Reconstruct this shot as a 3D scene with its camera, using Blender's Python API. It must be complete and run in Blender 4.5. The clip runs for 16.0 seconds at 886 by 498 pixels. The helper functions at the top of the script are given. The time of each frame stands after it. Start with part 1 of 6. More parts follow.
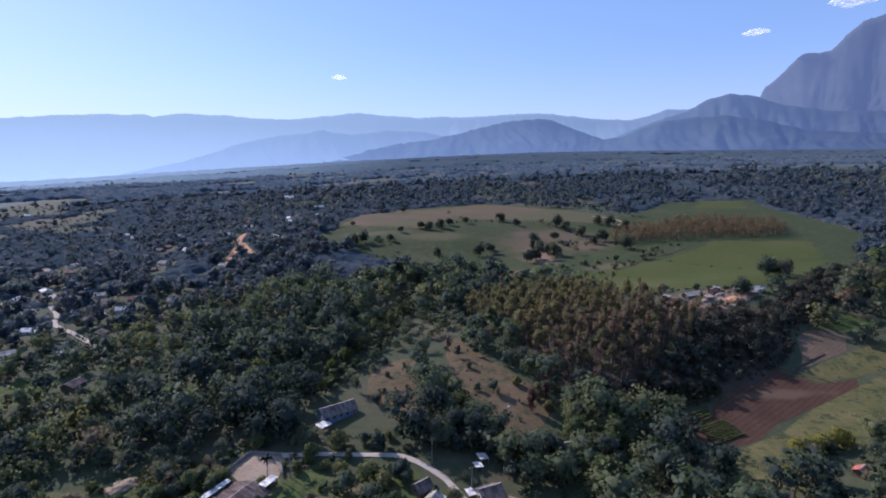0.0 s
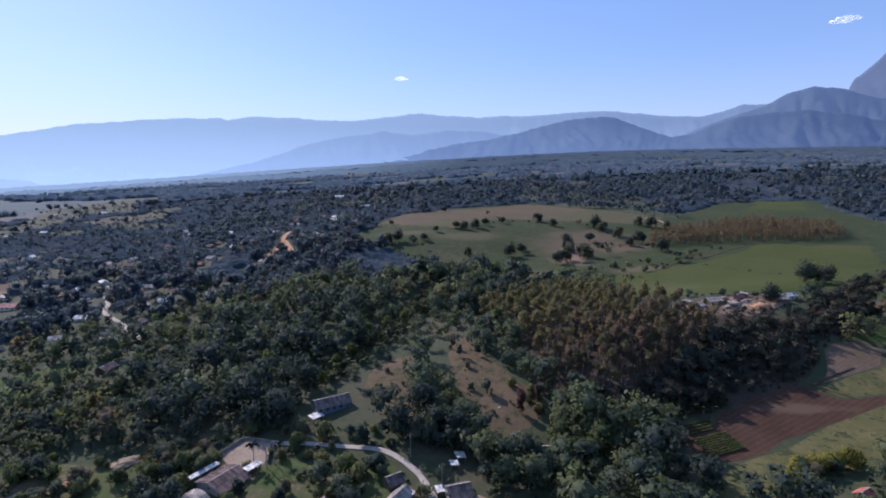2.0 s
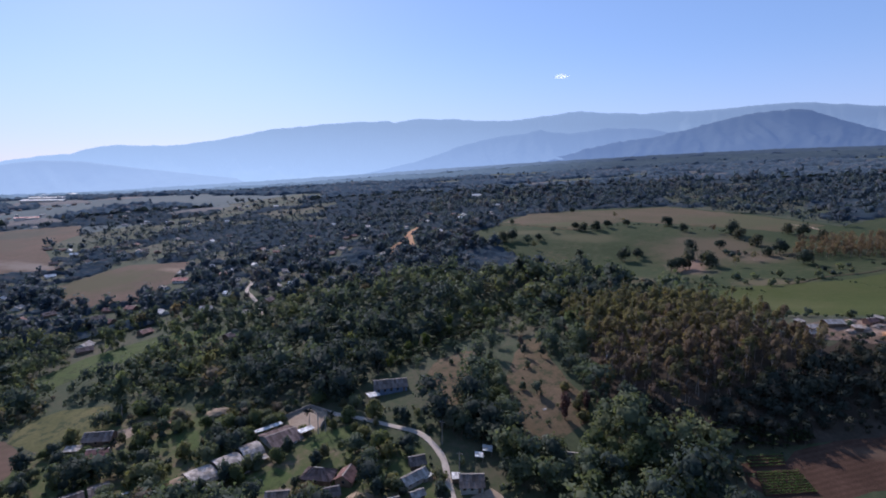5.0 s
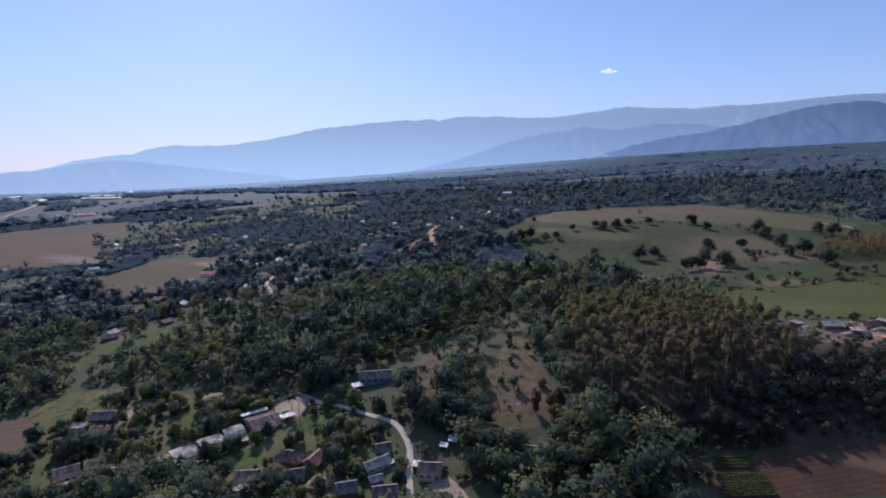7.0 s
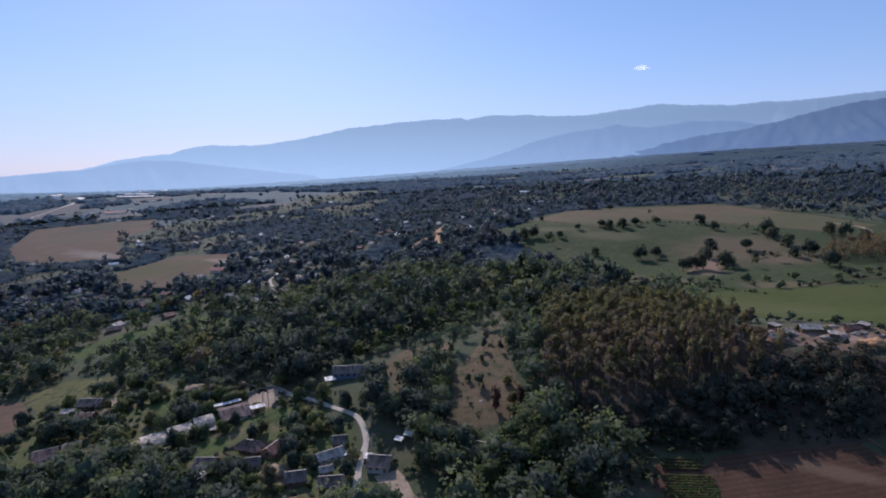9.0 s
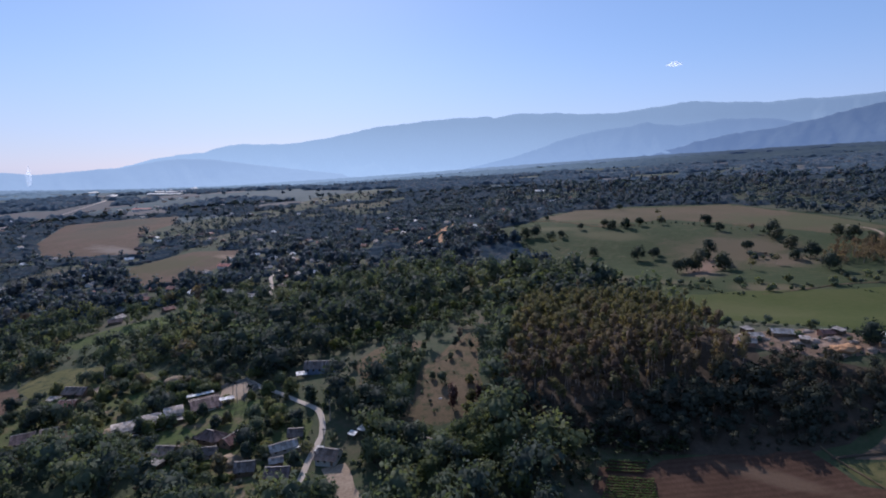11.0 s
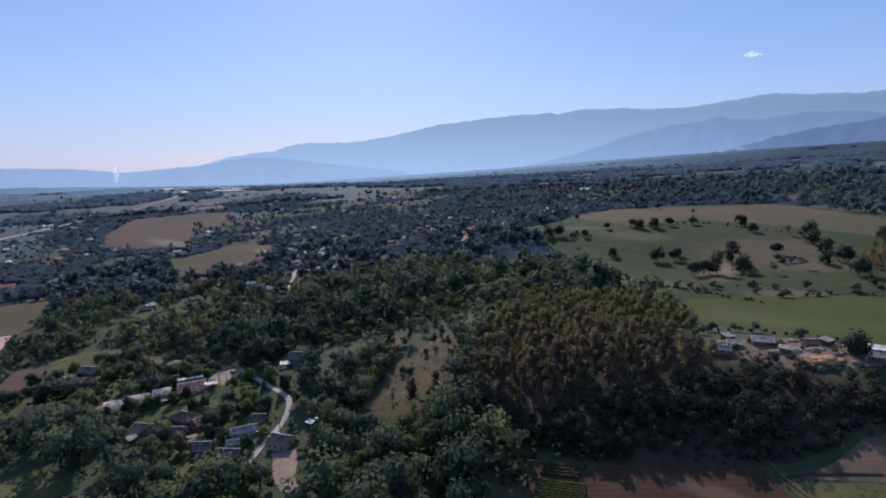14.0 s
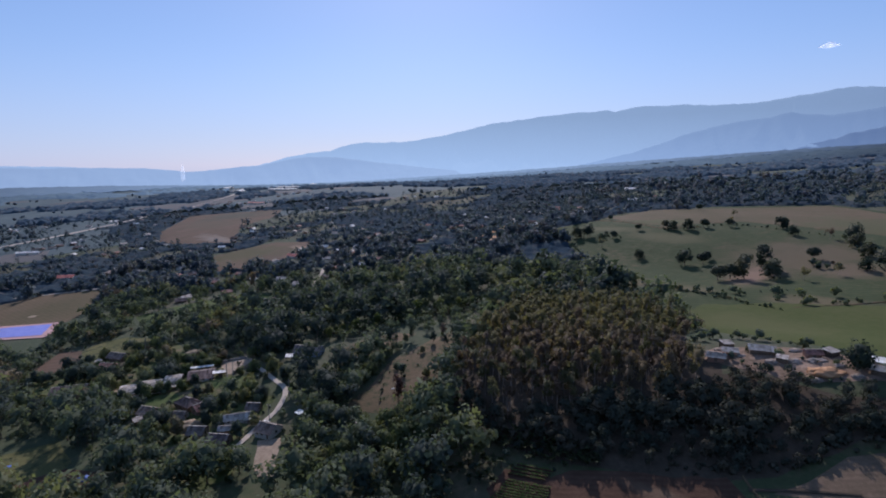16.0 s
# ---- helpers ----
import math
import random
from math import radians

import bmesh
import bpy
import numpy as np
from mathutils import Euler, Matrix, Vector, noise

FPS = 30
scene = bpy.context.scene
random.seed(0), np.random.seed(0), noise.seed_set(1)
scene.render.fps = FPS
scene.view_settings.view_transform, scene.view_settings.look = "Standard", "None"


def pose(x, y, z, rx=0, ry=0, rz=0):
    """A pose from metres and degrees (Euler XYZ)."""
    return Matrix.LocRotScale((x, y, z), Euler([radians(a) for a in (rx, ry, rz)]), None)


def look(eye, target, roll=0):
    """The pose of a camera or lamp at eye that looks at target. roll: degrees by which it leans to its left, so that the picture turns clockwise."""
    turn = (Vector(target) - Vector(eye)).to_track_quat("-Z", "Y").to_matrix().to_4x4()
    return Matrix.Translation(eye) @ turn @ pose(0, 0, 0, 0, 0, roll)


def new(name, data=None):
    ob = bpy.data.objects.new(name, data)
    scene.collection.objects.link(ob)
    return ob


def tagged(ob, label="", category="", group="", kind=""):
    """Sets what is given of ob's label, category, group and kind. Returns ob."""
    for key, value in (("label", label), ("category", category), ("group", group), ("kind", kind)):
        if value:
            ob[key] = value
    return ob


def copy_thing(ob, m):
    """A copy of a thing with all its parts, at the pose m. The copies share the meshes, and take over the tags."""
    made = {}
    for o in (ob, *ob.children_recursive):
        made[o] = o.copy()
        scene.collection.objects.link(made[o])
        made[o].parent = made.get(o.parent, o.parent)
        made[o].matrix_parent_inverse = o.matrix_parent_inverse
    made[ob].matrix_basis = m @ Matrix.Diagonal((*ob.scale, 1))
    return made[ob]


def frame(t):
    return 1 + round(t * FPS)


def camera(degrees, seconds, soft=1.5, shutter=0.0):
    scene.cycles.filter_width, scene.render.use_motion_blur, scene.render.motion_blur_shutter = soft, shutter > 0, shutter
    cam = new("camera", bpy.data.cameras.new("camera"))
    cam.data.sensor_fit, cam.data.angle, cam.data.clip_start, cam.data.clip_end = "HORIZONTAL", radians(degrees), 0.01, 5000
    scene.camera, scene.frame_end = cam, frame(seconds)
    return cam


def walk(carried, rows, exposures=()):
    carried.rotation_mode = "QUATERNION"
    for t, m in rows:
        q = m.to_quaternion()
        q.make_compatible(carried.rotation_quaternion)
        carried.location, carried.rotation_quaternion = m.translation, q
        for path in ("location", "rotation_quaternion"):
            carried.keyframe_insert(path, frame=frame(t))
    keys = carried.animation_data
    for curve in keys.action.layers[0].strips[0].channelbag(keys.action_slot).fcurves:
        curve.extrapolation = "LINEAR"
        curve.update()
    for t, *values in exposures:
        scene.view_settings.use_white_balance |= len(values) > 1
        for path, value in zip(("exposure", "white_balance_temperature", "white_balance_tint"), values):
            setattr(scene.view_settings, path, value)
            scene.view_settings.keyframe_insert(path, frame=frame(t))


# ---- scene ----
cam = camera(79.9, 16.0, soft=1.9)
PATH = [
    (0, (-2.164, -0.099, 90.422), (-2.145, 1.879, 90.125), 0.0),
    (0.5, (3.979, -0.47, 90.472), (3.914, 1.507, 90.175), -0.0),
    (1, (10.07, -0.744, 90.53), (9.946, 1.23, 90.234), -0.1),
    (1.5, (16.077, -0.919, 90.598), (15.92, 1.053, 90.301), -0.1),
    (2, (21.993, -0.994, 90.668), (21.78, 0.973, 90.37), -0.2),
    (2.5, (28.011, -0.985, 90.72), (27.66, 0.961, 90.421), -0.2),
    (3, (34.103, -0.907, 90.733), (33.697, 1.029, 90.434), -0.2),
    (3.5, (40.07, -0.673, 90.723), (39.636, 1.256, 90.423), -0.2),
    (4, (45.963, -0.192, 90.703), (45.445, 1.716, 90.402), -0.2),
    (4.5, (51.976, 0.656, 90.708), (51.311, 2.518, 90.407), -0.1),
    (6.8, (79.741, 6.889, 90.808), (78.821, 8.64, 90.507), -0.4),
    (7, (82.041, 7.573, 90.809), (81.11, 9.316, 90.503), -0.4),
    (7.5, (87.543, 9.589, 90.79), (86.575, 11.311, 90.484), -0.4),
    (8, (93.042, 11.79, 90.744), (92.04, 13.494, 90.436), -0.5),
    (8.5, (98.489, 14.176, 90.722), (97.471, 15.87, 90.414), -0.5),
    (9, (103.895, 16.782, 90.732), (102.863, 18.467, 90.423), -0.5),
    (11.5, (130.285, 31.176, 91.064), (129.139, 32.785, 90.749), -0.5),
    (12, (135.307, 34.316, 91.089), (134.14, 35.909, 90.773), -0.6),
    (12.5, (140.335, 37.677, 91.106), (139.146, 39.254, 90.79), -0.6),
    (13, (145.31, 41.083, 91.132), (144.106, 42.648, 90.815), -0.6),
    (13.5, (150.074, 44.506, 91.157), (148.805, 46.018, 90.839), -0.6),
    (14, (154.766, 48.002, 91.183), (153.455, 49.478, 90.862), -0.6),
    (14.5, (159.395, 51.606, 91.219), (158.05, 53.051, 90.897), -0.6),
    (15, (163.946, 55.37, 91.259), (162.579, 56.794, 90.936), -0.6),
    (15.5, (168.458, 59.158, 91.284), (167.073, 60.564, 90.961), -0.7),
    (16, (172.841, 62.938, 91.298), (171.385, 64.27, 90.976), -0.7),
]
walk(cam, [(t, look(eye, target, roll)) for t, eye, target, roll in PATH], exposures=[(0, 0.58, 5660, 27), (4.5, 0.36, 5680, 25), (7, 0.28, 5720, 23), (12, 0.18, 5740, 22), (16, 0.12, 5740, 22)])

# ---- world, sun, exposure ----
SUN_AZ, SUN_EL = 49.0, 32.0          # degrees to the left of +y, and above the horizon
scene.view_settings.exposure = 0.0
world = bpy.data.worlds.new("sky")
scene.world = world
world.use_nodes = True
wn, wl = world.node_tree.nodes, world.node_tree.links
sky = wn.new("ShaderNodeTexSky")
sky.sky_type = "NISHITA"
sky.sun_disc = False
sky.sun_elevation, sky.sun_rotation = radians(SUN_EL), radians(360 - SUN_AZ)
sky.altitude, sky.air_density, sky.dust_density, sky.ozone_density = 400, 1.0, 0.3, 2.0
veil = wn.new("ShaderNodeMix")          # thin even haze over the whole sky
veil.data_type = "RGBA"
veil.inputs[0].default_value = 0.5
veil.inputs[7].default_value = (1.6, 2.7, 4.5, 1)
wl.new(sky.outputs[0], veil.inputs[6])
rim = wn.new("ShaderNodeMix")          # whiter towards the horizon
rim.data_type = "RGBA"
rim.inputs[7].default_value = (3.6, 4.15, 5.8, 1)
wc, ws, wm = wn.new("ShaderNodeTexCoord"), wn.new("ShaderNodeSeparateXYZ"), wn.new("ShaderNodeMapRange")
wm.interpolation_type = "SMOOTHERSTEP"
wm.inputs[1].default_value, wm.inputs[2].default_value, wm.inputs[3].default_value, wm.inputs[4].default_value = -0.02, 0.24, 0.5, 0.0
wl.new(wc.outputs["Generated"], ws.inputs[0])
wl.new(ws.outputs[2], wm.inputs[0])
wl.new(wm.outputs[0], rim.inputs[0])
wl.new(veil.outputs[2], rim.inputs[6])
wl.new(rim.outputs[2], wn["Background"].inputs[0])
wn["Background"].inputs[1].default_value = 0.11
sun = new("sun", bpy.data.lights.new("sun", "SUN"))
sun.data.energy, sun.data.angle, sun.data.color = 3.7, radians(0.53), (1.0, 0.91, 0.78)
sd = Vector((-math.sin(radians(SUN_AZ)) * math.cos(radians(SUN_EL)), math.cos(radians(SUN_AZ)) * math.cos(radians(SUN_EL)), math.sin(radians(SUN_EL))))
sun.matrix_world = Matrix.Translation((0, 0, 600)) @ sd.to_track_quat("Z", "Y").to_matrix().to_4x4()


# ---- materials ----
def nodes_of(name):
    m = bpy.data.materials.new(name)
    m.use_nodes = True
    n, l = m.node_tree.nodes, m.node_tree.links
    n.clear()
    out = n.new("ShaderNodeOutputMaterial")
    return m, n, l, out


def noise_node(n, l, vec, scale, detail=4.0, rough=0.6):
    t = n.new("ShaderNodeTexNoise")
    t.inputs["Scale"].default_value, t.inputs["Detail"].default_value, t.inputs["Roughness"].default_value = scale, detail, rough
    l.new(vec, t.inputs["Vector"])
    return t


def ramp_node(n, l, fac, stops):
    r = n.new("ShaderNodeValToRGB")
    while len(r.color_ramp.elements) < len(stops):
        r.color_ramp.elements.new(0.5)
    for e, (p, c) in zip(r.color_ramp.elements, stops):
        e.position, e.color = p, (*c, 1)
    l.new(fac, r.inputs[0])
    return r


def mix_node(n, l, fac, a, b, mode="MIX"):
    m = n.new("ShaderNodeMix")
    m.data_type, m.blend_type = "RGBA", mode
    for sock, v in ((m.inputs[0], fac), (m.inputs[6], a), (m.inputs[7], b)):
        if hasattr(v, "links"):
            l.new(v, sock)
        elif isinstance(v, tuple):
            sock.default_value = (*v, 1)
        else:
            sock.default_value = v
    return m.outputs[2]


def earth(name, stops, big=0.03, small=0.6, rough=0.95, bump=0.4, streak=None, fleck=None, haze_sheen=0.0, spots=()):
    """Soil, grass, roads: broad patches by a slow noise, grain by a fine one. streak: (angle, metres) of furrows or mown lines; spots: worn places (x, y, rx, ry, colour) with ragged soft edges."""
    m, n, l, out = nodes_of(name)
    pos = n.new("ShaderNodeNewGeometry").outputs["Position"]
    a = noise_node(n, l, pos, big, 5.0, 0.65)
    b = noise_node(n, l, pos, small, 6.0, 0.7)
    mixv = n.new("ShaderNodeMath")
    mixv.operation = "MULTIPLY_ADD"
    mixv.inputs[1].default_value = 0.7
    l.new(b.outputs[0], mixv.inputs[0])
    sc = n.new("ShaderNodeMath")
    sc.operation = "MULTIPLY_ADD"
    sc.inputs[1].default_value, sc.inputs[2].default_value = 0.9, -0.3
    l.new(a.outputs[0], sc.inputs[0])
    l.new(sc.outputs[0], mixv.inputs[2])
    col = ramp_node(n, l, mixv.outputs[0], stops).outputs[0]
    if streak:
        ang, wide, depth = streak
        mp = n.new("ShaderNodeMapping")
        mp.inputs["Rotation"].default_value = (0, 0, radians(ang))
        l.new(pos, mp.inputs["Vector"])
        w = n.new("ShaderNodeTexWave")
        w.inputs["Scale"].default_value = 0.314 / wide
        w.inputs["Distortion"].default_value, w.inputs["Detail"].default_value, w.inputs["Detail Scale"].default_value = 1.2, 3.0, 0.4
        l.new(mp.outputs[0], w.inputs["Vector"])
        col = mix_node(n, l, depth, col, mix_node(n, l, w.outputs[1], (0.45, 0.42, 0.4), (1.25, 1.25, 1.25)), "MULTIPLY")
    if fleck:
        f = noise_node(n, l, pos, 0.22, 5.0, 0.75)
        g = ramp_node(n, l, f.outputs[0], [(0.52, (0, 0, 0)), (0.6, (1, 1, 1))])
        col = mix_node(n, l, g.outputs[0], col, fleck)
    for sx, sy, rx, ry, sc_ in spots:
        mp = n.new("ShaderNodeMapping")
        mp.vector_type = "TEXTURE"
        mp.inputs["Location"].default_value, mp.inputs["Scale"].default_value = (sx, sy, 0), (rx, ry, 1e5)
        l.new(pos, mp.inputs["Vector"])
        ln = n.new("ShaderNodeVectorMath")
        ln.operation = "LENGTH"
        l.new(mp.outputs[0], ln.inputs[0])
        rag = noise_node(n, l, pos, 0.05, 7.0, 0.72)
        ms = n.new("ShaderNodeMath")
        ms.operation = "MULTIPLY_ADD"
        ms.inputs[1].default_value = 2.4
        l.new(rag.outputs[0], ms.inputs[0])
        l.new(ln.outputs["Value"], ms.inputs[2])
        k = ramp_node(n, l, ms.outputs[0], [(0.0, (0.85,) * 3), (1.0, (0, 0, 0))])
        k.color_ramp.interpolation = "EASE"
        mr = n.new("ShaderNodeMapRange")
        mr.inputs[1].default_value, mr.inputs[2].default_value = 1.5, 2.5
        l.new(ms.outputs[0], mr.inputs[0])
        l.new(mr.outputs[0], k.inputs[0])
        col = mix_node(n, l, k.outputs[0], col, sc_)
    p = n.new("ShaderNodeBsdfPrincipled")
    l.new(col, p.inputs["Base Color"])
    p.inputs["Roughness"].default_value = rough
    p.inputs["Specular IOR Level"].default_value = 0.1
    # bluish sheen that stands in for haze over far ground
    p.inputs["Sheen Weight"].default_value, p.inputs["Sheen Roughness"].default_value = haze_sheen, 0.6
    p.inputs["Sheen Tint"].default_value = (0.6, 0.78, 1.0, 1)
    bu = n.new("ShaderNodeBump")
    bu.inputs["Strength"].default_value, bu.inputs["Distance"].default_value = bump, 0.3
    l.new(b.outputs[0], bu.inputs["Height"])
    l.new(bu.outputs[0], p.inputs["Normal"])
    l.new(p.outputs[0], out.inputs[0])
    return m


def leaves(name, stops, through_light=0.42, clump=0.2, haze_sheen=0.012, spec=0.12):
    """Foliage: the tree's own tone picks the colour, each clump of leaves varies it, light comes through the blades."""
    m, n, l, out = nodes_of(name)
    tone = n.new("ShaderNodeAttribute")
    tone.attribute_name = "tone"
    ob = n.new("ShaderNodeObjectInfo")
    add = n.new("ShaderNodeMath")
    add.operation = "ADD"
    l.new(tone.outputs["Fac"], add.inputs[0])
    l.new(ob.outputs["Random"], add.inputs[1])
    fr = n.new("ShaderNodeMath")
    fr.operation = "FRACT"
    l.new(add.outputs[0], fr.inputs[0])
    col = ramp_node(n, l, fr.outputs[0], stops).outputs[0]
    g = n.new("ShaderNodeNewGeometry")
    isl = ramp_node(n, l, g.outputs["Random Per Island"], [(0.0, (1 - clump,) * 3), (0.6, (1.0, 1.0, 1.0)), (1.0, (1 + 2.2 * clump, 1 + 2.2 * clump, 1 + clump))])
    col = mix_node(n, l, 1.0, col, isl.outputs[0], "MULTIPLY")
    fine = noise_node(n, l, g.outputs["Position"], 1.6, 3.0)
    col = mix_node(n, l, 0.3, col, mix_node(n, l, fine.outputs[0], (0.55, 0.55, 0.55), (1.45, 1.45, 1.35)), "MULTIPLY")
    p = n.new("ShaderNodeBsdfPrincipled")
    l.new(col, p.inputs["Base Color"])
    p.inputs["Roughness"].default_value, p.inputs["Specular IOR Level"].default_value = 0.75, spec
    # blue sheen imitates the haze in front of distant foliage
    p.inputs["Sheen Weight"].default_value, p.inputs["Sheen Roughness"].default_value = haze_sheen, 0.6
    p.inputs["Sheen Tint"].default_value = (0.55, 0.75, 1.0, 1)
    t = n.new("ShaderNodeBsdfTranslucent")
    l.new(mix_node(n, l, 1.0, col, (1.2, 1.25, 0.8), "MULTIPLY"), t.inputs[0])
    mx = n.new("ShaderNodeMixShader")
    mx.inputs[0].default_value = through_light
    l.new(p.outputs[0], mx.inputs[1])
    l.new(t.outputs[0], mx.inputs[2])
    l.new(mx.outputs[0], out.inputs[0])
    return m


def solid(name, c1, c2, rough=0.7, metal=0.0, scale=0.8, stain=None, spec=0.4, grain=6.0):
    """Built surfaces: two tones in patches, a fine grain, stains of a third colour."""
    m, n, l, out = nodes_of(name)
    pos = n.new("ShaderNodeNewGeometry").outputs["Position"]
    a, b = noise_node(n, l, pos, scale, 5.0, 0.7), noise_node(n, l, pos, grain, 4.0, 0.6)
    f = ramp_node(n, l, a.outputs[0], [(0.35, (0, 0, 0)), (0.65, (1, 1, 1))])
    col = mix_node(n, l, f.outputs[0], c1, c2)
    ob = n.new("ShaderNodeObjectInfo")
    r = ramp_node(n, l, ob.outputs["Random"], [(0, (0.82, 0.82, 0.82)), (1, (1.12, 1.1, 1.08))])
    col = mix_node(n, l, 1.0, col, r.outputs[0], "MULTIPLY")
    piece = ramp_node(n, l, n.new("ShaderNodeNewGeometry").outputs["Random Per Island"], [(0, (0.62, 0.6, 0.58)), (0.5, (0.98, 0.97, 0.96)), (1, (1.3, 1.3, 1.3))])
    col = mix_node(n, l, 1.0, col, piece.outputs[0], "MULTIPLY")
    if stain:
        s = noise_node(n, l, pos, scale * 2.7, 6.0, 0.8)
        sr = ramp_node(n, l, s.outputs[0], [(0.55, (0, 0, 0)), (0.68, (0.8, 0.8, 0.8))])
        col = mix_node(n, l, sr.outputs[0], col, stain)
    p = n.new("ShaderNodeBsdfPrincipled")
    l.new(col, p.inputs["Base Color"])
    p.inputs["Roughness"].default_value, p.inputs["Metallic"].default_value, p.inputs["Specular IOR Level"].default_value = rough, metal, spec
    bu = n.new("ShaderNodeBump")
    bu.inputs["Strength"].default_value, bu.inputs["Distance"].default_value = 0.25, 0.05
    l.new(b.outputs[0], bu.inputs["Height"])
    l.new(bu.outputs[0], p.inputs["Normal"])
    l.new(p.outputs[0], out.inputs[0])
    return m


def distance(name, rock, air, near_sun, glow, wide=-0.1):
    """Far mountains and the farthest woods, a backdrop kilometres off: dark woods and rock, with air-light painted in
    as emission that grows towards the sun and towards the foot.
    """
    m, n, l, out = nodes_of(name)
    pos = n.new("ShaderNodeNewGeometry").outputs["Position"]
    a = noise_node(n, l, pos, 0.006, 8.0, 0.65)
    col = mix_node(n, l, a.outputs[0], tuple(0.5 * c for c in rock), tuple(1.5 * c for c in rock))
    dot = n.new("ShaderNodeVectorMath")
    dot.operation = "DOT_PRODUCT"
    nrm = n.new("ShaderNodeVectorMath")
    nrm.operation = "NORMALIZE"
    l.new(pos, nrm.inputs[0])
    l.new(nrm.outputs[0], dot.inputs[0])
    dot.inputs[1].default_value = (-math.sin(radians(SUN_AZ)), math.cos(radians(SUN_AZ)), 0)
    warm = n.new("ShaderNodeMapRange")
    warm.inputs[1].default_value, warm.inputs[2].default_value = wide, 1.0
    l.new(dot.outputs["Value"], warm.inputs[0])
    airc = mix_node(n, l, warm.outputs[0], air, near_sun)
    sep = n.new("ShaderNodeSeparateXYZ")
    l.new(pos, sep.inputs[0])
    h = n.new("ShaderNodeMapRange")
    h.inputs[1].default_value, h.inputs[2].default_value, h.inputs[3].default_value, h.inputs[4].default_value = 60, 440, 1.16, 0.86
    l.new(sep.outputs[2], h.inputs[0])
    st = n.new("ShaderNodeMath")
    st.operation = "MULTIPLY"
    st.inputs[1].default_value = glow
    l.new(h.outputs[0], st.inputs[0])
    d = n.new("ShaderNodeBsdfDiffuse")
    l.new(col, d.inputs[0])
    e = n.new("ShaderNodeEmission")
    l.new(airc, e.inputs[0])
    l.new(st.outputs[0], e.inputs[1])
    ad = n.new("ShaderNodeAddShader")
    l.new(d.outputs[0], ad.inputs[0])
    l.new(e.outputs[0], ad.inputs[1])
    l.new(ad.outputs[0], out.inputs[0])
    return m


M_GROUND = earth("dry_undergrowth", [(0.2, (0.035, 0.042, 0.02)), (0.45, (0.055, 0.066, 0.028)), (0.62, (0.085, 0.075, 0.042)), (0.8, (0.13, 0.1, 0.062))], 0.02, 0.5, haze_sheen=0.04)
M_GREEN = earth("pasture_green", [(0.2, (0.034, 0.048, 0.02)), (0.5, (0.048, 0.062, 0.026)), (0.66, (0.07, 0.072, 0.034)), (0.82, (0.108, 0.086, 0.05))], 0.025, 0.2, streak=(70, 4.0, 0.2), fleck=(0.04, 0.052, 0.02), spots=[(88, 432, 42, 44, (0.125, 0.095, 0.06)), (75, 388, 14, 26, (0.23, 0.15, 0.11)), (122, 412, 28, 16, (0.135, 0.1, 0.066)), (-8, 456, 34, 12, (0.105, 0.098, 0.05)), (150, 300, 40, 12, (0.1, 0.09, 0.05)), (20, 352, 40, 10, (0.1, 0.088, 0.048)), (115, 345, 22, 12, (0.13, 0.105, 0.06)), (45, 345, 30, 8, (0.12, 0.1, 0.056)), (-60, 470, 30, 10, (0.11, 0.1, 0.052))])
M_BRIGHT = earth("crop_bright_green", [(0.2, (0.046, 0.06, 0.015)), (0.5, (0.062, 0.074, 0.02)), (0.8, (0.084, 0.084, 0.03))], 0.02, 0.35, spots=[(100, 300, 30, 16, (0.085, 0.088, 0.032))])
M_STUBBLE = earth("stubble_tan", [(0.2, (0.07, 0.066, 0.03)), (0.45, (0.103, 0.081, 0.044)), (0.65, (0.132, 0.093, 0.057)), (0.85, (0.16, 0.108, 0.07))], 0.014, 0.4, streak=(80, 3.0, 0.12), spots=[(118, 530, 62, 50, (0.086, 0.086, 0.04)), (-40, 505, 40, 14, (0.09, 0.092, 0.042))])
M_FALLOW = earth("fallow_brown", [(0.2, (0.073, 0.057, 0.034)), (0.45, (0.110, 0.074, 0.050)), (0.65, (0.136, 0.086, 0.061)), (0.85, (0.163, 0.108, 0.077))], 0.02, 0.3, streak=(40, 5.0, 0.15), spots=[(-352, 270, 45, 60, (0.08, 0.073, 0.034)), (-318, 318, 26, 8, (0.24, 0.17, 0.12)), (-640, 330, 80, 40, (0.1, 0.076, 0.05)), (-480, 290, 60, 14, (0.2, 0.16, 0.13)), (-700, 400, 60, 60, (0.07, 0.068, 0.048))])
M_DRY = earth("dry_grass", [(0.2, (0.07, 0.058, 0.029)), (0.5, (0.12, 0.086, 0.05)), (0.8, (0.178, 0.122, 0.078))], 0.06, 0.9, fleck=(0.06, 0.06, 0.03))
M_RED = earth("red_soil", [(0.2, (0.057, 0.033, 0.022)), (0.5, (0.082, 0.046, 0.030)), (0.8, (0.116, 0.067, 0.046))], 0.06, 0.8, bump=0.8, streak=(58, 1.8, 0.22), spots=[(128, 184, 16, 3, (0.14, 0.092, 0.06))])
M_TAN = earth("pale_soil", [(0.2, (0.09, 0.072, 0.042)), (0.5, (0.15, 0.105, 0.07)), (0.8, (0.21, 0.145, 0.1))], 0.06, 0.8, streak=(58, 1.6, 0.12))
M_YELLOW = earth("yellow_grass", [(0.2, (0.067, 0.072, 0.026)), (0.5, (0.106, 0.101, 0.040)), (0.8, (0.167, 0.137, 0.062))], 0.08, 0.8, fleck=(0.05, 0.058, 0.026))
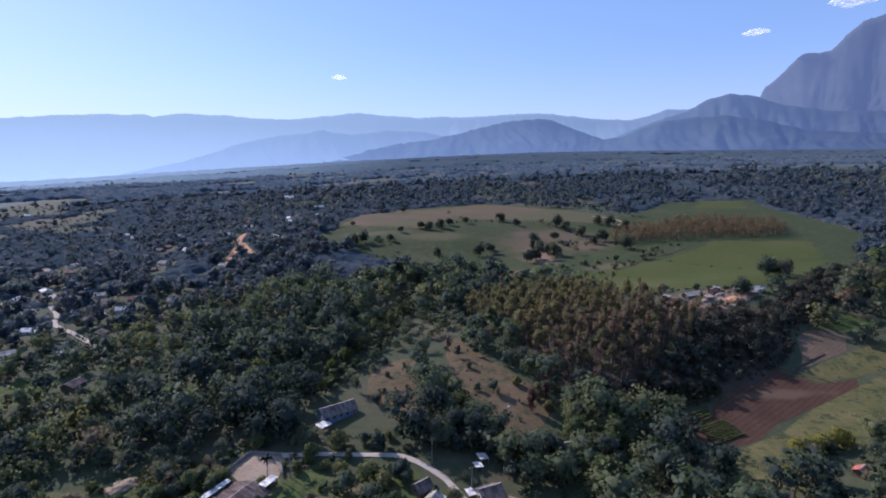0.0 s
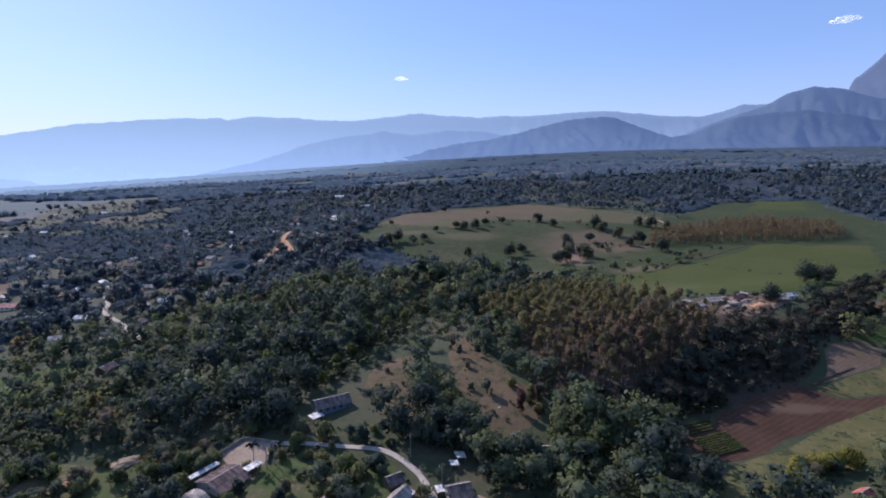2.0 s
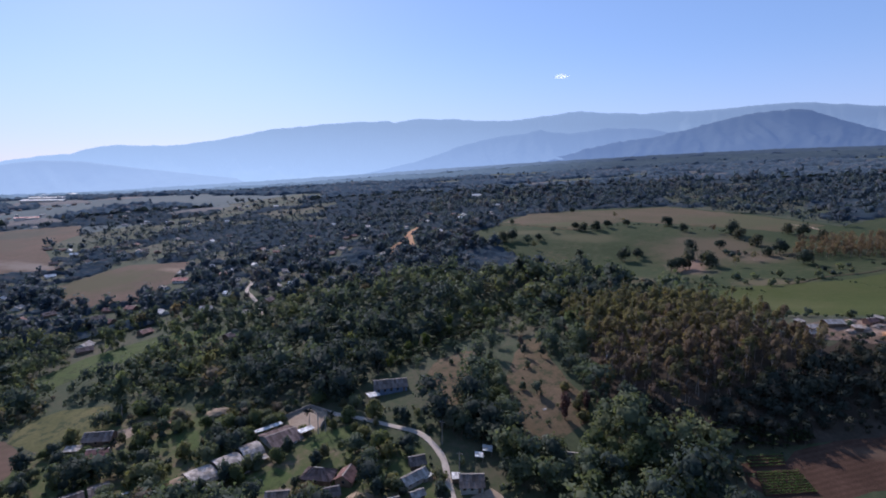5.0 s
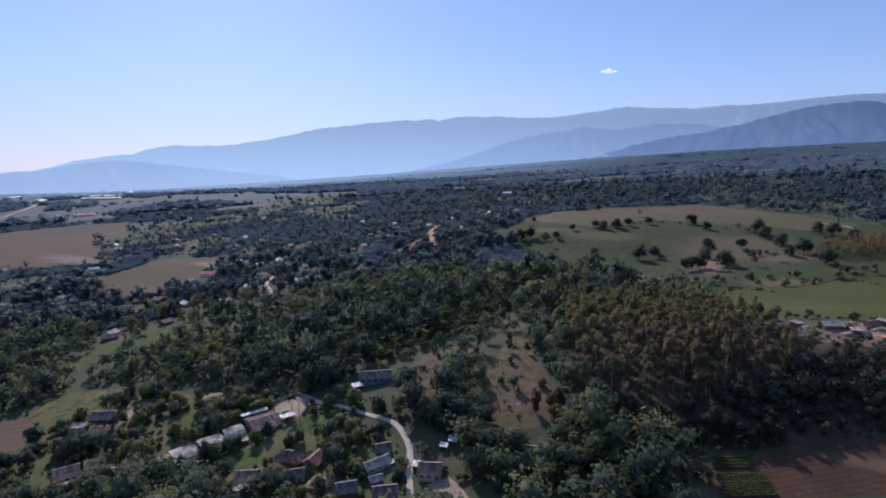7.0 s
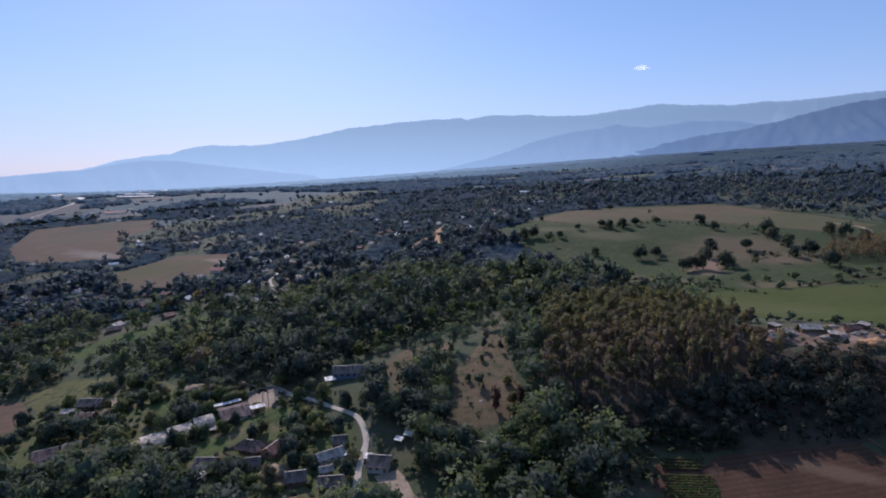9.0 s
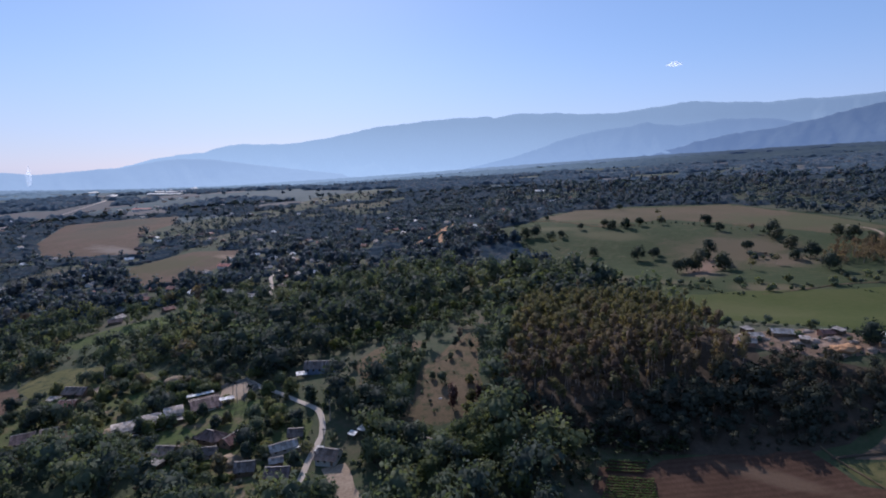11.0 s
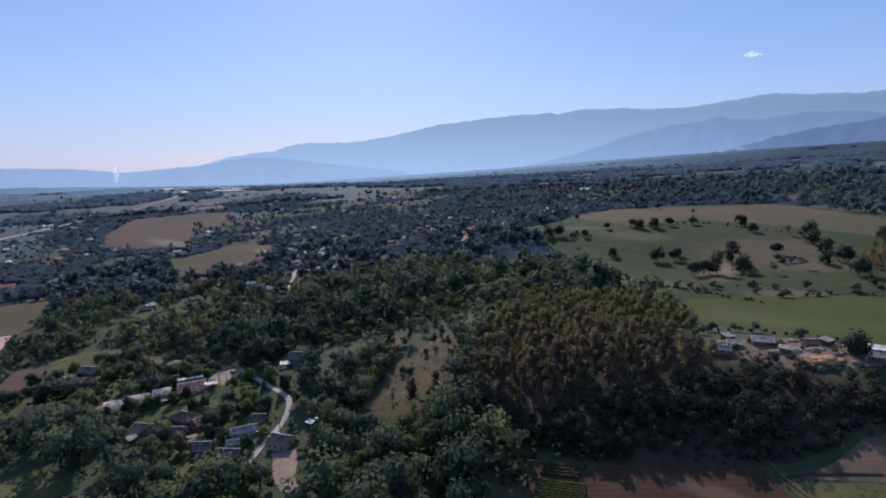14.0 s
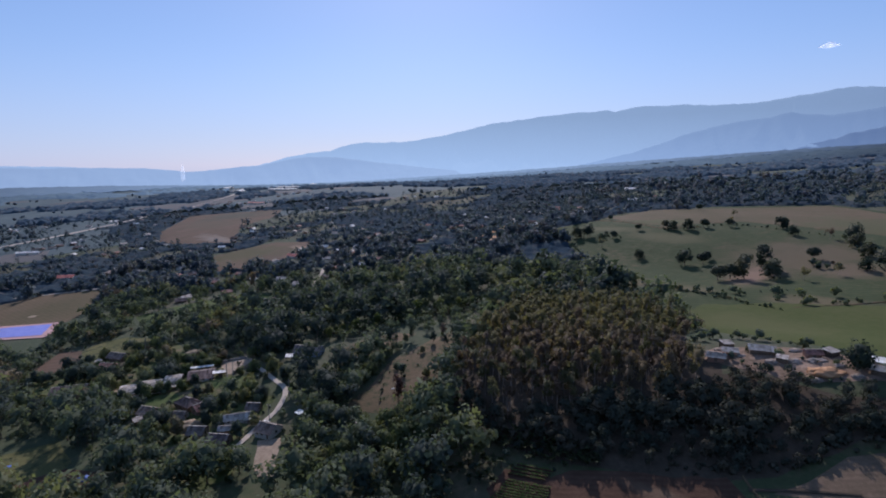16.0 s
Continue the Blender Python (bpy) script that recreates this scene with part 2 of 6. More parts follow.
M_GRASS = earth("village_grass", [(0.2, (0.046, 0.066, 0.021)), (0.5, (0.068, 0.092, 0.028)), (0.8, (0.108, 0.115, 0.045))], 0.09, 0.9, fleck=(0.045, 0.055, 0.022))
M_VILLAGE = earth("village_floor", [(0.2, (0.05, 0.066, 0.024)), (0.45, (0.078, 0.094, 0.034)), (0.58, (0.115, 0.1, 0.052)), (0.7, (0.21, 0.15, 0.105))], 0.06, 0.5)
M_LITTER = earth("leaf_litter", [(0.2, (0.04, 0.034, 0.023)), (0.5, (0.068, 0.052, 0.037)), (0.8, (0.105, 0.078, 0.056))], 0.08, 0.9)
# fields of the plain, with distance haze greyed into their base colours
M_PLAIN1 = earth("hazed_plain_stubble", [(0.2, (0.078, 0.076, 0.072)), (0.5, (0.107, 0.096, 0.087)), (0.8, (0.133, 0.112, 0.097))], 0.01, 0.1, haze_sheen=0.03)
M_PLAIN2 = earth("hazed_plain_green", [(0.2, (0.050, 0.072, 0.075)), (0.5, (0.066, 0.090, 0.089)), (0.8, (0.094, 0.108, 0.103))], 0.01, 0.1, haze_sheen=0.03)
M_ROAD = earth("concrete_road", [(0.2, (0.33, 0.27, 0.21)), (0.5, (0.43, 0.36, 0.29)), (0.8, (0.52, 0.45, 0.37))], 0.2, 2.0, rough=0.9, bump=0.1)
M_DIRT = earth("bare_dirt", [(0.2, (0.198, 0.142, 0.100)), (0.5, (0.297, 0.223, 0.158)), (0.8, (0.387, 0.304, 0.226))], 0.15, 1.2)
M_YARD = earth("farm_yard_soil", [(0.25, (0.09, 0.07, 0.044)), (0.42, (0.16, 0.11, 0.075)), (0.58, (0.26, 0.175, 0.125)), (0.8, (0.38, 0.28, 0.2))], 0.1, 0.9)
M_ORANGE = earth("orange_laterite", [(0.2, (0.32, 0.17, 0.09)), (0.5, (0.45, 0.25, 0.13)), (0.8, (0.55, 0.33, 0.2))], 0.05, 0.4)
# darker greens hold extra blue, some haze put into the leaf colour
GREENS = [(0.0, (0.043, 0.058, 0.053)), (0.3, (0.069, 0.089, 0.071)), (0.6, (0.102, 0.124, 0.077)), (0.85, (0.133, 0.145, 0.076)), (0.95, (0.147, 0.128, 0.081)), (1.0, (0.150, 0.111, 0.091))]
M_LEAF = leaves("broadleaf", GREENS, clump=0.08)
# leaf colour darkened to paint in the deep shade of the bank
M_SHADELEAF = leaves("shade_darkened_leaf", [(0.0, (0.041, 0.049, 0.039)), (0.5, (0.057, 0.061, 0.048)), (1.0, (0.090, 0.077, 0.057))], 0.14, 0.05, haze_sheen=0.0, spec=0.0)
M_FIELDTREE = leaves("field_tree_foliage", [(0.0, (0.03, 0.042, 0.032)), (0.6, (0.05, 0.062, 0.042)), (1.0, (0.085, 0.085, 0.055))], 0.3, 0.08)
M_LIGHT = leaves("light_foliage", [(0.0, (0.08, 0.102, 0.046)), (0.5, (0.106, 0.124, 0.054)), (1.0, (0.145, 0.142, 0.062))], 0.42, 0.06)
# the brown end serves dry leaves and the painted shade of the front rows
M_TEAK = leaves("teak_dry_leaves", [(0.0, (0.088, 0.084, 0.044)), (0.3, (0.135, 0.126, 0.056)), (0.6, (0.17, 0.145, 0.066)), (0.85, (0.15, 0.108, 0.068)), (1.0, (0.11, 0.074, 0.058))], 0.4, 0.05)
M_RUST = leaves("leafless_plantation", [(0.0, (0.155, 0.104, 0.08)), (0.6, (0.165, 0.115, 0.085)), (1.0, (0.175, 0.128, 0.09))], 0.65, 0.05)
# the three distant foliages carry haze in their base colours, as a blue shift
M_MIDLEAF = leaves("hazed_middle_woods", [(0.0, (0.037, 0.052, 0.075)), (0.4, (0.052, 0.073, 0.093)), (0.75, (0.072, 0.092, 0.102)), (1.0, (0.092, 0.087, 0.096))], 0.38, 0.08, haze_sheen=0.09)
M_SCRUB = leaves("hazed_scrub_leaves", [(0.0, (0.028, 0.043, 0.058)), (0.5, (0.041, 0.058, 0.070)), (0.8, (0.060, 0.073, 0.075)), (1.0, (0.084, 0.080, 0.081))], 0.2, 0.0, spec=0.0, haze_sheen=0.06)
M_FARLEAF = leaves("far_woods", [(0.0, (0.041, 0.058, 0.076)), (0.5, (0.056, 0.079, 0.097)), (0.8, (0.081, 0.099, 0.106)), (1.0, (0.115, 0.104, 0.100))], 0.12, 0.0, spec=0.0, haze_sheen=0.1)
M_BARK = solid("bark", (0.09, 0.07, 0.05), (0.16, 0.13, 0.1), 0.95, scale=1.5)
M_PALEBARK = solid("pale_bark", (0.25, 0.2, 0.16), (0.34, 0.29, 0.24), 0.95, scale=1.5)
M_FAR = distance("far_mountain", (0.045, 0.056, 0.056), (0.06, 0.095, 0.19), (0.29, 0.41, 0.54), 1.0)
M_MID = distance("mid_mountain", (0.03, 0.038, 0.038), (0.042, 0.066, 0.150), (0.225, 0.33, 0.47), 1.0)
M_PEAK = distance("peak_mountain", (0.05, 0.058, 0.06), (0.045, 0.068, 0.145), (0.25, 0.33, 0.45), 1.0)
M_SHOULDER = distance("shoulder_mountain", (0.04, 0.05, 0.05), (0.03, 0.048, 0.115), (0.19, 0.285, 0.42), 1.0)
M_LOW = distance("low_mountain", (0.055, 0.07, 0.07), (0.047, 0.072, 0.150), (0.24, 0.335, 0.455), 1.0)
# woods that also glow with painted haze, strongest below the sun
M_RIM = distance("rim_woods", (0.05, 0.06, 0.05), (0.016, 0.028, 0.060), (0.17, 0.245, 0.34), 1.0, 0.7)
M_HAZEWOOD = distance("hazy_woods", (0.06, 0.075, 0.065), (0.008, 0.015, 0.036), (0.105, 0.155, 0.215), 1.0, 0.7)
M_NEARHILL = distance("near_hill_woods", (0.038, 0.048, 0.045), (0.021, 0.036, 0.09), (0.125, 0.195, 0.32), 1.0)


# ---- the lie of the land ----
def soft_step(v, k):
    """v above nought, nought below, with a soft knee of k metres"""
    return 0.5 * (v + math.sqrt(v * v + k * k))


def bump(x, y, cx, cy, rx, ry, h, turn=0.0):
    c, s = math.cos(radians(turn)), math.sin(radians(turn))
    u, v = ((x - cx) * c + (y - cy) * s) / rx, (-(x - cx) * s + (y - cy) * c) / ry
    return h * math.exp(-u * u - v * v)


def ground_z(x, y):
    """Land that climbs ahead and to one side, a flat valley on the other, a wooded bank above the ploughed plots."""
    rise = 0.08 * (y - 140) - 0.06 * soft_step(y - 800, 200)
    left = soft_step(-250 - x, 60)
    side = 0.05 * (x + left) - 0.04 * left * min(1.0, max(0.0, y / 1500))
    side -= 0.02 * soft_step(x - 600, 200)
    z = 6 + rise + side
    z += bump(x, y, -430, 600, 170, 150, -9)
    z += bump(x, y, 30, 400, 90, 50, -6)
    z += bump(x, y, 140, 255, 120, 38, 9, 20)
    z += bump(x, y, 110, 160, 90, 45, -9, 20)
    z += bump(x, y, -50, 500, 170, 90, 6)
    z += bump(x, y, 0, 2900, 1900, 1200, 52)
    return z


def mesh_from(name, verts, tris, mats, mat_index=None, tone=None, smooth=False, normals=None):
    """One mesh from arrays of corners and triangles."""
    verts, tris = np.asarray(verts, np.float32), np.asarray(tris, np.int32)
    me = bpy.data.meshes.new(name)
    me.vertices.add(len(verts))
    me.vertices.foreach_set("co", verts.ravel())
    me.loops.add(tris.size)
    me.loops.foreach_set("vertex_index", tris.ravel())
    me.polygons.add(len(tris))
    me.polygons.foreach_set("loop_start", np.arange(0, tris.size, 3, dtype=np.int32))
    for m in mats:
        me.materials.append(m)
    if mat_index is not None:
        me.polygons.foreach_set("material_index", np.asarray(mat_index, np.int32))
    if smooth:
        me.polygons.foreach_set("use_smooth", np.ones(len(tris), bool))
    me.update(calc_edges=True)
    if tone is not None:
        me.attributes.new("tone", "FLOAT", "POINT").data.foreach_set("value", np.asarray(tone, np.float32))
    me.validate()
    if normals is not None:
        me.normals_split_custom_set_from_vertices(normals)
    return me


def spread(lo, hi, fine_lo, fine_hi, step, grow):
    """Grid lines: even steps in the middle, wider and wider outside."""
    mid = list(np.arange(fine_lo, fine_hi + step, step))
    a, s = [mid[0]], step
    while a[-1] > lo:
        s *= grow
        a.append(a[-1] - s)
    b, s = [mid[-1]], step
    while b[-1] < hi:
        s *= grow
        b.append(b[-1] + s)
    return np.array(a[:0:-1] + mid + b[1:])


gx, gy = spread(-4600, 4600, -420, 330, 7.5, 1.08), spread(-4600, 4600, 20, 640, 7.5, 1.08)
gv = np.array([(x, y, ground_z(x, y)) for y in gy for x in gx])
nx = len(gx)
i, j = np.meshgrid(np.arange(nx - 1), np.arange(len(gy) - 1))
q = (j * nx + i).ravel()
gt = np.concatenate([np.stack([q, q + 1, q + nx + 1], 1), np.stack([q, q + nx + 1, q + nx], 1)])
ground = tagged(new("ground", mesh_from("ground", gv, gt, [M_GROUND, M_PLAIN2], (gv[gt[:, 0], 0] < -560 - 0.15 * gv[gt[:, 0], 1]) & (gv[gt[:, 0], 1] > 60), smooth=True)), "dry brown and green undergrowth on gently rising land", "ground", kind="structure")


def wobble(poly, amount, step):
    """A field's outline with small irregularities."""
    res = []
    for (x0, y0), (x1, y1) in zip(poly, poly[1:] + poly[:1]):
        d = math.hypot(x1 - x0, y1 - y0)
        k = max(1, int(d / step))
        for a in range(k):
            f = a / k
            x, y = x0 + (x1 - x0) * f, y0 + (y1 - y0) * f
            v = noise.noise_vector((x * 0.9 / step, y * 0.9 / step, 0.3))
            res.append((x + v.x * amount, y + v.y * amount))
    return res


def drape(poly, lift, longest, edge=0.06):
    """A bmesh of the polygon laid on the land."""
    bm = bmesh.new()
    vs = [bm.verts.new((x, y, 0)) for x, y in poly]
    es = [bm.edges.new((a, b)) for a, b in zip(vs, vs[1:] + vs[:1])]
    bmesh.ops.triangle_fill(bm, use_beauty=True, edges=es)
    for _ in range(7):
        le = [e for e in bm.edges if e.calc_length() > longest and not e.is_boundary]
        if not le:
            break
        bmesh.ops.subdivide_edges(bm, edges=le, cuts=1)
        bmesh.ops.triangulate(bm, faces=[f for f in bm.faces if len(f.verts) > 3])
        bmesh.ops.beautify_fill(bm, faces=bm.faces[:], edges=[e for e in bm.edges if not e.is_boundary])
    for v in bm.verts:
        v.co.z = ground_z(v.co.x, v.co.y) + (edge if v.is_boundary else lift)
    bmesh.ops.recalc_face_normals(bm, faces=bm.faces[:])
    if sum(f.normal.z for f in bm.faces) < 0:
        bmesh.ops.reverse_faces(bm, faces=bm.faces[:])
    return bm


def obj(name, bm, mats, smooth=False):
    me = bpy.data.meshes.new(name)
    bm.to_mesh(me)
    bm.free()
    for m in (mats if isinstance(mats, (list, tuple)) else [mats]):
        me.materials.append(m)
    if smooth:
        me.polygons.foreach_set("use_smooth", np.ones(len(me.polygons), bool))
    return new(name, me)


CLEAR = [np.array([(-28, 183), (-18, 175), (-11, 168), (-5, 167), (0, 160), (-8, 157), (-20, 163), (-30, 174)], float), np.array([(21, 155), (31, 162), (38, 173), (42, 168), (35, 154), (24, 147)], float), np.array([(4, 186), (13, 172), (16, 160), (10, 158), (4, 170), (-3, 186), (-6, 205), (0, 229)], float), np.array([(94, 240), (112, 226), (126, 238), (104, 254), (94, 264)], float), np.array([(-197, 135), (-190, 150), (-176, 172), (-166, 166), (-172, 148), (-184, 128)], float), np.array([(100, 150), (142, 176), (138, 188), (112, 170)], float), np.array([(-245, 66), (-222, 92), (-206, 96), (-178, 92), (-160, 78)], float), np.array([(-60, 54), (-58, 66), (-46, 79), (-22, 83), (-8, 87), (1, 84), (-4, 70), (-18, 50)], float), np.array([(78, 150), (82, 176), (100, 176), (110, 158), (96, 140)], float), np.array([(100, 241), (92, 264), (94, 280), (116, 272), (152, 264), (166, 256), (148, 239), (114, 236)], float)]          # outlines in which no wood grows


def field(name, poly, mat, label, lift=0.3, amount=1.5, step=8.0, longest=14.0, clear=True, category="field", edge=0.06):
    if clear:
        CLEAR.append(np.array(poly, float))
    ob = obj(name, drape(wobble(poly, amount, step), lift, longest, edge), mat, True)
    return tagged(ob, label, category, kind="structure")


def strip(name, pts, wide, mat, label, lift=0.45, category="road"):
    """A road or track along points, laid on the land."""
    CLEAR.append(np.array([]))
    p = [Vector((x, y, 0)) for x, y in pts]
    fine = []
    for k in range(len(p) - 1):
        a, b, c, d = p[max(k - 1, 0)], p[k], p[k + 1], p[min(k + 2, len(p) - 1)]
        for s in range(6):
            t = s / 6
            fine.append(0.5 * ((2 * b) + (c - a) * t + (2 * a - 5 * b + 4 * c - d) * t * t + (3 * b - a - 3 * c + d) * t ** 3))
    fine.append(p[-1])
    bm, rows = bmesh.new(), []
    for k, v in enumerate(fine):
        dirn = (fine[min(k + 1, len(fine) - 1)] - fine[max(k - 1, 0)]).normalized()
        side = Vector((-dirn.y, dirn.x, 0))
        w = wide * (0.5 + 0.07 * noise.noise((v.x * 0.2, v.y * 0.2, 1.7)))
        rows.append([bm.verts.new((v.x + side.x * o, v.y + side.y * o, ground_z(v.x + side.x * o, v.y + side.y * o) + (lift if o == 0 else min(lift, 0.25)))) for o in (-w, 0, w)])
    for a, b in zip(rows, rows[1:]):
        for c in (0, 1):
            bm.faces.new((a[c], a[c + 1], b[c + 1], b[c]))
    bmesh.ops.recalc_face_normals(bm, faces=bm.faces[:])
    if sum(f.normal.z for f in bm.faces) < 0:
        bmesh.ops.reverse_faces(bm, faces=bm.faces[:])
    edge = [(r[1].co.xy + (r[0].co.xy - r[1].co.xy) * 1.9, r[1].co.xy + (r[2].co.xy - r[1].co.xy) * 1.9) for r in rows]
    CLEAR[-1] = np.array([a[:] for a, b in edge] + [b[:] for a, b in edge[::-1]])
    return tagged(obj(name, bm, mat, True), label, category, kind="structure")


field("pasture", [(-117, 464), (-97, 506), (-106, 573), (-40, 640), (58, 655), (137, 578), (186, 515), (256, 595), (346, 586), (330, 533), (330, 430), (320, 386), (280, 346), (230, 290), (190, 268), (110, 272), (70, 305), (29, 337), (-16, 366), (-63, 415)], M_GREEN, "green pasture with worn patches on a gentle rise", 0.3)
field("stubble_field", [(-100, 524), (-91, 610), (57, 648), (137, 575), (180, 515), (144, 485), (97, 500), (23, 523), (-20, 482), (-74, 505)], M_STUBBLE, "harvested tan field along the crest of the pasture", 0.6)
field("crop_field", [(72, 300), (75, 320), (98, 338), (145, 357), (209, 400), (277, 388), (250, 329), (214, 285), (198, 274), (160, 264), (134, 268), (116, 270), (96, 277)], M_BRIGHT, "smooth bright green crop field below the plantation", 0.6)
field("upper_field", [(254, 539), (292, 597), (335, 580), (310, 525)], M_BRIGHT, "green field behind the plantation", 0.6)
field("red_plot", [(94, 174), (97, 179), (110, 187.5), (120, 191), (128, 199), (135, 195), (142, 189), (157, 190.5), (153.6, 183.6), (137, 178), (125, 173.5), (113, 168), (103, 160), (98, 164), (96, 170)], M_RED, "ploughed red-brown plot with furrows and dry streaks", 0.35, 0.6, 5.0)
field("bed_plot", [(83, 160), (82, 169), (92, 175), (94, 174), (96, 170), (98, 164), (102, 160), (92, 156)], M_RED, "dug soil under the vegetable beds", 0.3, 0.4, 5.0)
field("pale_plot", [(141, 197.5), (146, 205), (151, 216), (157, 221.5), (165, 222.5), (173, 217.5), (166, 207.5), (153, 202.5)], M_TAN, "pale dry ploughed plot beside the red one", 0.45, 0.6, 5.0)
field("rough_meadow", [(138, 194.5), (153, 202), (167, 207), (190, 214), (188, 196), (158, 191.5), (143, 190)], M_YELLOW, "rough yellow-green grass between the ploughed plots", 0.3, 0.8, 5.0)
field("far_corner_meadow", [(166, 225), (187, 235), (200, 226), (180, 219)], M_GRASS, "green grass in the corner below the bank", 0.3, 0.8, 5.0)
field("yellow_meadow", [(80, 135), (90, 153), (110, 163), (131, 176), (165, 190), (190, 190), (160, 160), (117, 150), (98, 132)], M_YELLOW, "yellow-green grass along the ploughed plots", 0.3, 1.0)
field("orchard_floor", [(-28, 183), (-30, 201), (-23, 211), (-12, 215), (-10, 199), (-11, 182), (-5, 167), (-11, 168), (-18, 175)], M_DRY, "dry grass clearing of an old orchard", 0.3, 1.2, 5.0)
field("orchard_floor", [(0, 229), (7, 231), (19, 206), (29, 190), (36, 184), (38, 173), (31, 162), (21, 155), (16, 160), (13, 172), (4, 186)], M_DRY, "wide dry grass clearing below the teak", 0.3, 1.2, 5.0)
field("brown_field", [(-374, 242), (-385, 320), (-338, 346), (-299, 302), (-269, 244), (-294, 222)], M_FALLOW, "dry reddish brown field in the valley", 0.4)
field("brown_field", [(-796, 358), (-752, 430), (-696, 479), (-614, 425), (-569, 357), (-426, 285), (-478, 252), (-537, 240), (-640, 270)], M_FALLOW, "wide dry brown field in the valley", 0.6)
field("green_strip", [(-204, 139), (-206, 165), (-194, 200), (-172, 182), (-182, 160), (-186, 137)], M_GRASS, "narrow green field between trees", 0.35)
field("green_field", [(-168, 180), (-190, 198), (-178, 212), (-160, 214), (-156, 194)], M_GRASS, "small green field beside the grove", 0.35)
field("village_green", [(-49, 120), (-48, 138), (-37, 147), (-33, 138), (-38, 127), (-38, 111), (-46, 100), (-55, 106)], M_GRASS, "green lawn between the village houses", 0.35)
field("grass_field", [(-152, 101), (-163, 111), (-159, 124), (-143, 133), (-128, 127), (-126, 114), (-132, 101)], M_YELLOW, "grass field with a pale track at the village edge", 0.35)
field("bare_field", [(-165, 94), (-156, 103), (-138, 99), (-122, 88), (-128, 80), (-145, 82)], M_FALLOW, "small bare reddish brown field at the village edge", 0.4, 1.0, 5.0)
field("fallow_field", [(-345, 70), (-348, 106), (-320, 142), (-246, 114), (-232, 98), (-265, 66)], M_STUBBLE, "fallow field with bare sandy patches", 0.35)
field("dark_plot", [(-24, 55), (-20, 70), (-18, 78), (-8, 84.5), (0, 81), (-4, 68), (-12, 54)], M_RED, "small dark ploughed plot with furrows", 0.35, 0.5, 5.0)
field("grass_plot", [(-34, 55), (-48, 62), (-42, 79), (-20, 80), (-16, 74)], M_YELLOW, "grass plot beside the furrows", 0.3, 0.8, 5.0)
field("garden_lawn", [(-95, 123), (-90, 130), (-80, 121), (-81, 112), (-84, 112)], M_GRASS, "small rough lawn behind the sheds", 0.3, 1.0, 4.0, 5.0)
field("dirt_yard", [(-121, 118), (-116, 126), (-108, 123), (-111, 114)], M_DIRT, "bare dirt beside the low house", 0.35, 0.8, 4.0, 5.0)
field("dirt_yard", [(13, 126), (17, 132), (20, 131), (27, 126), (36, 121), (32, 117.5), (26, 119)], M_DIRT, "bare pale dirt yard", 0.4, 0.6, 4.0, 5.0)
field("dirt_yard", [(-66, 146), (-59, 153), (-49, 151), (-48, 140), (-57, 138)], M_DIRT, "walled yard of pale dirt", 0.4, 0.3, 4.0, 5.0)
field("farm_yard", [(105, 239), (107, 249), (115, 255), (127, 262), (140, 262), (152, 258), (154, 250), (143, 243), (135, 238), (118, 238)], M_YARD, "bare reddish farm yard between sheds", 0.45, 2.2, 4.0)
field("village_floor", [(-128, 78), (-140, 108), (-118, 138), (-80, 140), (-64, 137), (-50, 139), (-34, 140), (-10, 143), (2, 130), (10, 118), (28, 112), (24, 92), (0, 98), (-30, 95), (-60, 82), (-90, 70)], M_VILLAGE, "trodden ground of grass and bare earth between the houses", 0.15, 3.0, 6.0, 8.0, clear=False)
strip("field_path", [(-360, 88), (-350, 104), (-330, 138), (-322, 160)], 2.5, M_ROAD, "pale path along the fallow field", 0.6)
field("sandy_patch", [(-300, 84), (-280, 100), (-262, 104), (-268, 92), (-288, 80)], M_DIRT, "bare sandy patch in the fallow field", 0.5, 4.0, 6.0)
field("stream_meadow", [(-40, 272), (-36, 280), (-20, 288), (-12, 284), (-20, 277), (-32, 270)], M_YELLOW, "small yellow-green meadow behind a tree row", 0.35, 0.8, 5.0)
strip("village_road", [(-58, 153), (-48, 151), (-38, 151), (-26, 150), (-14, 149), (-7, 145), (-1, 139.5), (2, 135), (6, 128), (11, 120.5), (14, 116)], 2.0, M_ROAD, "pale concrete village lane")
strip("laterite_road", [(-160, 395), (-168, 415), (-173, 443), (-187, 493), (-191, 520)], 5.0, M_ORANGE, "raw orange earth road cut through the trees", 0.6)
strip("laterite_cut", [(-178, 470), (-158, 435), (-142, 408)], 4.5, M_ORANGE, "orange earth bank beside the new road", 0.7)
strip("village_lane", [(-238, 315), (-222, 298), (-211, 281), (-192, 267), (-171, 250), (-158, 240)], 2.6, M_ROAD, "pale lane among trees", 0.6)
# fields placed to open the camera's view of halls, highway and white building
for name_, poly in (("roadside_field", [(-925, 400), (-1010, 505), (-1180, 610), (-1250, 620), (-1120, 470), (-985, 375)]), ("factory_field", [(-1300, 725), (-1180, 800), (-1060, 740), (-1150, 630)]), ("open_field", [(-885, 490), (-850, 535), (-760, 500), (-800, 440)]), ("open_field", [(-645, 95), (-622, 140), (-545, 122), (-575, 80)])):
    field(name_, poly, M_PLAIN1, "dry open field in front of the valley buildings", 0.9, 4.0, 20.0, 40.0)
strip("highway", [(-700, 60), (-792, 202), (-879, 300), (-958, 401), (-1137, 533), (-1300, 640)], 9.0, M_ROAD, "pale highway across the valley", 1.2)


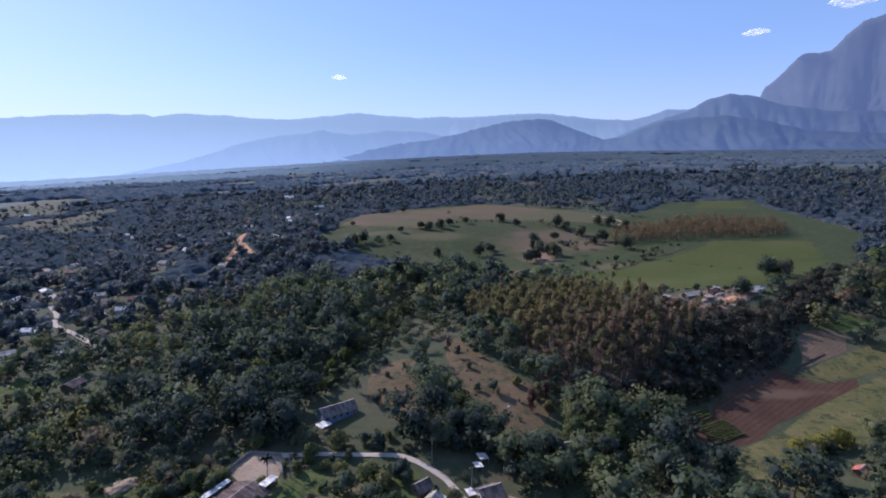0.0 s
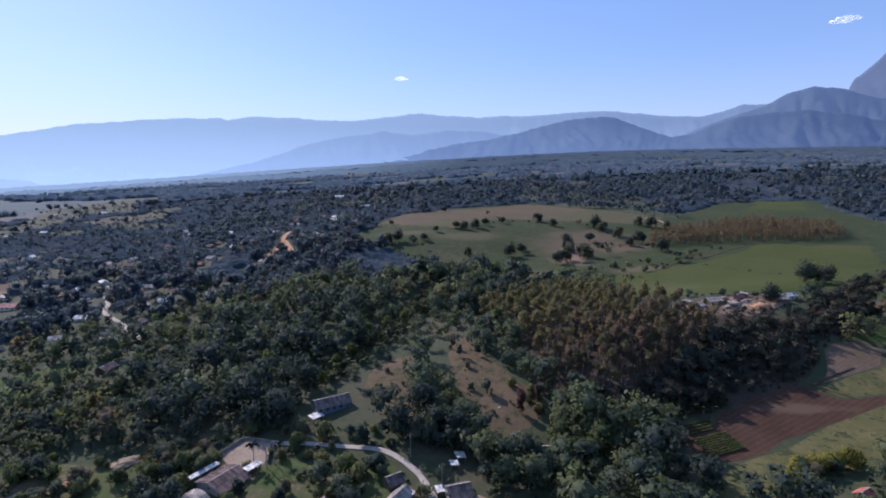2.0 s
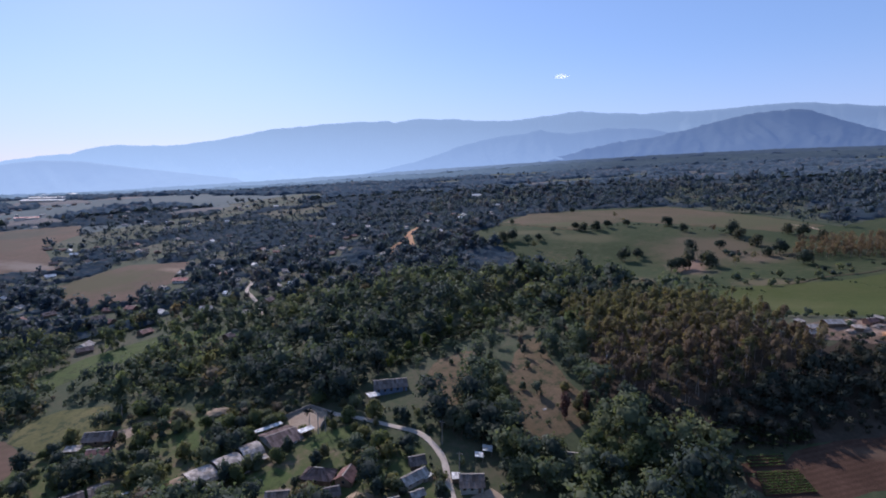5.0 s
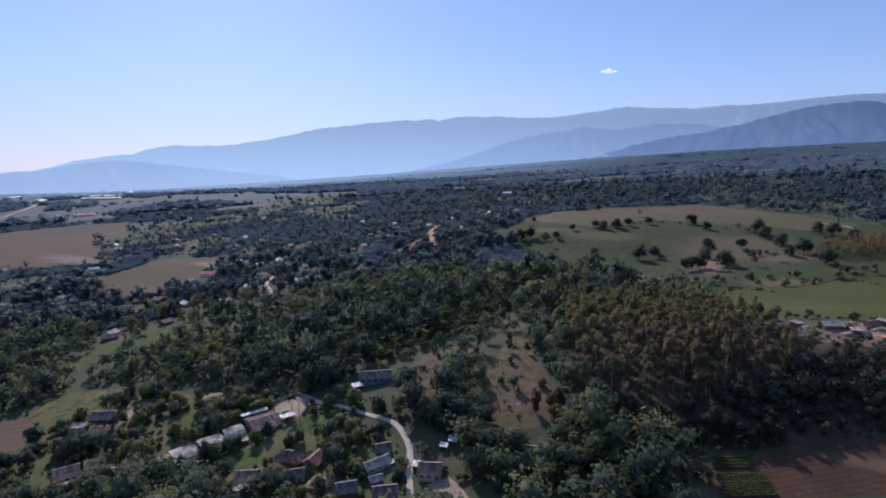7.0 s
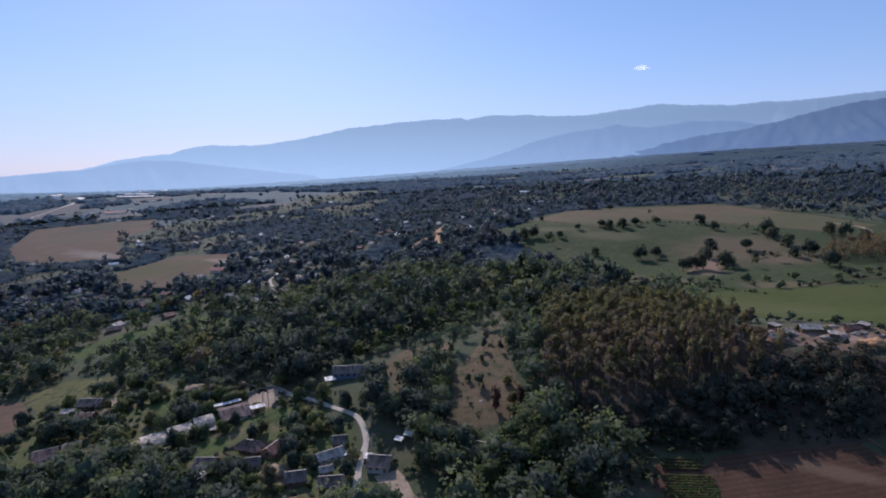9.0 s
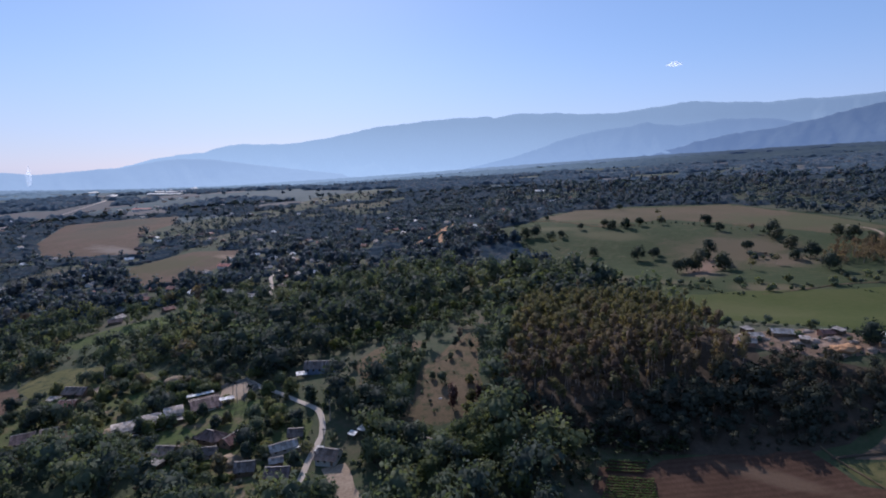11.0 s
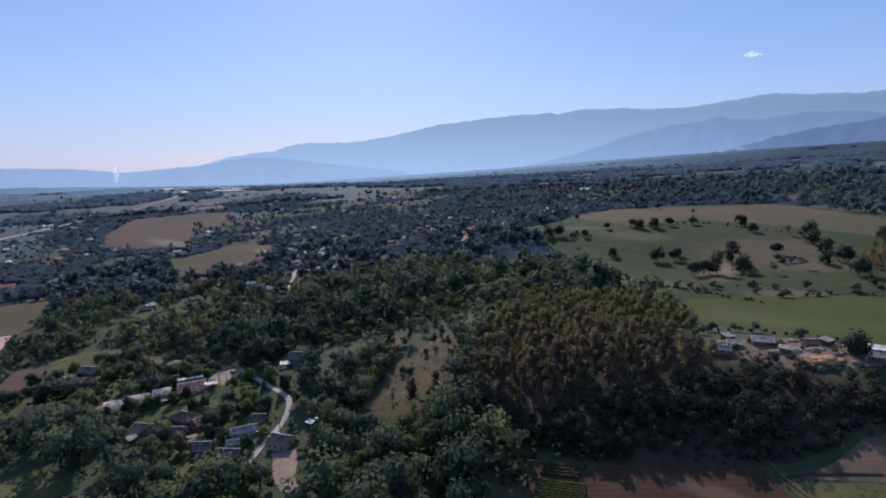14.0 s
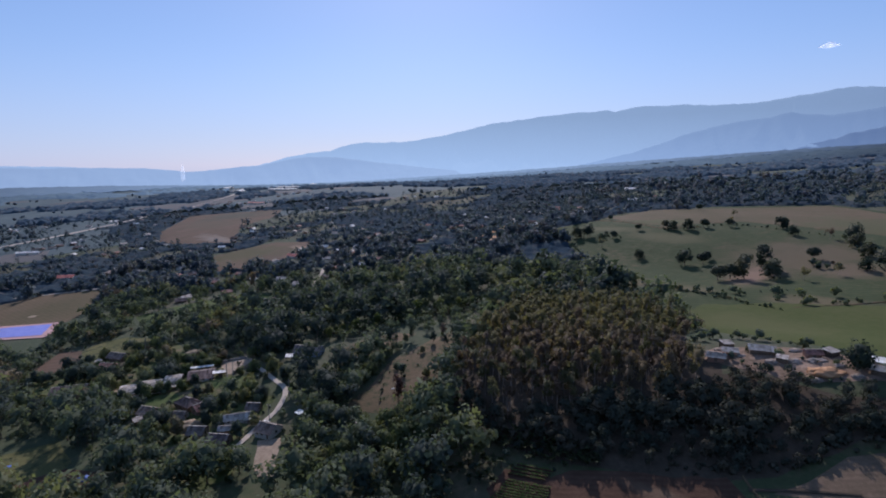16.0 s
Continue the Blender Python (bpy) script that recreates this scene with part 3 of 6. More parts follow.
field("teak_floor", [(38, 184), (32, 205), (25, 227), (12, 250), (8, 268), (26, 284), (46, 291), (72, 284), (92, 262), (104, 240), (124, 238), (146, 236), (160, 246), (190, 268), (176, 230), (153, 224), (140, 203), (124, 192), (104, 185), (90, 179), (66, 173)], M_LITTER, "brown leaf litter under the teak and on the bank", 0.2, 2.0, 8.0, clear=False)

# the patchwork of the plain and of the far slope
pr = random.Random(3)
far_mats = [(M_PLAIN1, "far dry tan field"), (M_PLAIN2, "far haze-greyed green field among woods"), (M_PLAIN1, "far bare brown field"), (M_PLAIN2, "far haze-dulled green field")]
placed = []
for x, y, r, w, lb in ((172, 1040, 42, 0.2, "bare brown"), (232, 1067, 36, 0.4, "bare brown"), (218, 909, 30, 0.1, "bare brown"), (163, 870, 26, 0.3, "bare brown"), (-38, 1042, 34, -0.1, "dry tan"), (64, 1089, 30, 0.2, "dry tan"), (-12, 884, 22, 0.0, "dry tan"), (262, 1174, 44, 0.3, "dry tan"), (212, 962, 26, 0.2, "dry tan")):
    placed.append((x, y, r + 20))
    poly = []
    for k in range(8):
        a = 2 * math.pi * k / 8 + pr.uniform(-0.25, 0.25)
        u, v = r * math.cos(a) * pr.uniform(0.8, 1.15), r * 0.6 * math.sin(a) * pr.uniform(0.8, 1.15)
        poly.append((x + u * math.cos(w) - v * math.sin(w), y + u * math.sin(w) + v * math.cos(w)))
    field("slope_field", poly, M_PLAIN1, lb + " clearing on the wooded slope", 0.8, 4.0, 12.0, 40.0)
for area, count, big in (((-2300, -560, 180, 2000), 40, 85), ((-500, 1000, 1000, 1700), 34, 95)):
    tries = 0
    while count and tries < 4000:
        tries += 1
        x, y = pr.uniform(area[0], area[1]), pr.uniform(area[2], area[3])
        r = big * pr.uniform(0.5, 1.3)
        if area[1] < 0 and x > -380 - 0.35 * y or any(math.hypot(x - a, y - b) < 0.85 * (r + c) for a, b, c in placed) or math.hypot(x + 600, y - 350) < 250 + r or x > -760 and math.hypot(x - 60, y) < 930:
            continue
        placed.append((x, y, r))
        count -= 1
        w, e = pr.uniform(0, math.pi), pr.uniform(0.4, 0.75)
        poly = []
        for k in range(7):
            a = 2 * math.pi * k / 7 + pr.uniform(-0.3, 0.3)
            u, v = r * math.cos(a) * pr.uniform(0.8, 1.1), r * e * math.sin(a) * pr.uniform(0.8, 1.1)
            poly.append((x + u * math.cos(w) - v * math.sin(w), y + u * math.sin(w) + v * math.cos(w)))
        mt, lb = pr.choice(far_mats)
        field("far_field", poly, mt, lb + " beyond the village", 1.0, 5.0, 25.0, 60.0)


# ---- mountains ----
def ridge(name, label, profile, foot, crest, mat, seed, rough=0.10, drop=0.55, ripple=0.15):
    """A range of hills: its crest follows (azimuth, elevation) as seen from over the village, spurs run down to its foot."""
    azs = np.arange(profile[0][0], profile[-1][0] + 0.01, 0.22)
    els = np.interp(azs, [p[0] for p in profile], [p[1] for p in profile])
    rows, steps = [], 34
    for az, el in zip(azs, els):
        el += ripple * noise.fractal((az * 0.55, seed, 0.0), 0.8, 2.1, 5) + 0.35 * ripple * noise.fractal((az * 3.1, seed + 8, 0.0), 0.7, 2.1, 4)
        top = 90 + crest * math.tan(radians(el))
        s, c = math.sin(radians(az)), math.cos(radians(az))
        line = []
        for k in range(steps + 4):
            f = k / steps
            r = foot + (crest - foot) * f
            low = ground_z(r * s, r * c) - 25
            if f <= 1:
                lean = az + 1.6 * f + 1.4 * noise.noise((az * 0.2, f * 1.5, seed))
                spur = 1 - abs(2 * noise.noise((lean * 0.3, seed + 3.1, f * 0.7))) - 0.45 * abs(2 * noise.noise((lean * 0.95, seed + 5.7, f * 1.3))) - 0.2 * abs(2 * noise.noise((lean * 2.6, seed + 9.2, f * 3.0)))
                shape = f ** 1.3
                z = low + (top - low) * shape * (1 - rough * 3 * (1 - spur) * math.sin(math.pi * min(1, 0.06 + f * 0.95)) ** 0.8 * (1 - 0.3 * f))
            else:
                z = top - (f - 1) * (crest - foot) * drop
            line.append((r * s, r * c, z))
        rows.append(line)
    n = steps + 4
    v = np.array([p for row in rows for p in row])
    a, b = np.meshgrid(np.arange(n - 1), np.arange(len(rows) - 1))
    q = (b * n + a).ravel()
    t = np.concatenate([np.stack([q, q + n, q + n + 1], 1), np.stack([q, q + n + 1, q + 1], 1)])
    ob = new(name, mesh_from(name, v, t, [mat], smooth=True))
    return tagged(ob, label, "mountain", kind="structure")


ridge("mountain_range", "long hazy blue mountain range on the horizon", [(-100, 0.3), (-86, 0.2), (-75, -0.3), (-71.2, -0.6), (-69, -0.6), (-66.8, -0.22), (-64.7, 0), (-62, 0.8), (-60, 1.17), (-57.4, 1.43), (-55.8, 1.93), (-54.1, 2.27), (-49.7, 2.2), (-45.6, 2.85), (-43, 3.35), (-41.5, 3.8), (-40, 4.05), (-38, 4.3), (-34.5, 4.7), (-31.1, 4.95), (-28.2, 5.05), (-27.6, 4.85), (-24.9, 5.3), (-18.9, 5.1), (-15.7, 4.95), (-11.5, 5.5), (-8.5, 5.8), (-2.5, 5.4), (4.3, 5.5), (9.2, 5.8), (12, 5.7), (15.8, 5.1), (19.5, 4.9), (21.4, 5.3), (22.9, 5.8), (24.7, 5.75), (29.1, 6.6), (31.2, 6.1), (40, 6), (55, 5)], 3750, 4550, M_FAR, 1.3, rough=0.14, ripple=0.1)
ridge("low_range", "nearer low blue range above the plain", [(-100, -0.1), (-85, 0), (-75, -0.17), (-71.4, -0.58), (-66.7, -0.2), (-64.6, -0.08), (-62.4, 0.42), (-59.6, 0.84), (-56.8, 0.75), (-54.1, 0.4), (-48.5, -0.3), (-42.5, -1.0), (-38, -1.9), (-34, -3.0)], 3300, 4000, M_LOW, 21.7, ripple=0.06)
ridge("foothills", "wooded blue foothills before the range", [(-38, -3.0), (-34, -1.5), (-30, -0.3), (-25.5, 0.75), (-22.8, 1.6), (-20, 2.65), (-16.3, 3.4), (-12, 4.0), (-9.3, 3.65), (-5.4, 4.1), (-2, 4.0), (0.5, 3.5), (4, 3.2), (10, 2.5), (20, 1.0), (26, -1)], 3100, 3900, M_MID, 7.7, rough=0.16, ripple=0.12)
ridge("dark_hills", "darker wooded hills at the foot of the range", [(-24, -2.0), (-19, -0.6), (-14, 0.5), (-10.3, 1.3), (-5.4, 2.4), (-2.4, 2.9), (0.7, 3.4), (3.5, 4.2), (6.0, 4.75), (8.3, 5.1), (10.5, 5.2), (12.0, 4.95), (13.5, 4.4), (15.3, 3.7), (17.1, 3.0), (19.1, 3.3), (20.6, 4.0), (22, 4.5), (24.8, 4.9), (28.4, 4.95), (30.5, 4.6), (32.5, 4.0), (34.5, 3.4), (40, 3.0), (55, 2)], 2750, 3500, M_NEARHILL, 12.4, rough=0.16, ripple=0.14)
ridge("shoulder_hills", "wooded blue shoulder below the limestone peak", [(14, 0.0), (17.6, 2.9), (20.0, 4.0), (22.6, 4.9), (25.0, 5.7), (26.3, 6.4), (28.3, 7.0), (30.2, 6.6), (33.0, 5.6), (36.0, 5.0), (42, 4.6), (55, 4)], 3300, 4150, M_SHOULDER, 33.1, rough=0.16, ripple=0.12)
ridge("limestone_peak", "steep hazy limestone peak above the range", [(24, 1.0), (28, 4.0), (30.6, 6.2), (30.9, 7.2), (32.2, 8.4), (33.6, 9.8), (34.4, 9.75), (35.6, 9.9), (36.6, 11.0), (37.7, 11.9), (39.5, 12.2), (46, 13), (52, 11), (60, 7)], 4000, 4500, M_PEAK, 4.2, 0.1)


# ---- trees ----
rng = np.random.default_rng(7)


def ico(sub):
    bm = bmesh.new()
    bmesh.ops.create_icosphere(bm, subdivisions=sub, radius=1.0)
    v = np.array([x.co[:] for x in bm.verts])
    t = np.array([[x.index for x in f.verts] for f in bm.faces])
    bm.free()
    return v, t


ICO1, ICO2 = ico(1), ico(2)


def tube(points, radii, sides=5):
    """A tapered limb through points."""
    v, t = [], []
    for k, (p, r) in enumerate(zip(points, radii)):
        for a in range(sides):
            w = 2 * math.pi * a / sides
            v.append((p[0] + r * math.cos(w), p[1] + r * math.sin(w), p[2]))
        if k:
            for a in range(sides):
                b, c = (k - 1) * sides + a, (k - 1) * sides + (a + 1) % sides
                t += [(b, c, c + sides), (b, c + sides, b + sides)]
    return np.array(v, float), np.array(t)


def clump_cards(centres, normals, sizes, r, limp=0.55):
    """Small bent sprays of leaves: each four corners, two triangles, facing roughly outwards."""
    n = len(centres)
    nrm = normals + r.normal(0, limp, (n, 3))
    nrm /= np.linalg.norm(nrm, axis=1, keepdims=True)
    ref = r.normal(0, 1, (n, 3))
    a = np.cross(nrm, ref)
    a /= np.linalg.norm(a, axis=1, keepdims=True)
    b = np.cross(nrm, a)
    s = sizes[:, None]
    jit = lambda: r.uniform(0.6, 1.25, (n, 1))
    droop = -nrm * s * 0.25
    v = np.stack([centres - a * s * jit() + droop, centres - b * s * jit() * 0.8, centres + a * s * jit() + droop, centres + b * s * jit() * 0.8], 1).reshape(-1, 3)
    q = np.arange(n) * 4
    t = np.concatenate([np.stack([q, q + 1, q + 3], 1), np.stack([q + 1, q + 2, q + 3], 1)])
    face = np.cross(v[t[:, 1]] - v[t[:, 0]], v[t[:, 2]] - v[t[:, 0]])
    inward = (face * np.concatenate([nrm, nrm])).sum(1) < 0
    t[inward] = t[inward][:, ::-1]
    return v, t


def soft_normals(v, t, m):
    """The way each leaf is lit: half by its own spray, half by the round of the crown; wood as its limb turns."""
    n = np.zeros_like(v)
    face = np.cross(v[t[:, 1]] - v[t[:, 0]], v[t[:, 2]] - v[t[:, 0]])
    face /= np.linalg.norm(face, axis=1, keepdims=True) + 1e-9
    for k in range(3):
        np.add.at(n, t[:, k], face)
    n /= np.linalg.norm(n, axis=1, keepdims=True) + 1e-9
    leaf = np.zeros(len(v), bool)
    leaf[t[m == 0].ravel()] = True
    tall = v[:, 2].max()
    dome = v - np.array([0, 0, 0.35 * tall]) + np.random.default_rng(len(v)).normal(0, 0.16 * tall, v.shape)
    dome[:, 2] *= 1.1
    dome /= np.linalg.norm(dome, axis=1, keepdims=True) + 1e-9
    n[leaf] = 0.35 * n[leaf] + 0.65 * dome[leaf]
    return n / (np.linalg.norm(n, axis=1, keepdims=True) + 1e-9)


def join(parts):
    """Parts of (corners, triangles, material slot) as one."""
    vs, ts, ms, o = [], [], [], 0
    for v, t, m in parts:
        vs.append(v), ts.append(t + o), ms.append(np.full(len(t), m))
        o += len(v)
    return np.concatenate(vs), np.concatenate(ts), np.concatenate(ms)


def crown(r, wide, tall, base, lobes, cards, size, core=0.62, flat=0.95, sub=ICO1, cores=5):
    """A crown of several uneven lobes set with sprays of leaves, gaps between; width and height in metres."""
    parts, cs, ns, ss = [], [], [], []
    for k in range(lobes):
        ang, rad = r.uniform(0, 2 * math.pi), wide * 0.5 * math.sqrt(r.uniform(0.15, 1)) * 0.6
        if k == 0:
            rad = 0
        top = 1 - (rad / (wide * 0.5)) ** 2
        e = np.array([1, 1, flat]) * wide * r.uniform(0.19, 0.28) * (1.45 if k == 0 else 1)
        lo, hi = base + e[2] * 0.8, max(base + e[2] * 0.9, tall - e[2])
        f = (0.9 if k == 0 else r.uniform(0.0, 1.0) * (0.35 + 0.65 * top))
        c = np.array([rad * math.cos(ang), rad * math.sin(ang), lo + (hi - lo) * f])
        v, t = sub
        if k < cores:
            parts.append((c + v * e * core * (1 + r.normal(0, 0.14, (len(v), 1))), t, 0))
        m = cards // lobes
        d = r.normal(0, 1, (m, 3))
        d[:, 2] += 0.25
        d /= np.linalg.norm(d, axis=1, keepdims=True)
        cs.append(c + d * e * r.uniform(0.8, 1.12, (m, 1)))
        ns.append(d), ss.append(size * r.uniform(0.6, 1.4, m))
    v, t = clump_cards(np.concatenate(cs), np.concatenate(ns), np.concatenate(ss), r)
    parts.append((v, t, 0))
    return join(parts)


def trunk(r, tall, thick, limbs=3, reach=2.0):
    """A bent, tapered trunk that forks into limbs."""
    pts = [(r.normal(0, 0.12) * k, r.normal(0, 0.12) * k, tall * k / 4 - (0.6 if k == 0 else 0)) for k in range(5)]
    parts = [(*tube(pts, [thick * (1 - 0.16 * k) for k in range(5)]), 1)]
    for _ in range(limbs):
        a, z0 = r.uniform(0, 6.28), tall * r.uniform(0.5, 0.95)
        q = [(0, 0, z0), (reach * 0.5 * math.cos(a), reach * 0.5 * math.sin(a), z0 + tall * 0.2), (reach * math.cos(a), reach * math.sin(a), z0 + tall * 0.42)]
        parts.append((*tube(q, [thick * 0.5, thick * 0.35, thick * 0.15], 4), 1))
    return join(parts)


def with_trunk(c, tr):
    o = len(c[0])
    return np.concatenate([c[0], tr[0]]), np.concatenate([c[1], tr[1] + o]), np.concatenate([c[2], tr[2]])


def plumes(r, stems, tall, cards, size):
    """Bamboo: arching plumes from one clump."""
    cs, ns, parts = [], [], []
    for _ in range(stems):
        a, lean, h = r.uniform(0, 6.28), r.uniform(0.1, 0.42), tall * r.uniform(0.75, 1.1)
        f = np.sqrt(r.uniform(0.06, 1, cards // stems))
        out = h * lean * f ** 2.2
        c = np.stack([out * math.cos(a), out * math.sin(a), h * (f - 0.22 * f ** 4)], 1) + r.normal(0, 0.5, (len(f), 3))
        cs.append(c)
        d = np.stack([np.full(len(f), math.cos(a)), np.full(len(f), math.sin(a)), np.full(len(f), 0.7)], 1)
        ns.append(d)
    cs, ns = np.concatenate(cs), np.concatenate(ns)
    return join([(*clump_cards(cs, ns, size * r.uniform(0.6, 1.4, len(cs)), r, 0.7), 0)])


def fronds(r, count, length, base, droop, wide, slot=0):
    """Long leaves round a stem: palms and bananas, each a folded, curving blade."""
    parts = []
    for k in range(count):
        a, up = 2 * math.pi * k / count + r.uniform(-0.25, 0.25), r.uniform(0.35, 1.15)
        ca, sa = math.cos(a), math.sin(a)
        v, n = [], 6
        for i in range(n):
            f = i / (n - 1)
            out, z = length * (f - 0.25 * f * f * droop), base + length * (up * f - droop * f * f)
            w = wide * math.sin(math.pi * min(0.97, 0.12 + 0.86 * f))
            for s in (-1, 0, 1):
                v.append((out * ca - s * w * sa, out * sa + s * w * ca, z - abs(s) * w * 0.35))
        t = []
        for i in range(n - 1):
            for s in (0, 1):
                q = i * 3 + s
                t += [(q, q + 1, q + 4), (q, q + 4, q + 3)]
        parts.append((np.array(v), np.array(t), slot))
    return join(parts)


def scatter(name, label, category, kinds, places, mats):
    """One mesh of many plants. places: rows of x, y, kind, size, stretch, turn, tone."""
    vs, ts, ms, tn, nn, o = [], [], [], [], [], 0
    lit = [soft_normals(*k) for k in kinds]
    for x, y, k, s, st, w, tone in places:
        v, t, m = kinds[int(k)]
        g = lit[int(k)]
        nn.append(np.stack([g[:, 0] * math.cos(w) - g[:, 1] * math.sin(w), g[:, 0] * math.sin(w) + g[:, 1] * math.cos(w), g[:, 2]], 1))
        c, d = math.cos(w) * s, math.sin(w) * s
        p = np.empty_like(v)
        p[:, 0], p[:, 1], p[:, 2] = x + v[:, 0] * c - v[:, 1] * d, y + v[:, 0] * d + v[:, 1] * c, ground_z(x, y) + v[:, 2] * s * st
        vs.append(p), ts.append(t + o), ms.append(m), tn.append(np.full(len(v), tone))
        o += len(v)
    me = mesh_from(name, np.concatenate(vs), np.concatenate(ts), mats, np.concatenate(ms), np.concatenate(tn), True, np.concatenate(nn))
    return tagged(new(name, me), label, category, kind="stuff")


def inside(poly, x, y):
    x, y = np.asarray(x), np.asarray(y)
    res = np.zeros(x.shape, bool)
    px, py = poly[:, 0], poly[:, 1]
    for a in range(len(poly)):
        b = a - 1
        hit = ((py[a] > y) != (py[b] > y)) & (x < (px[b] - px[a]) * (y - py[a]) / (py[b] - py[a] + 1e-12) + px[a])
        res ^= hit
    return res


def sown(near, far, step, az0=-52, az1=102, only=None):
    """Jittered grid places between two distances from the village, within the wide view, outside the clearings."""
    g = np.arange(-far, far + step, step)
    x, y = np.meshgrid(g, g)
    x, y = x.ravel(), y.ravel()
    x, y = x + rng.uniform(-0.48, 0.48, x.size) * step, y + rng.uniform(-0.48, 0.48, x.size) * step
    d = np.hypot(x - 60, y)
    az = np.degrees(np.arctan2(-(x - 60), y))
    ok = (d > near) & (d <= far) & (az > az0) & (az < az1)
    x, y = x[ok], y[ok]
    if only is not None:
        ok = inside(only, x, y)
        return x[ok], y[ok]
    free = np.ones(x.shape, bool)
    for p in CLEAR:
        lo, hi = p.min(0), p.max(0)
        box = (x > lo[0]) & (x < hi[0]) & (y > lo[1]) & (y < hi[1]) & free
        if box.any():
            free[box] &= ~inside(p, x[box], y[box])
    return x[free], y[free]


STREAM = np.array([(-4, 318), (-13, 281), (-18, 260), (-23, 237), (-31, 213), (-38, 198), (-44, 186), (-56, 190), (-52, 201), (-44, 218), (-37, 239), (-32, 262), (-29, 268), (-27, 284), (-16, 320)], float)
CLEAR += [STREAM, np.array([(146, 206), (154, 222), (174, 230), (190, 240), (182, 244), (166, 235), (150, 224)], float)]
TEAK = np.array([(38, 186), (33, 205), (26, 227), (14, 250), (10, 266), (26, 282), (46, 289), (72, 282), (90, 260), (102, 242), (112, 230), (112, 222), (90, 200), (66, 184)], float)
PLANT = np.array([(133, 404), (204, 408), (250, 403), (275, 410), (283, 444), (233, 475), (143, 437)], float)
BANK = np.array([(58, 172), (66, 171), (89, 178.5), (97, 182.5), (113, 191), (134, 200.5), (145, 208), (150, 222), (168, 233), (208, 260), (250, 290), (225, 294), (190, 270), (160, 246), (146, 236), (122, 236), (112, 222), (90, 200), (66, 184), (52, 184)], float)
CLEAR.append(PLANT)


# ---- buildings ----
M_ZINC = solid("weathered_zinc_sheet", (0.32, 0.28, 0.24), (0.46, 0.41, 0.36), 0.85, 0.0, 0.5, stain=(0.22, 0.16, 0.12), spec=0.12)
M_FIBRE = solid("grey_fibre_cement_sheet", (0.125, 0.1, 0.088), (0.2, 0.165, 0.145), 0.9, 0.0, 0.6, stain=(0.085, 0.06, 0.048), spec=0.04)
M_BROWNROOF = solid("brown_stained_sheet", (0.12, 0.088, 0.08), (0.19, 0.145, 0.135), 0.85, 0.0, 0.6, stain=(0.07, 0.055, 0.05), spec=0.04)
M_RUSTROOF = solid("rusty_sheet", (0.22, 0.1, 0.08), (0.3, 0.16, 0.125), 0.85, 0.1, 0.7, stain=(0.12, 0.06, 0.04))
M_WHITEROOF = solid("white_sheet", (0.62, 0.6, 0.56), (0.75, 0.73, 0.69), 0.7, 0.0, 0.4, stain=(0.45, 0.42, 0.38), spec=0.2)
M_REDROOF = solid("red_roof_sheet", (0.42, 0.1, 0.07), (0.5, 0.16, 0.12), 0.6, 0.0, 0.5, stain=(0.3, 0.1, 0.08))
M_WOODWALL = solid("brown_plank_wall", (0.11, 0.075, 0.05), (0.19, 0.135, 0.09), 0.85, 0.0, 1.2)
M_RENDER = solid("pale_render", (0.5, 0.47, 0.42), (0.62, 0.6, 0.55), 0.9, 0.0, 0.8, stain=(0.35, 0.31, 0.26))
M_BLUEWALL = solid("blue_painted_wall", (0.12, 0.17, 0.27), (0.2, 0.27, 0.37), 0.8, 0.0, 0.9)
M_BRICK = solid("red_brick_wall", (0.3, 0.16, 0.11), (0.4, 0.24, 0.17), 0.9, 0.0, 2.0)
M_TIMBER = solid("timber", (0.14, 0.1, 0.07), (0.22, 0.16, 0.11), 0.85, 0.0, 2.0)
M_CONCRETE = solid("concrete", (0.22, 0.2, 0.18), (0.3, 0.28, 0.25), 0.9, 0.0, 1.0, stain=(0.24, 0.22, 0.2))
M_PANE = solid("dark_window", (0.02, 0.025, 0.03), (0.04, 0.045, 0.05), 0.15, 0.0, 1.0, spec=0.6)
M_THATCH = solid("straw_heap", (0.3, 0.22, 0.14), (0.42, 0.32, 0.21), 0.95, 0.0, 0.9, stain=(0.2, 0.14, 0.09))
M_BLUETARP = solid("blue_tarpaulin", (0.06, 0.14, 0.5), (0.12, 0.22, 0.62), 0.6, 0.0, 0.6)
M_COURT = solid("blue_court_paint", (0.15, 0.18, 0.52), (0.22, 0.24, 0.58), 0.6, 0.0, 0.2)
M_COURTRIM = solid("pink_court_surround", (0.5, 0.26, 0.24), (0.6, 0.36, 0.33), 0.8, 0.0, 0.3)

HOUSES = []          # (x, y, radius): no tree grows in them


def part(name, bm, mat, parent, label=""):
    ob = obj(name, bm, mat)
    ob.parent = parent
    if label:
        tagged(ob, label)
    return ob


def box(bm, x0, x1, y0, y1, z0, z1):
    v = [bm.verts.new(p) for p in ((x0, y0, z0), (x1, y0, z0), (x1, y1, z0), (x0, y1, z0), (x0, y0, z1), (x1, y0, z1), (x1, y1, z1), (x0, y1, z1))]
    for f in ((0, 3, 2, 1), (4, 5, 6, 7), (0, 1, 5, 4), (1, 2, 6, 5), (2, 3, 7, 6), (3, 0, 4, 7)):
        bm.faces.new([v[k] for k in f])


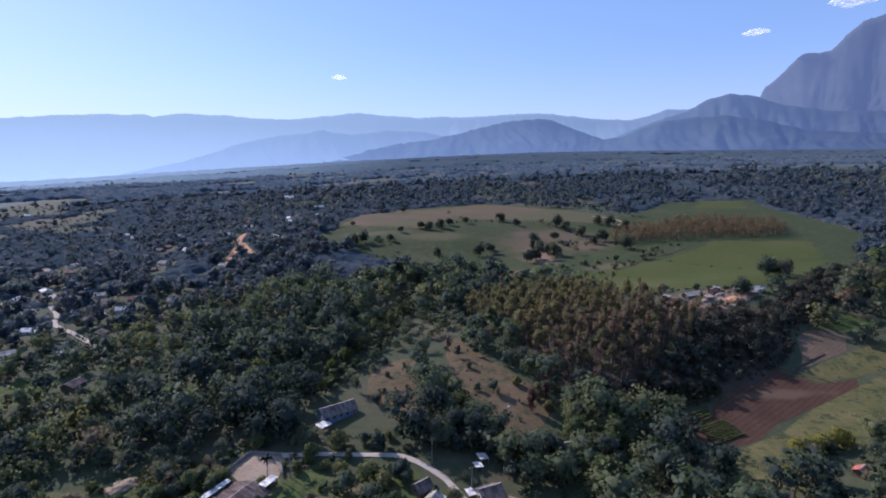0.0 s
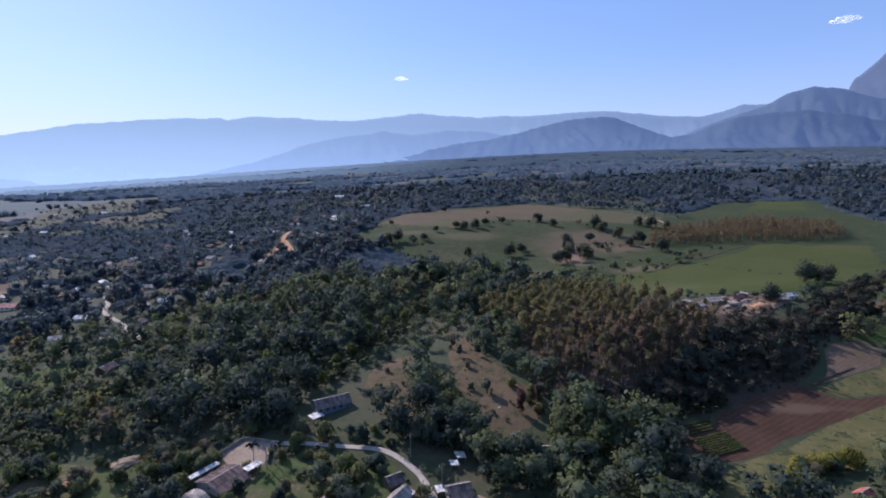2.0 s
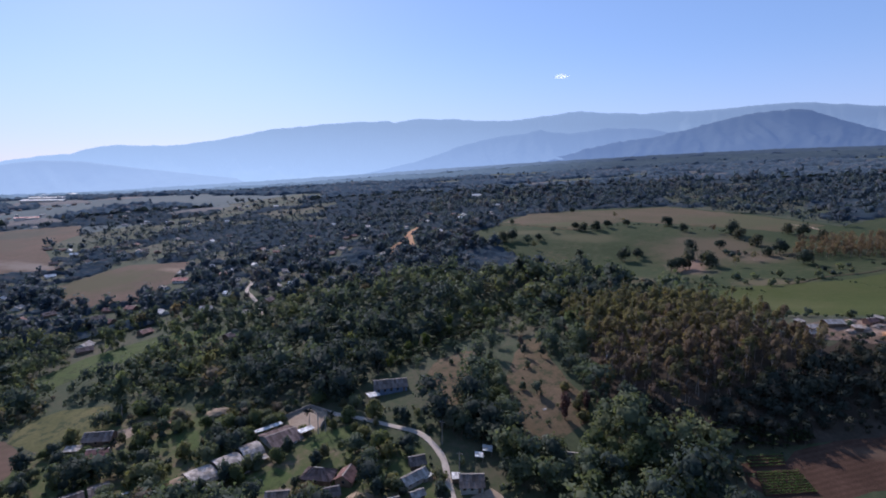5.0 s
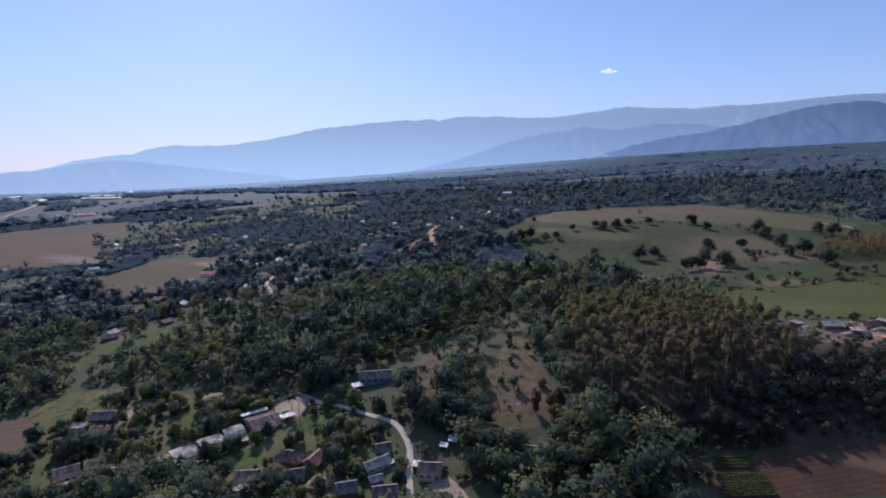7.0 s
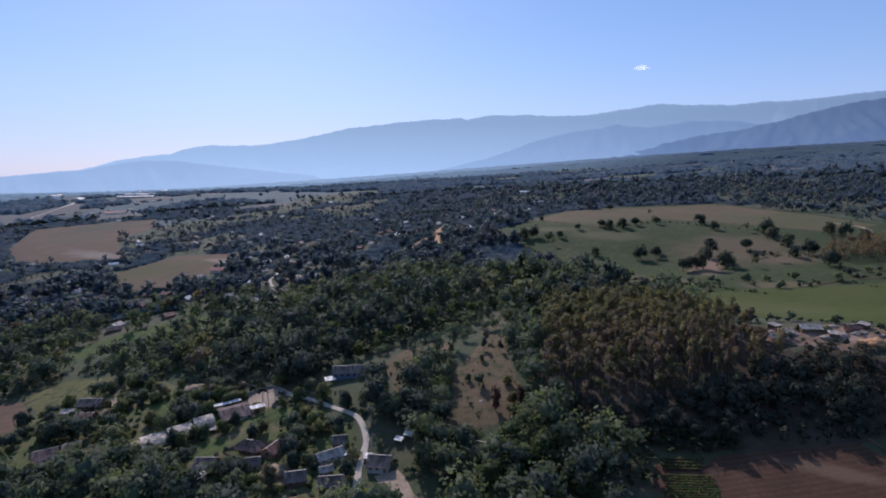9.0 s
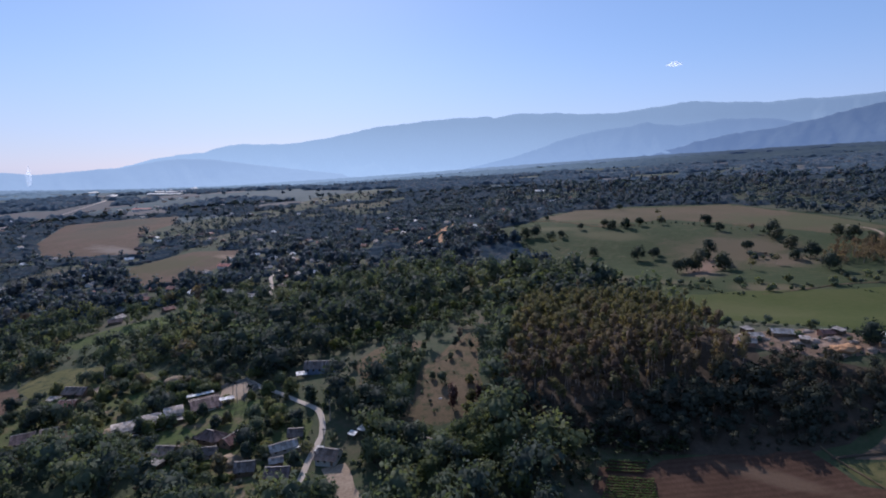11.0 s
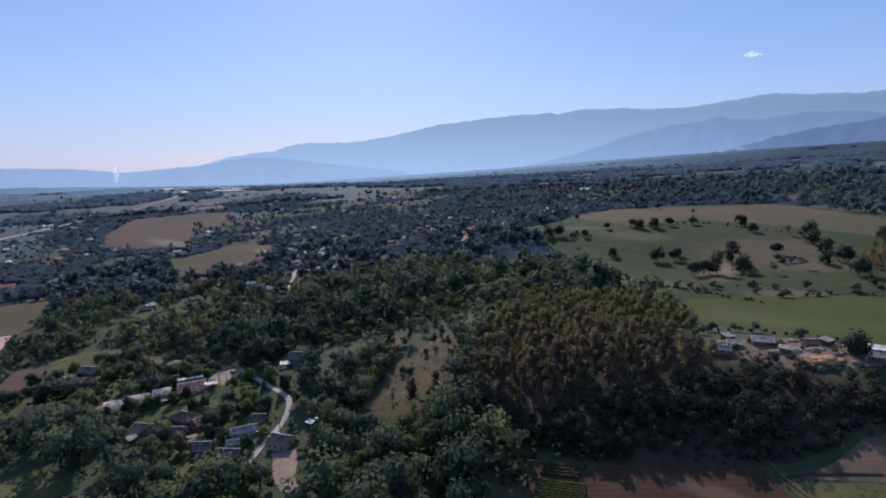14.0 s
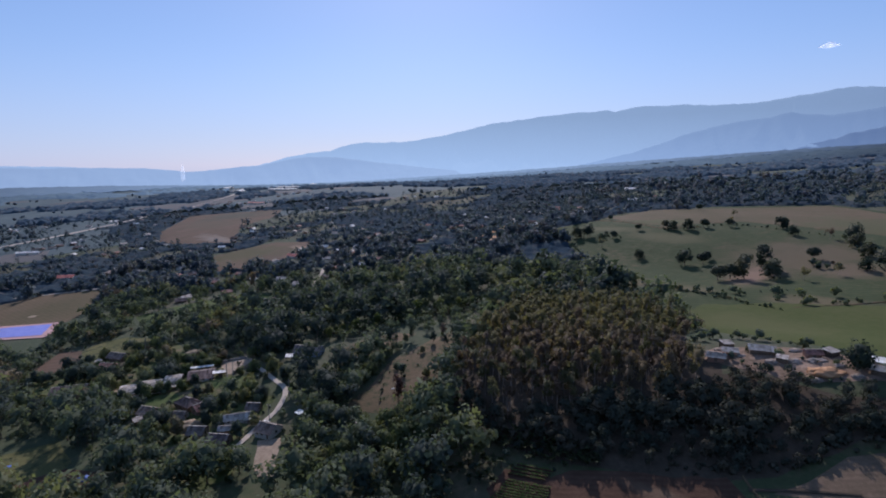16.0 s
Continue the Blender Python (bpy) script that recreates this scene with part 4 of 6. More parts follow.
def panel(bm, m, length, height, thick, holes):
    """A wall of that length, standing on m's x axis, with real openings (x0, x1, z0, z1)."""
    n0 = len(bm.verts)
    xs = sorted({0.0, length, *(h[0] for h in holes), *(h[1] for h in holes)})
    zs = sorted({0.0, height, *(h[2] for h in holes), *(h[3] for h in holes)})
    for a, b in zip(xs, xs[1:]):
        for c, d in zip(zs, zs[1:]):
            if not any(h[0] <= a and b <= h[1] and h[2] <= c and d <= h[3] for h in holes):
                box(bm, a, b, 0, thick, c, d)
    bm.verts.ensure_lookup_table()
    for v in bm.verts[n0:]:
        v.co = m @ v.co


def sheets(bm, a, b, c, d, wide, r, thick=0.04):
    """A roof slope of ribbed sheets from the eave a-b up to the ridge d-c: two courses of lapped plates, a few slipped or lifted."""
    a, b, c, d = Vector(a), Vector(b), Vector(c), Vector(d)
    n = max(2, round((b - a).length / wide))
    nrm = (b - a).cross(d - a).normalized()
    if nrm.z < 0:
        nrm = -nrm
    down = (a - d).normalized()
    for k in range(n):
        for lo_, hi_ in ((0.0, 0.52), (0.48, 1.0)):
            lift = nrm * (0.03 * (k % 2) + 0.05 * (lo_ > 0) + r.uniform(0, 0.02))
            slip = down * (r.uniform(-0.08, 0.1) if lo_ == 0 else 0.0)
            rows = []
            for f, rib in ((k / n, 0.0), ((k + 0.35) / n, 0.05), ((k + 0.7) / n, 0.0), ((k + 1.02) / n, 0.05)):
                f = min(1.0, f)
                e0, e1 = a.lerp(b, f), d.lerp(c, f)
                p, q = e0.lerp(e1, lo_) + slip, e0.lerp(e1, hi_)
                up = lift + nrm * rib
                rows.append([bm.verts.new(p + up), bm.verts.new(q + up), bm.verts.new(q + up - nrm * thick), bm.verts.new(p + up - nrm * thick)])
            for u, v in zip(rows, rows[1:]):
                for i in range(4):
                    j = (i + 1) % 4
                    bm.faces.new((u[i], v[i], v[j], u[j]))
            bm.faces.new(rows[0]), bm.faces.new(rows[-1][::-1])


def house(name, label, cx, cy, length, turn, width, eave, rise, roof, wall, style="gable", over=0.6, stilts=0.0, group="", wins=True, category="house", clear=True, sheet=0.85):
    """A village house with its long side along turn: walls with openings, windows, door, sheet roof, ridge cap, posts."""
    r = np.random.default_rng(int(abs(cx * 13 + cy * 7)) + 1)
    root = new(name)
    eave *= 0.68
    if group == "village houses" and category in ("house", "hut"):
        length, width, over = 0.87 * length, 0.87 * width, 0.45
    w, d, e = length / 2, width / 2, eave
    if style != "canopy":
        bm = bmesh.new()
        z0 = stilts - 0.5
        hh = e - z0
        wz0, wz1, dz1 = stilts + 0.9 - z0, stilts + 1.9 - z0, stilts + 2.0 - z0
        wz1, dz1 = min(wz1, hh - 0.1), min(dz1, hh - 0.1)
        nwin = max(1, int(length / 3)) if wins else 0
        slots = [length * (k + 0.5) / (nwin + 1) for k in range(nwin + 1)] if wins else [length / 2]
        front = [(s - 0.45, s + 0.45, wz0, wz1) for s in slots[:-1]] if wins else []
        door = (slots[-1] - 0.45, slots[-1] + 0.45, 0.5, dz1)
        side = [(width / 2 - 0.5, width / 2 + 0.5, wz0, wz1)] if wins and width > 3 else []
        for m, ln, holes in ((pose(-w, -d, z0), length, front + [door]), (pose(w, d, z0, 0, 0, 180), length, front), (pose(w, -d, z0, 0, 0, 90), width, side), (pose(-w, d, z0, 0, 0, 270), width, side)):
            panel(bm, m, ln, hh, 0.15, holes)
        if style in ("gable", "vault"):
            for sx in (-1, 1):
                x0, x1 = sorted((sx * w, sx * (w - 0.15)))
                tri = [bm.verts.new((x, y, z)) for x in (x0, x1) for y, z in ((-d, e), (d, e), (0, e + rise * 0.97))]
                bm.faces.new(tri[:3]), bm.faces.new(tri[5:2:-1])
                for a, b in ((0, 1), (1, 2), (2, 0)):
                    bm.faces.new((tri[a], tri[a + 3], tri[b + 3], tri[b]))
        bmesh.ops.remove_doubles(bm, verts=bm.verts[:], dist=0.002)
        bmesh.ops.recalc_face_normals(bm, faces=bm.faces[:])
        part("wall", bm, wall, root)
        for m, holes in ((pose(-w, -d, z0), front), (pose(w, d, z0, 0, 0, 180), front), (pose(w, -d, z0, 0, 0, 90), side), (pose(-w, d, z0, 0, 0, 270), side)):
            for x0, x1, a, b in holes:
                bm = bmesh.new()
                for u in ((x0, x0 + 0.07, a, b), (x1 - 0.07, x1, a, b), (x0 + 0.07, x1 - 0.07, a, a + 0.07), (x0 + 0.07, x1 - 0.07, b - 0.07, b)):
                    box(bm, u[0], u[1], -0.03, 0.1, u[2], u[3])
                bm.transform(m)
                win = part("window", bm, M_TIMBER, root)
                bm = bmesh.new()
                box(bm, x0 + 0.07, x1 - 0.07, 0.05, 0.08, a + 0.07, b - 0.07)
                bm.transform(m)
                part("pane", bm, M_PANE, win)
        bm = bmesh.new()
        box(bm, door[0] + 0.02, door[1] - 0.02, 0.04, 0.1, 0.52, door[3] - 0.02)
        bm.transform(pose(-w, -d, z0))
        part("door", bm, M_TIMBER, root)
    if style == "canopy" or stilts > 0.5:
        for sx in (-1, 1):
            for sy in (-1, 1):
                bm = bmesh.new()
                box(bm, sx * (w - 0.2) - 0.1, sx * (w - 0.2) + 0.1, sy * (d - 0.2) - 0.1, sy * (d - 0.2) + 0.1, -0.8, (e + 0.02) if style == "canopy" else stilts)
                part("post", bm, M_TIMBER, root)
    bm = bmesh.new()
    W, D = w + over, d + over
    if style == "gable":
        k = rise / d * over
        sheets(bm, (-W, -D, e - k), (W, -D, e - k), (W, 0, e + rise), (-W, 0, e + rise), sheet, r)
        sheets(bm, (W, D, e - k), (-W, D, e - k), (-W, 0, e + rise), (W, 0, e + rise), sheet, r)
    elif style == "hip":
        k, g = rise / d * over, max(0.0, w - d)
        sheets(bm, (-W, -D, e - k), (W, -D, e - k), (g, 0, e + rise), (-g, 0, e + rise), sheet, r)
        sheets(bm, (W, D, e - k), (-W, D, e - k), (-g, 0, e + rise), (g, 0, e + rise), sheet, r)
        sheets(bm, (W, -D, e - k), (W, D, e - k), (g, 0.05, e + rise), (g, -0.05, e + rise), sheet, r)
        sheets(bm, (-W, D, e - k), (-W, -D, e - k), (-g, -0.05, e + rise), (-g, 0.05, e + rise), sheet, r)
    elif style == "vault":
        arc = [(-D * math.cos(math.pi * k / 6), e - 0.25 + (rise + 0.35) * math.sin(math.pi * k / 6)) for k in range(7)]
        for (y0, z0_), (y1, z1_) in zip(arc[:3], arc[1:4]):
            sheets(bm, (-W, y0, z0_), (W, y0, z0_), (W, y1, z1_), (-W, y1, z1_), sheet, r)
        for (y0, z0_), (y1, z1_) in zip(arc[:2:-1], arc[-2:1:-1]):
            sheets(bm, (W, y0, z0_), (-W, y0, z0_), (-W, y1, z1_), (W, y1, z1_), sheet, r)
    else:
        sheets(bm, (-W, -D, e), (W, -D, e), (W, D, e + rise), (-W, D, e + rise), sheet, r)
    bmesh.ops.recalc_face_normals(bm, faces=bm.faces[:])
    roof_ob = part("roof", bm, roof, root)
    if style in ("gable", "hip"):
        g = W if style == "gable" else max(0.2, w - d)
        bm = bmesh.new()
        box(bm, -g, g, -0.22, 0.22, e + rise + 0.02, e + rise + 0.1)
        part("ridge_cap", bm, M_ZINC, roof_ob)
    root.matrix_world = pose(cx, cy, ground_z(cx, cy), 0, 0, turn)
    if clear:
        HOUSES.append((cx, cy, 0.5 * math.hypot(length, width) + 0.8))
    return tagged(root, label, category, group)


V = "village houses"
house("house", "blue-walled house under a grey gable roof with a pale ridge", -37, 172.2, 14, 37, 7.0, 3.6, 1.9, M_FIBRE, M_BLUEWALL, group=V)
house("car_port", "white sheet lean-to beside the blue house", -40, 164.5, 4, 52, 3, 2.4, 0.3, M_WHITEROOF, M_TIMBER, "canopy", 0.2, category="shelter")
house("barn", "long low barn with a dark brown sheet roof", -56, 131.5, 9.5, 66, 11, 2.4, 1.5, M_BROWNROOF, M_RENDER, group=V, category="barn")
house("white_canopy", "narrow white sheet roof along the barn", -63.2, 134, 9.5, 66, 1.6, 3.2, 0.15, M_WHITEROOF, M_TIMBER, "canopy", 0.1, category="shelter", clear=False)
house("white_canopy", "white sheet awning over the barn entrance", -49.5, 136.5, 5, 66, 2.2, 3.3, 0.2, M_WHITEROOF, M_TIMBER, "canopy", 0.1, category="shelter", clear=False)
house("shed", "open shed with a curved weathered zinc roof", -64.5, 106.3, 6.6, 68, 8.2, 2.8, 1.5, M_ZINC, M_WOODWALL, "vault", group=V, category="shed", wins=False)
house("shed", "shed with a ribbed weathered zinc roof", -60.8, 113.4, 6.6, 68, 8.8, 3.0, 1.7, M_ZINC, M_WOODWALL, "vault", group=V, category="shed", wins=False)
house("awning", "long pale sheet awning along the sheds", -56.2, 108.0, 13.5, 68, 1.8, 2.3, -0.5, M_ZINC, M_TIMBER, "canopy", 0.1, category="shelter", clear=False)
house("shed", "small shed with a pale zinc roof", -59.6, 121.4, 5.4, 64, 7.0, 2.9, 1.4, M_ZINC, M_WOODWALL, "vault", group=V, category="shed", wins=False)
house("awning", "lower zinc awning beside the small shed", -54.8, 119.2, 6.2, 64, 3.2, 2.2, -0.4, M_ZINC, M_TIMBER, "canopy", 0.15, category="shelter", clear=False)
house("house", "weathered house with a grey-brown sheet roof", -92.5, 86, 7.2, 63, 9, 3.0, 1.5, M_BROWNROOF, M_RENDER, group=V)
house("house_wing", "lower wing with a dark sheet roof", -89.5, 92.6, 5.4, 60, 7.5, 2.6, 1.0, M_FIBRE, M_WOODWALL, group=V)
house("porch", "pale zinc porch roof", -87, 82.5, 4.2, 60, 3.2, 2.3, -0.4, M_ZINC, M_TIMBER, "canopy", 0.1, category="shelter", clear=False)
house("long_awning", "thin pale edge of a long low awning", -83, 91, 13, 62, 1.0, 2.1, -0.2, M_WHITEROOF, M_TIMBER, "canopy", 0.05, category="shelter", clear=False)
house("house", "dark wooden house with a dark sheet roof", -118.5, 112.5, 10, 32, 7, 3.2, 1.7, M_FIBRE, M_WOODWALL, group=V)
house("house", "low house with a rust-red sheet roof", -109.5, 106, 7, 36, 6.5, 2.6, 1.3, M_RUSTROOF, M_WOODWALL, group=V)
house("shelter", "pale open shelter on a dirt patch", -121, 105, 5, 36, 3, 2.3, 0.4, M_ZINC, M_TIMBER, "canopy", 0.2, category="shelter")
house("house", "wooden house with a brown hipped roof", -31, 118.3, 10, 14, 6.6, 3.1, 1.8, M_BROWNROOF, M_WOODWALL, "hip", group=V)
house("house", "small house with a rusty gable roof", -22.8, 120.3, 6.4, 100, 5.6, 3.0, 1.5, M_RUSTROOF, M_WOODWALL, group=V)
house("house", "small house with a blue-grey sheet roof", -23.6, 112.6, 6, 44, 5, 2.7, 1.3, M_FIBRE, M_RENDER, group=V)
house("house", "house with a dark grey roof and pale sheets", -35.8, 106, 6.5, 30, 7.2, 3.0, 1.6, M_FIBRE, M_WOODWALL, group=V)
house("lean_to", "small lean-to with a pale zinc roof", -33.0, 101.6, 4, 0, 2.8, 2.2, 0.4, M_ZINC, M_WOODWALL, "lean", 0.2, wins=False, category="shelter")
house("house", "long narrow house with a pale grey roof", -4.4, 126.3, 9.2, 66, 4.4, 2.9, 1.2, M_ZINC, M_RENDER, group=V)
house("house", "small house with a dark grey roof", -6.8, 133.4, 5, 42, 4.8, 2.8, 1.5, M_FIBRE, M_WOODWALL, group=V)
house("house", "square house with a grey gable roof beside the lane", 11.6, 130.6, 7.2, 24, 7.4, 3.0, 1.8, M_FIBRE, M_RENDER, group=V)
house("lean_to", "white sheet lean-to against the square house", 6.6, 131.4, 2.2, 24, 2.6, 2.1, 0.3, M_WHITEROOF, M_WOODWALL, "lean", 0.1, wins=False, category="shelter", clear=False)
house("hut", "tiny hut with a pale roof", -0.6, 120.6, 4, 54, 3.2, 2.4, 0.8, M_ZINC, M_WOODWALL, group=V, category="hut")
house("house", "house with a dark brown roof behind the lane", 5.4, 116.6, 7.4, 38, 5.6, 3.0, 1.6, M_BROWNROOF, M_WOODWALL, group=V)
house("house", "house with a dark weathered roof under trees", -5.4, 113.4, 6, 44, 5.8, 3.0, 1.6, M_FIBRE, M_WOODWALL, group=V)
house("white_tent", "white awning beside the lane", 11, 146.4, 3.4, 110, 2.8, 2.4, 0.4, M_WHITEROOF, M_TIMBER, "canopy", 0.1, category="shelter")
house("white_tent", "smaller bluish white awning", 9.5, 143.0, 2.6, 110, 2.4, 2.0, 0.3, M_WHITEROOF, M_TIMBER, "canopy", 0.1, category="shelter")
house("house", "dark-roofed house among dense trees", 36, 151, 7, 10, 6, 3.0, 1.7, M_FIBRE, M_RENDER, group=V)
house("boat_shed", "small white rounded tank roof", -1.2, 129.0, 3.2, 70, 1.4, 1.6, 0.2, M_WHITEROOF, M_CONCRETE, "lean", 0.05, wins=False, category="shed", clear=False)
F = "farm sheds above the bank"
house("farm_shed", "open farm shed with a pale zinc roof", 111, 240, 4.8, 20, 3.2, 2.6, 0.9, M_ZINC, M_BRICK, group=F, category="shed", wins=False)
house("farm_shed", "low farm shed with a rusty roof", 134, 255, 4, 40, 3, 2.6, 0.8, M_RUSTROOF, M_BRICK, group=F, category="shed", wins=False)
house("farm_shed", "low zinc farm shed", 151, 252.5, 4, 15, 3, 2.4, 0.7, M_ZINC, M_WOODWALL, group=F, category="shed", wins=False)
house("farm_shed", "white-roofed farm shed beside a large tree", 157, 256, 4, 20, 3.2, 2.8, 0.9, M_WHITEROOF, M_RENDER, group=F, category="shed", wins=False)
house("farm_shed", "small shed of rough brick", 113, 246, 4, 30, 3.4, 2.4, 0.7, M_ZINC, M_BRICK, group=F, category="shed", wins=False)

house("farm_shed", "wide farm shed with a pale sheet roof", 121, 251, 7, 25, 4, 2.8, 0.9, M_ZINC, M_WOODWALL, group=F, category="shed", wins=False)
house("farm_shed", "white-roofed shelter at the end of the farm yard", 151, 257, 5, 10, 3, 2.6, 0.7, M_WHITEROOF, M_TIMBER, "canopy", 0.2, group=F, category="shed")
for hx, hy, hl, hw, ht in ((110, 252, 3.5, 3, 50), (128, 247, 3, 2.4, 10), (138, 259, 4, 3, 70), (146, 255, 2.6, 2, 30)):
    house("lean_to", "small pale sheet shelter in the farm yard", hx, hy, hl, ht, hw, 2.4, 0.5, M_ZINC, M_WOODWALL, "lean", 0.2, group=F, wins=False, category="shelter")

# the yard wall
yard = new("yard_wall")
for a, b in (((-66, 140), (-60, 152.5)), ((-60, 152.5), (-50, 150.5)), ((-50, 150.5), (-47, 141))):
    n = 5
    for k in range(n):
        x, y = a[0] + (b[0] - a[0]) * (k + 0.5) / n, a[1] + (b[1] - a[1]) * (k + 0.5) / n
        ln, ang = math.dist(a, b) / n, math.degrees(math.atan2(b[1] - a[1], b[0] - a[0]))
        bm = bmesh.new()
        box(bm, -ln / 2 + 0.1, ln / 2 - 0.1, -0.08, 0.08, -0.4, 1.1)
        bm.transform(pose(x, y, ground_z(x, y) + 0.3, 0, 0, ang))
        part("panel", bm, M_CONCRETE, yard)
        bm = bmesh.new()
        box(bm, -0.12, 0.12, -0.12, 0.12, -0.4, 1.3)
        px, py = a[0] + (b[0] - a[0]) * k / n, a[1] + (b[1] - a[1]) * k / n
        bm.transform(pose(px, py, ground_z(px, py) + 0.3, 0, 0, ang))
        part("post", bm, M_CONCRETE, yard)
tagged(yard, "grey concrete panel wall round the dirt yard", "wall")


def heap(name, label, cx, cy, rx, ry, h, mat, category):
    """A loose heap: a lumpy mound with an uneven foot."""
    bm = bmesh.new()
    bmesh.ops.create_icosphere(bm, subdivisions=4, radius=1)
    for v in bm.verts:
        k = 1 + 0.3 * noise.fractal(v.co * 2.3 + Vector((cx, cy, 0)), 0.9, 2.0, 5)
        v.co = Vector((v.co.x * rx * k, v.co.y * ry * k, max(-0.3, v.co.z * h * k)))
    ob = obj(name, bm, mat, True)
    ob.matrix_world = pose(cx, cy, ground_z(cx, cy), 0, 0, 40)
    HOUSES.append((cx, cy, max(rx, ry)))
    return tagged(ob, label, category)


house("hut", "small hut with a bright red sheet roof in the gardens", 118.6, 138.6, 4.5, 35, 3.5, 2.6, 0.9, M_REDROOF, M_WOODWALL, group=V, category="hut", wins=False)
heap("straw_heap", "pale straw heap beside the houses", -14.5, 113.5, 4.2, 3.6, 2.0, M_THATCH, "heap")
heap("straw_heap", "low heap of dry cut stalks", -71, 104, 4.0, 2.6, 1.0, M_THATCH, "heap")
heap("brush_heap", "heap of cleared dry branches", -92, 140, 4.5, 3.2, 1.3, M_THATCH, "heap")
heap("earth_heap", "reddish heap of earth in the farm yard", 140, 246, 5.0, 3.0, 1.6, M_ORANGE, "heap")
heap("earth_heap", "heap of orange earth at the village edge", -104, 128, 4.0, 3.0, 1.2, M_ORANGE, "heap")
M_RUBBLE = solid("pale_rubble", (0.34, 0.26, 0.2), (0.5, 0.42, 0.35), 0.95, 0.0, 1.5, stain=(0.2, 0.13, 0.1))
for hx, hy, a_, b_, c_ in ((112, 243, 2.4, 1.6, 0.9), (117, 246, 1.8, 1.2, 0.7), (126, 246, 2.6, 1.5, 0.9), (131, 249, 2.0, 1.6, 1.0), (129, 258, 2.2, 1.4, 0.8), (136, 252, 2.8, 1.8, 1.1), (142, 252, 2.0, 1.4, 0.8), (138, 241, 2.4, 1.6, 0.8), (147, 248, 1.8, 1.3, 0.8), (109, 248, 1.6, 1.2, 0.7)):
    heap("rubble_heap", "pale heap of rubble and cut wood in the farm yard", hx, hy, a_, b_, c_, M_RUBBLE, "heap")
heap("tarpaulin", "crumpled blue tarpaulin over a small heap", -6, 81, 1.8, 1.3, 1.1, M_BLUETARP, "tarpaulin")
heap("tarpaulin", "blue sheet on the grass plot", -35, 65, 1.3, 0.9, 0.5, M_BLUETARP, "tarpaulin")
heap("white_bag", "white sack on the orchard grass", 22.6, 174.4, 0.9, 0.6, 0.4, M_WHITEROOF, "sack")

# valley buildings, seen from afar
FAR = "houses scattered among the valley trees"
far_models = [house("valley_house", "small pale house far off among trees", 0, 0, ln, 0, wd, 3.0, 1.6, rf, wl_, group=FAR, wins=False, clear=False, sheet=2.6) for ln, wd, rf, wl_ in ((9, 7, M_ZINC, M_RENDER), (10, 7, M_FIBRE, M_RENDER), (8, 7, M_RUSTROOF, M_WOODWALL), (9, 6, M_WHITEROOF, M_RENDER), (9, 7, M_BROWNROOF, M_WOODWALL))]
spots = [(-286, 292, 2), (-279, 202, 0), (-248, 206, 1), (-229, 228, 0), (-215, 170, 4), (-194, 291, 0), (-368, 190, 1), (-185, 300, 3), (-205, 310, 1), (-175, 262, 4), (-245, 330, 0), (-262, 345, 3), (-225, 360, 1), (-300, 400, 0), (-340, 571, 3), (-315, 545, 0), (-238, 839, 3), (-150, 205, 4), (-205, 240, 0), (-190, 320, 2)]
hr = random.Random(5)
while len(spots) < 130:
    x, y = hr.uniform(-720, -140), hr.uniform(150, 820)
    if y > 900 + x or any(inside(p, np.array([x]), np.array([y]))[0] for p in CLEAR):
        continue
    spots.append((x, y, hr.randrange(5)))
while len(spots) < 215:
    x, y = hr.uniform(-1150, -520), hr.uniform(120, 720)
    if math.hypot(x + 600, y - 350) < 130 or noise.noise((x * 0.008, y * 0.008, 3.7)) < 0.05 or any(inside(p, np.array([x]), np.array([y]))[0] for p in CLEAR):
        continue
    spots.append((x, y, hr.choice((0, 3, 3, 0, 1, 4))))
for k, (x, y, kind) in enumerate(spots):
    m = pose(x, y, ground_z(x, y), 0, 0, hr.uniform(0, 180)) @ Matrix.Diagonal((0.78, 0.78, 0.78, 1))
    if k >= 5:
        ob = copy_thing(far_models[kind], Matrix())
        ob.matrix_world = m
    else:
        far_models[k].matrix_world = m
    HOUSES.append((x, y, 7.5))
    # second gap on the camera's side, so no tree hides the roof
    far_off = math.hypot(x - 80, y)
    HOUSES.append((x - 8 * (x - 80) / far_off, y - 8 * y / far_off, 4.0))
B = "white industrial halls in the valley"
hall = house("hall", "long white industrial hall across the valley", -1225, 740, 84, 37, 22, 7, 2.0, M_WHITEROOF, M_RENDER, group=B, wins=False, category="hall")
for x, y, w in ((-1330, 815, 40), (-1365, 672, 150), (-1500, 900, 150), (-1700, 760, 140), (-1620, 1050, 150)):
    copy_thing(hall, pose(x, y, ground_z(x, y), 0, 0, w))
house("hall", "wide red-roofed hall in the valley", -862, 505, 32, 42, 12, 5, 1.6, M_REDROOF, M_RENDER, wins=False, category="hall")
house("red_house", "house with a bright red sheet roof by the brown field", -284, 290, 11, 20, 7, 3, 1.6, M_REDROOF, M_RENDER, category="house")
house("red_house", "low pink-red roofed building beside the fallow field", -406, 126, 18, 60, 9, 3.2, 1.6, M_REDROOF, M_RENDER, category="house")
house("white_building", "long white building at the valley edge", -610, 118, 24, 60, 8, 4.5, 1.2, M_WHITEROOF, M_RENDER, category="hall", wins=False)
house("far_house", "white-roofed house on the far slope", -236, 832, 16, 10, 9, 4, 2, M_WHITEROOF, M_RENDER, category="house", wins=False)

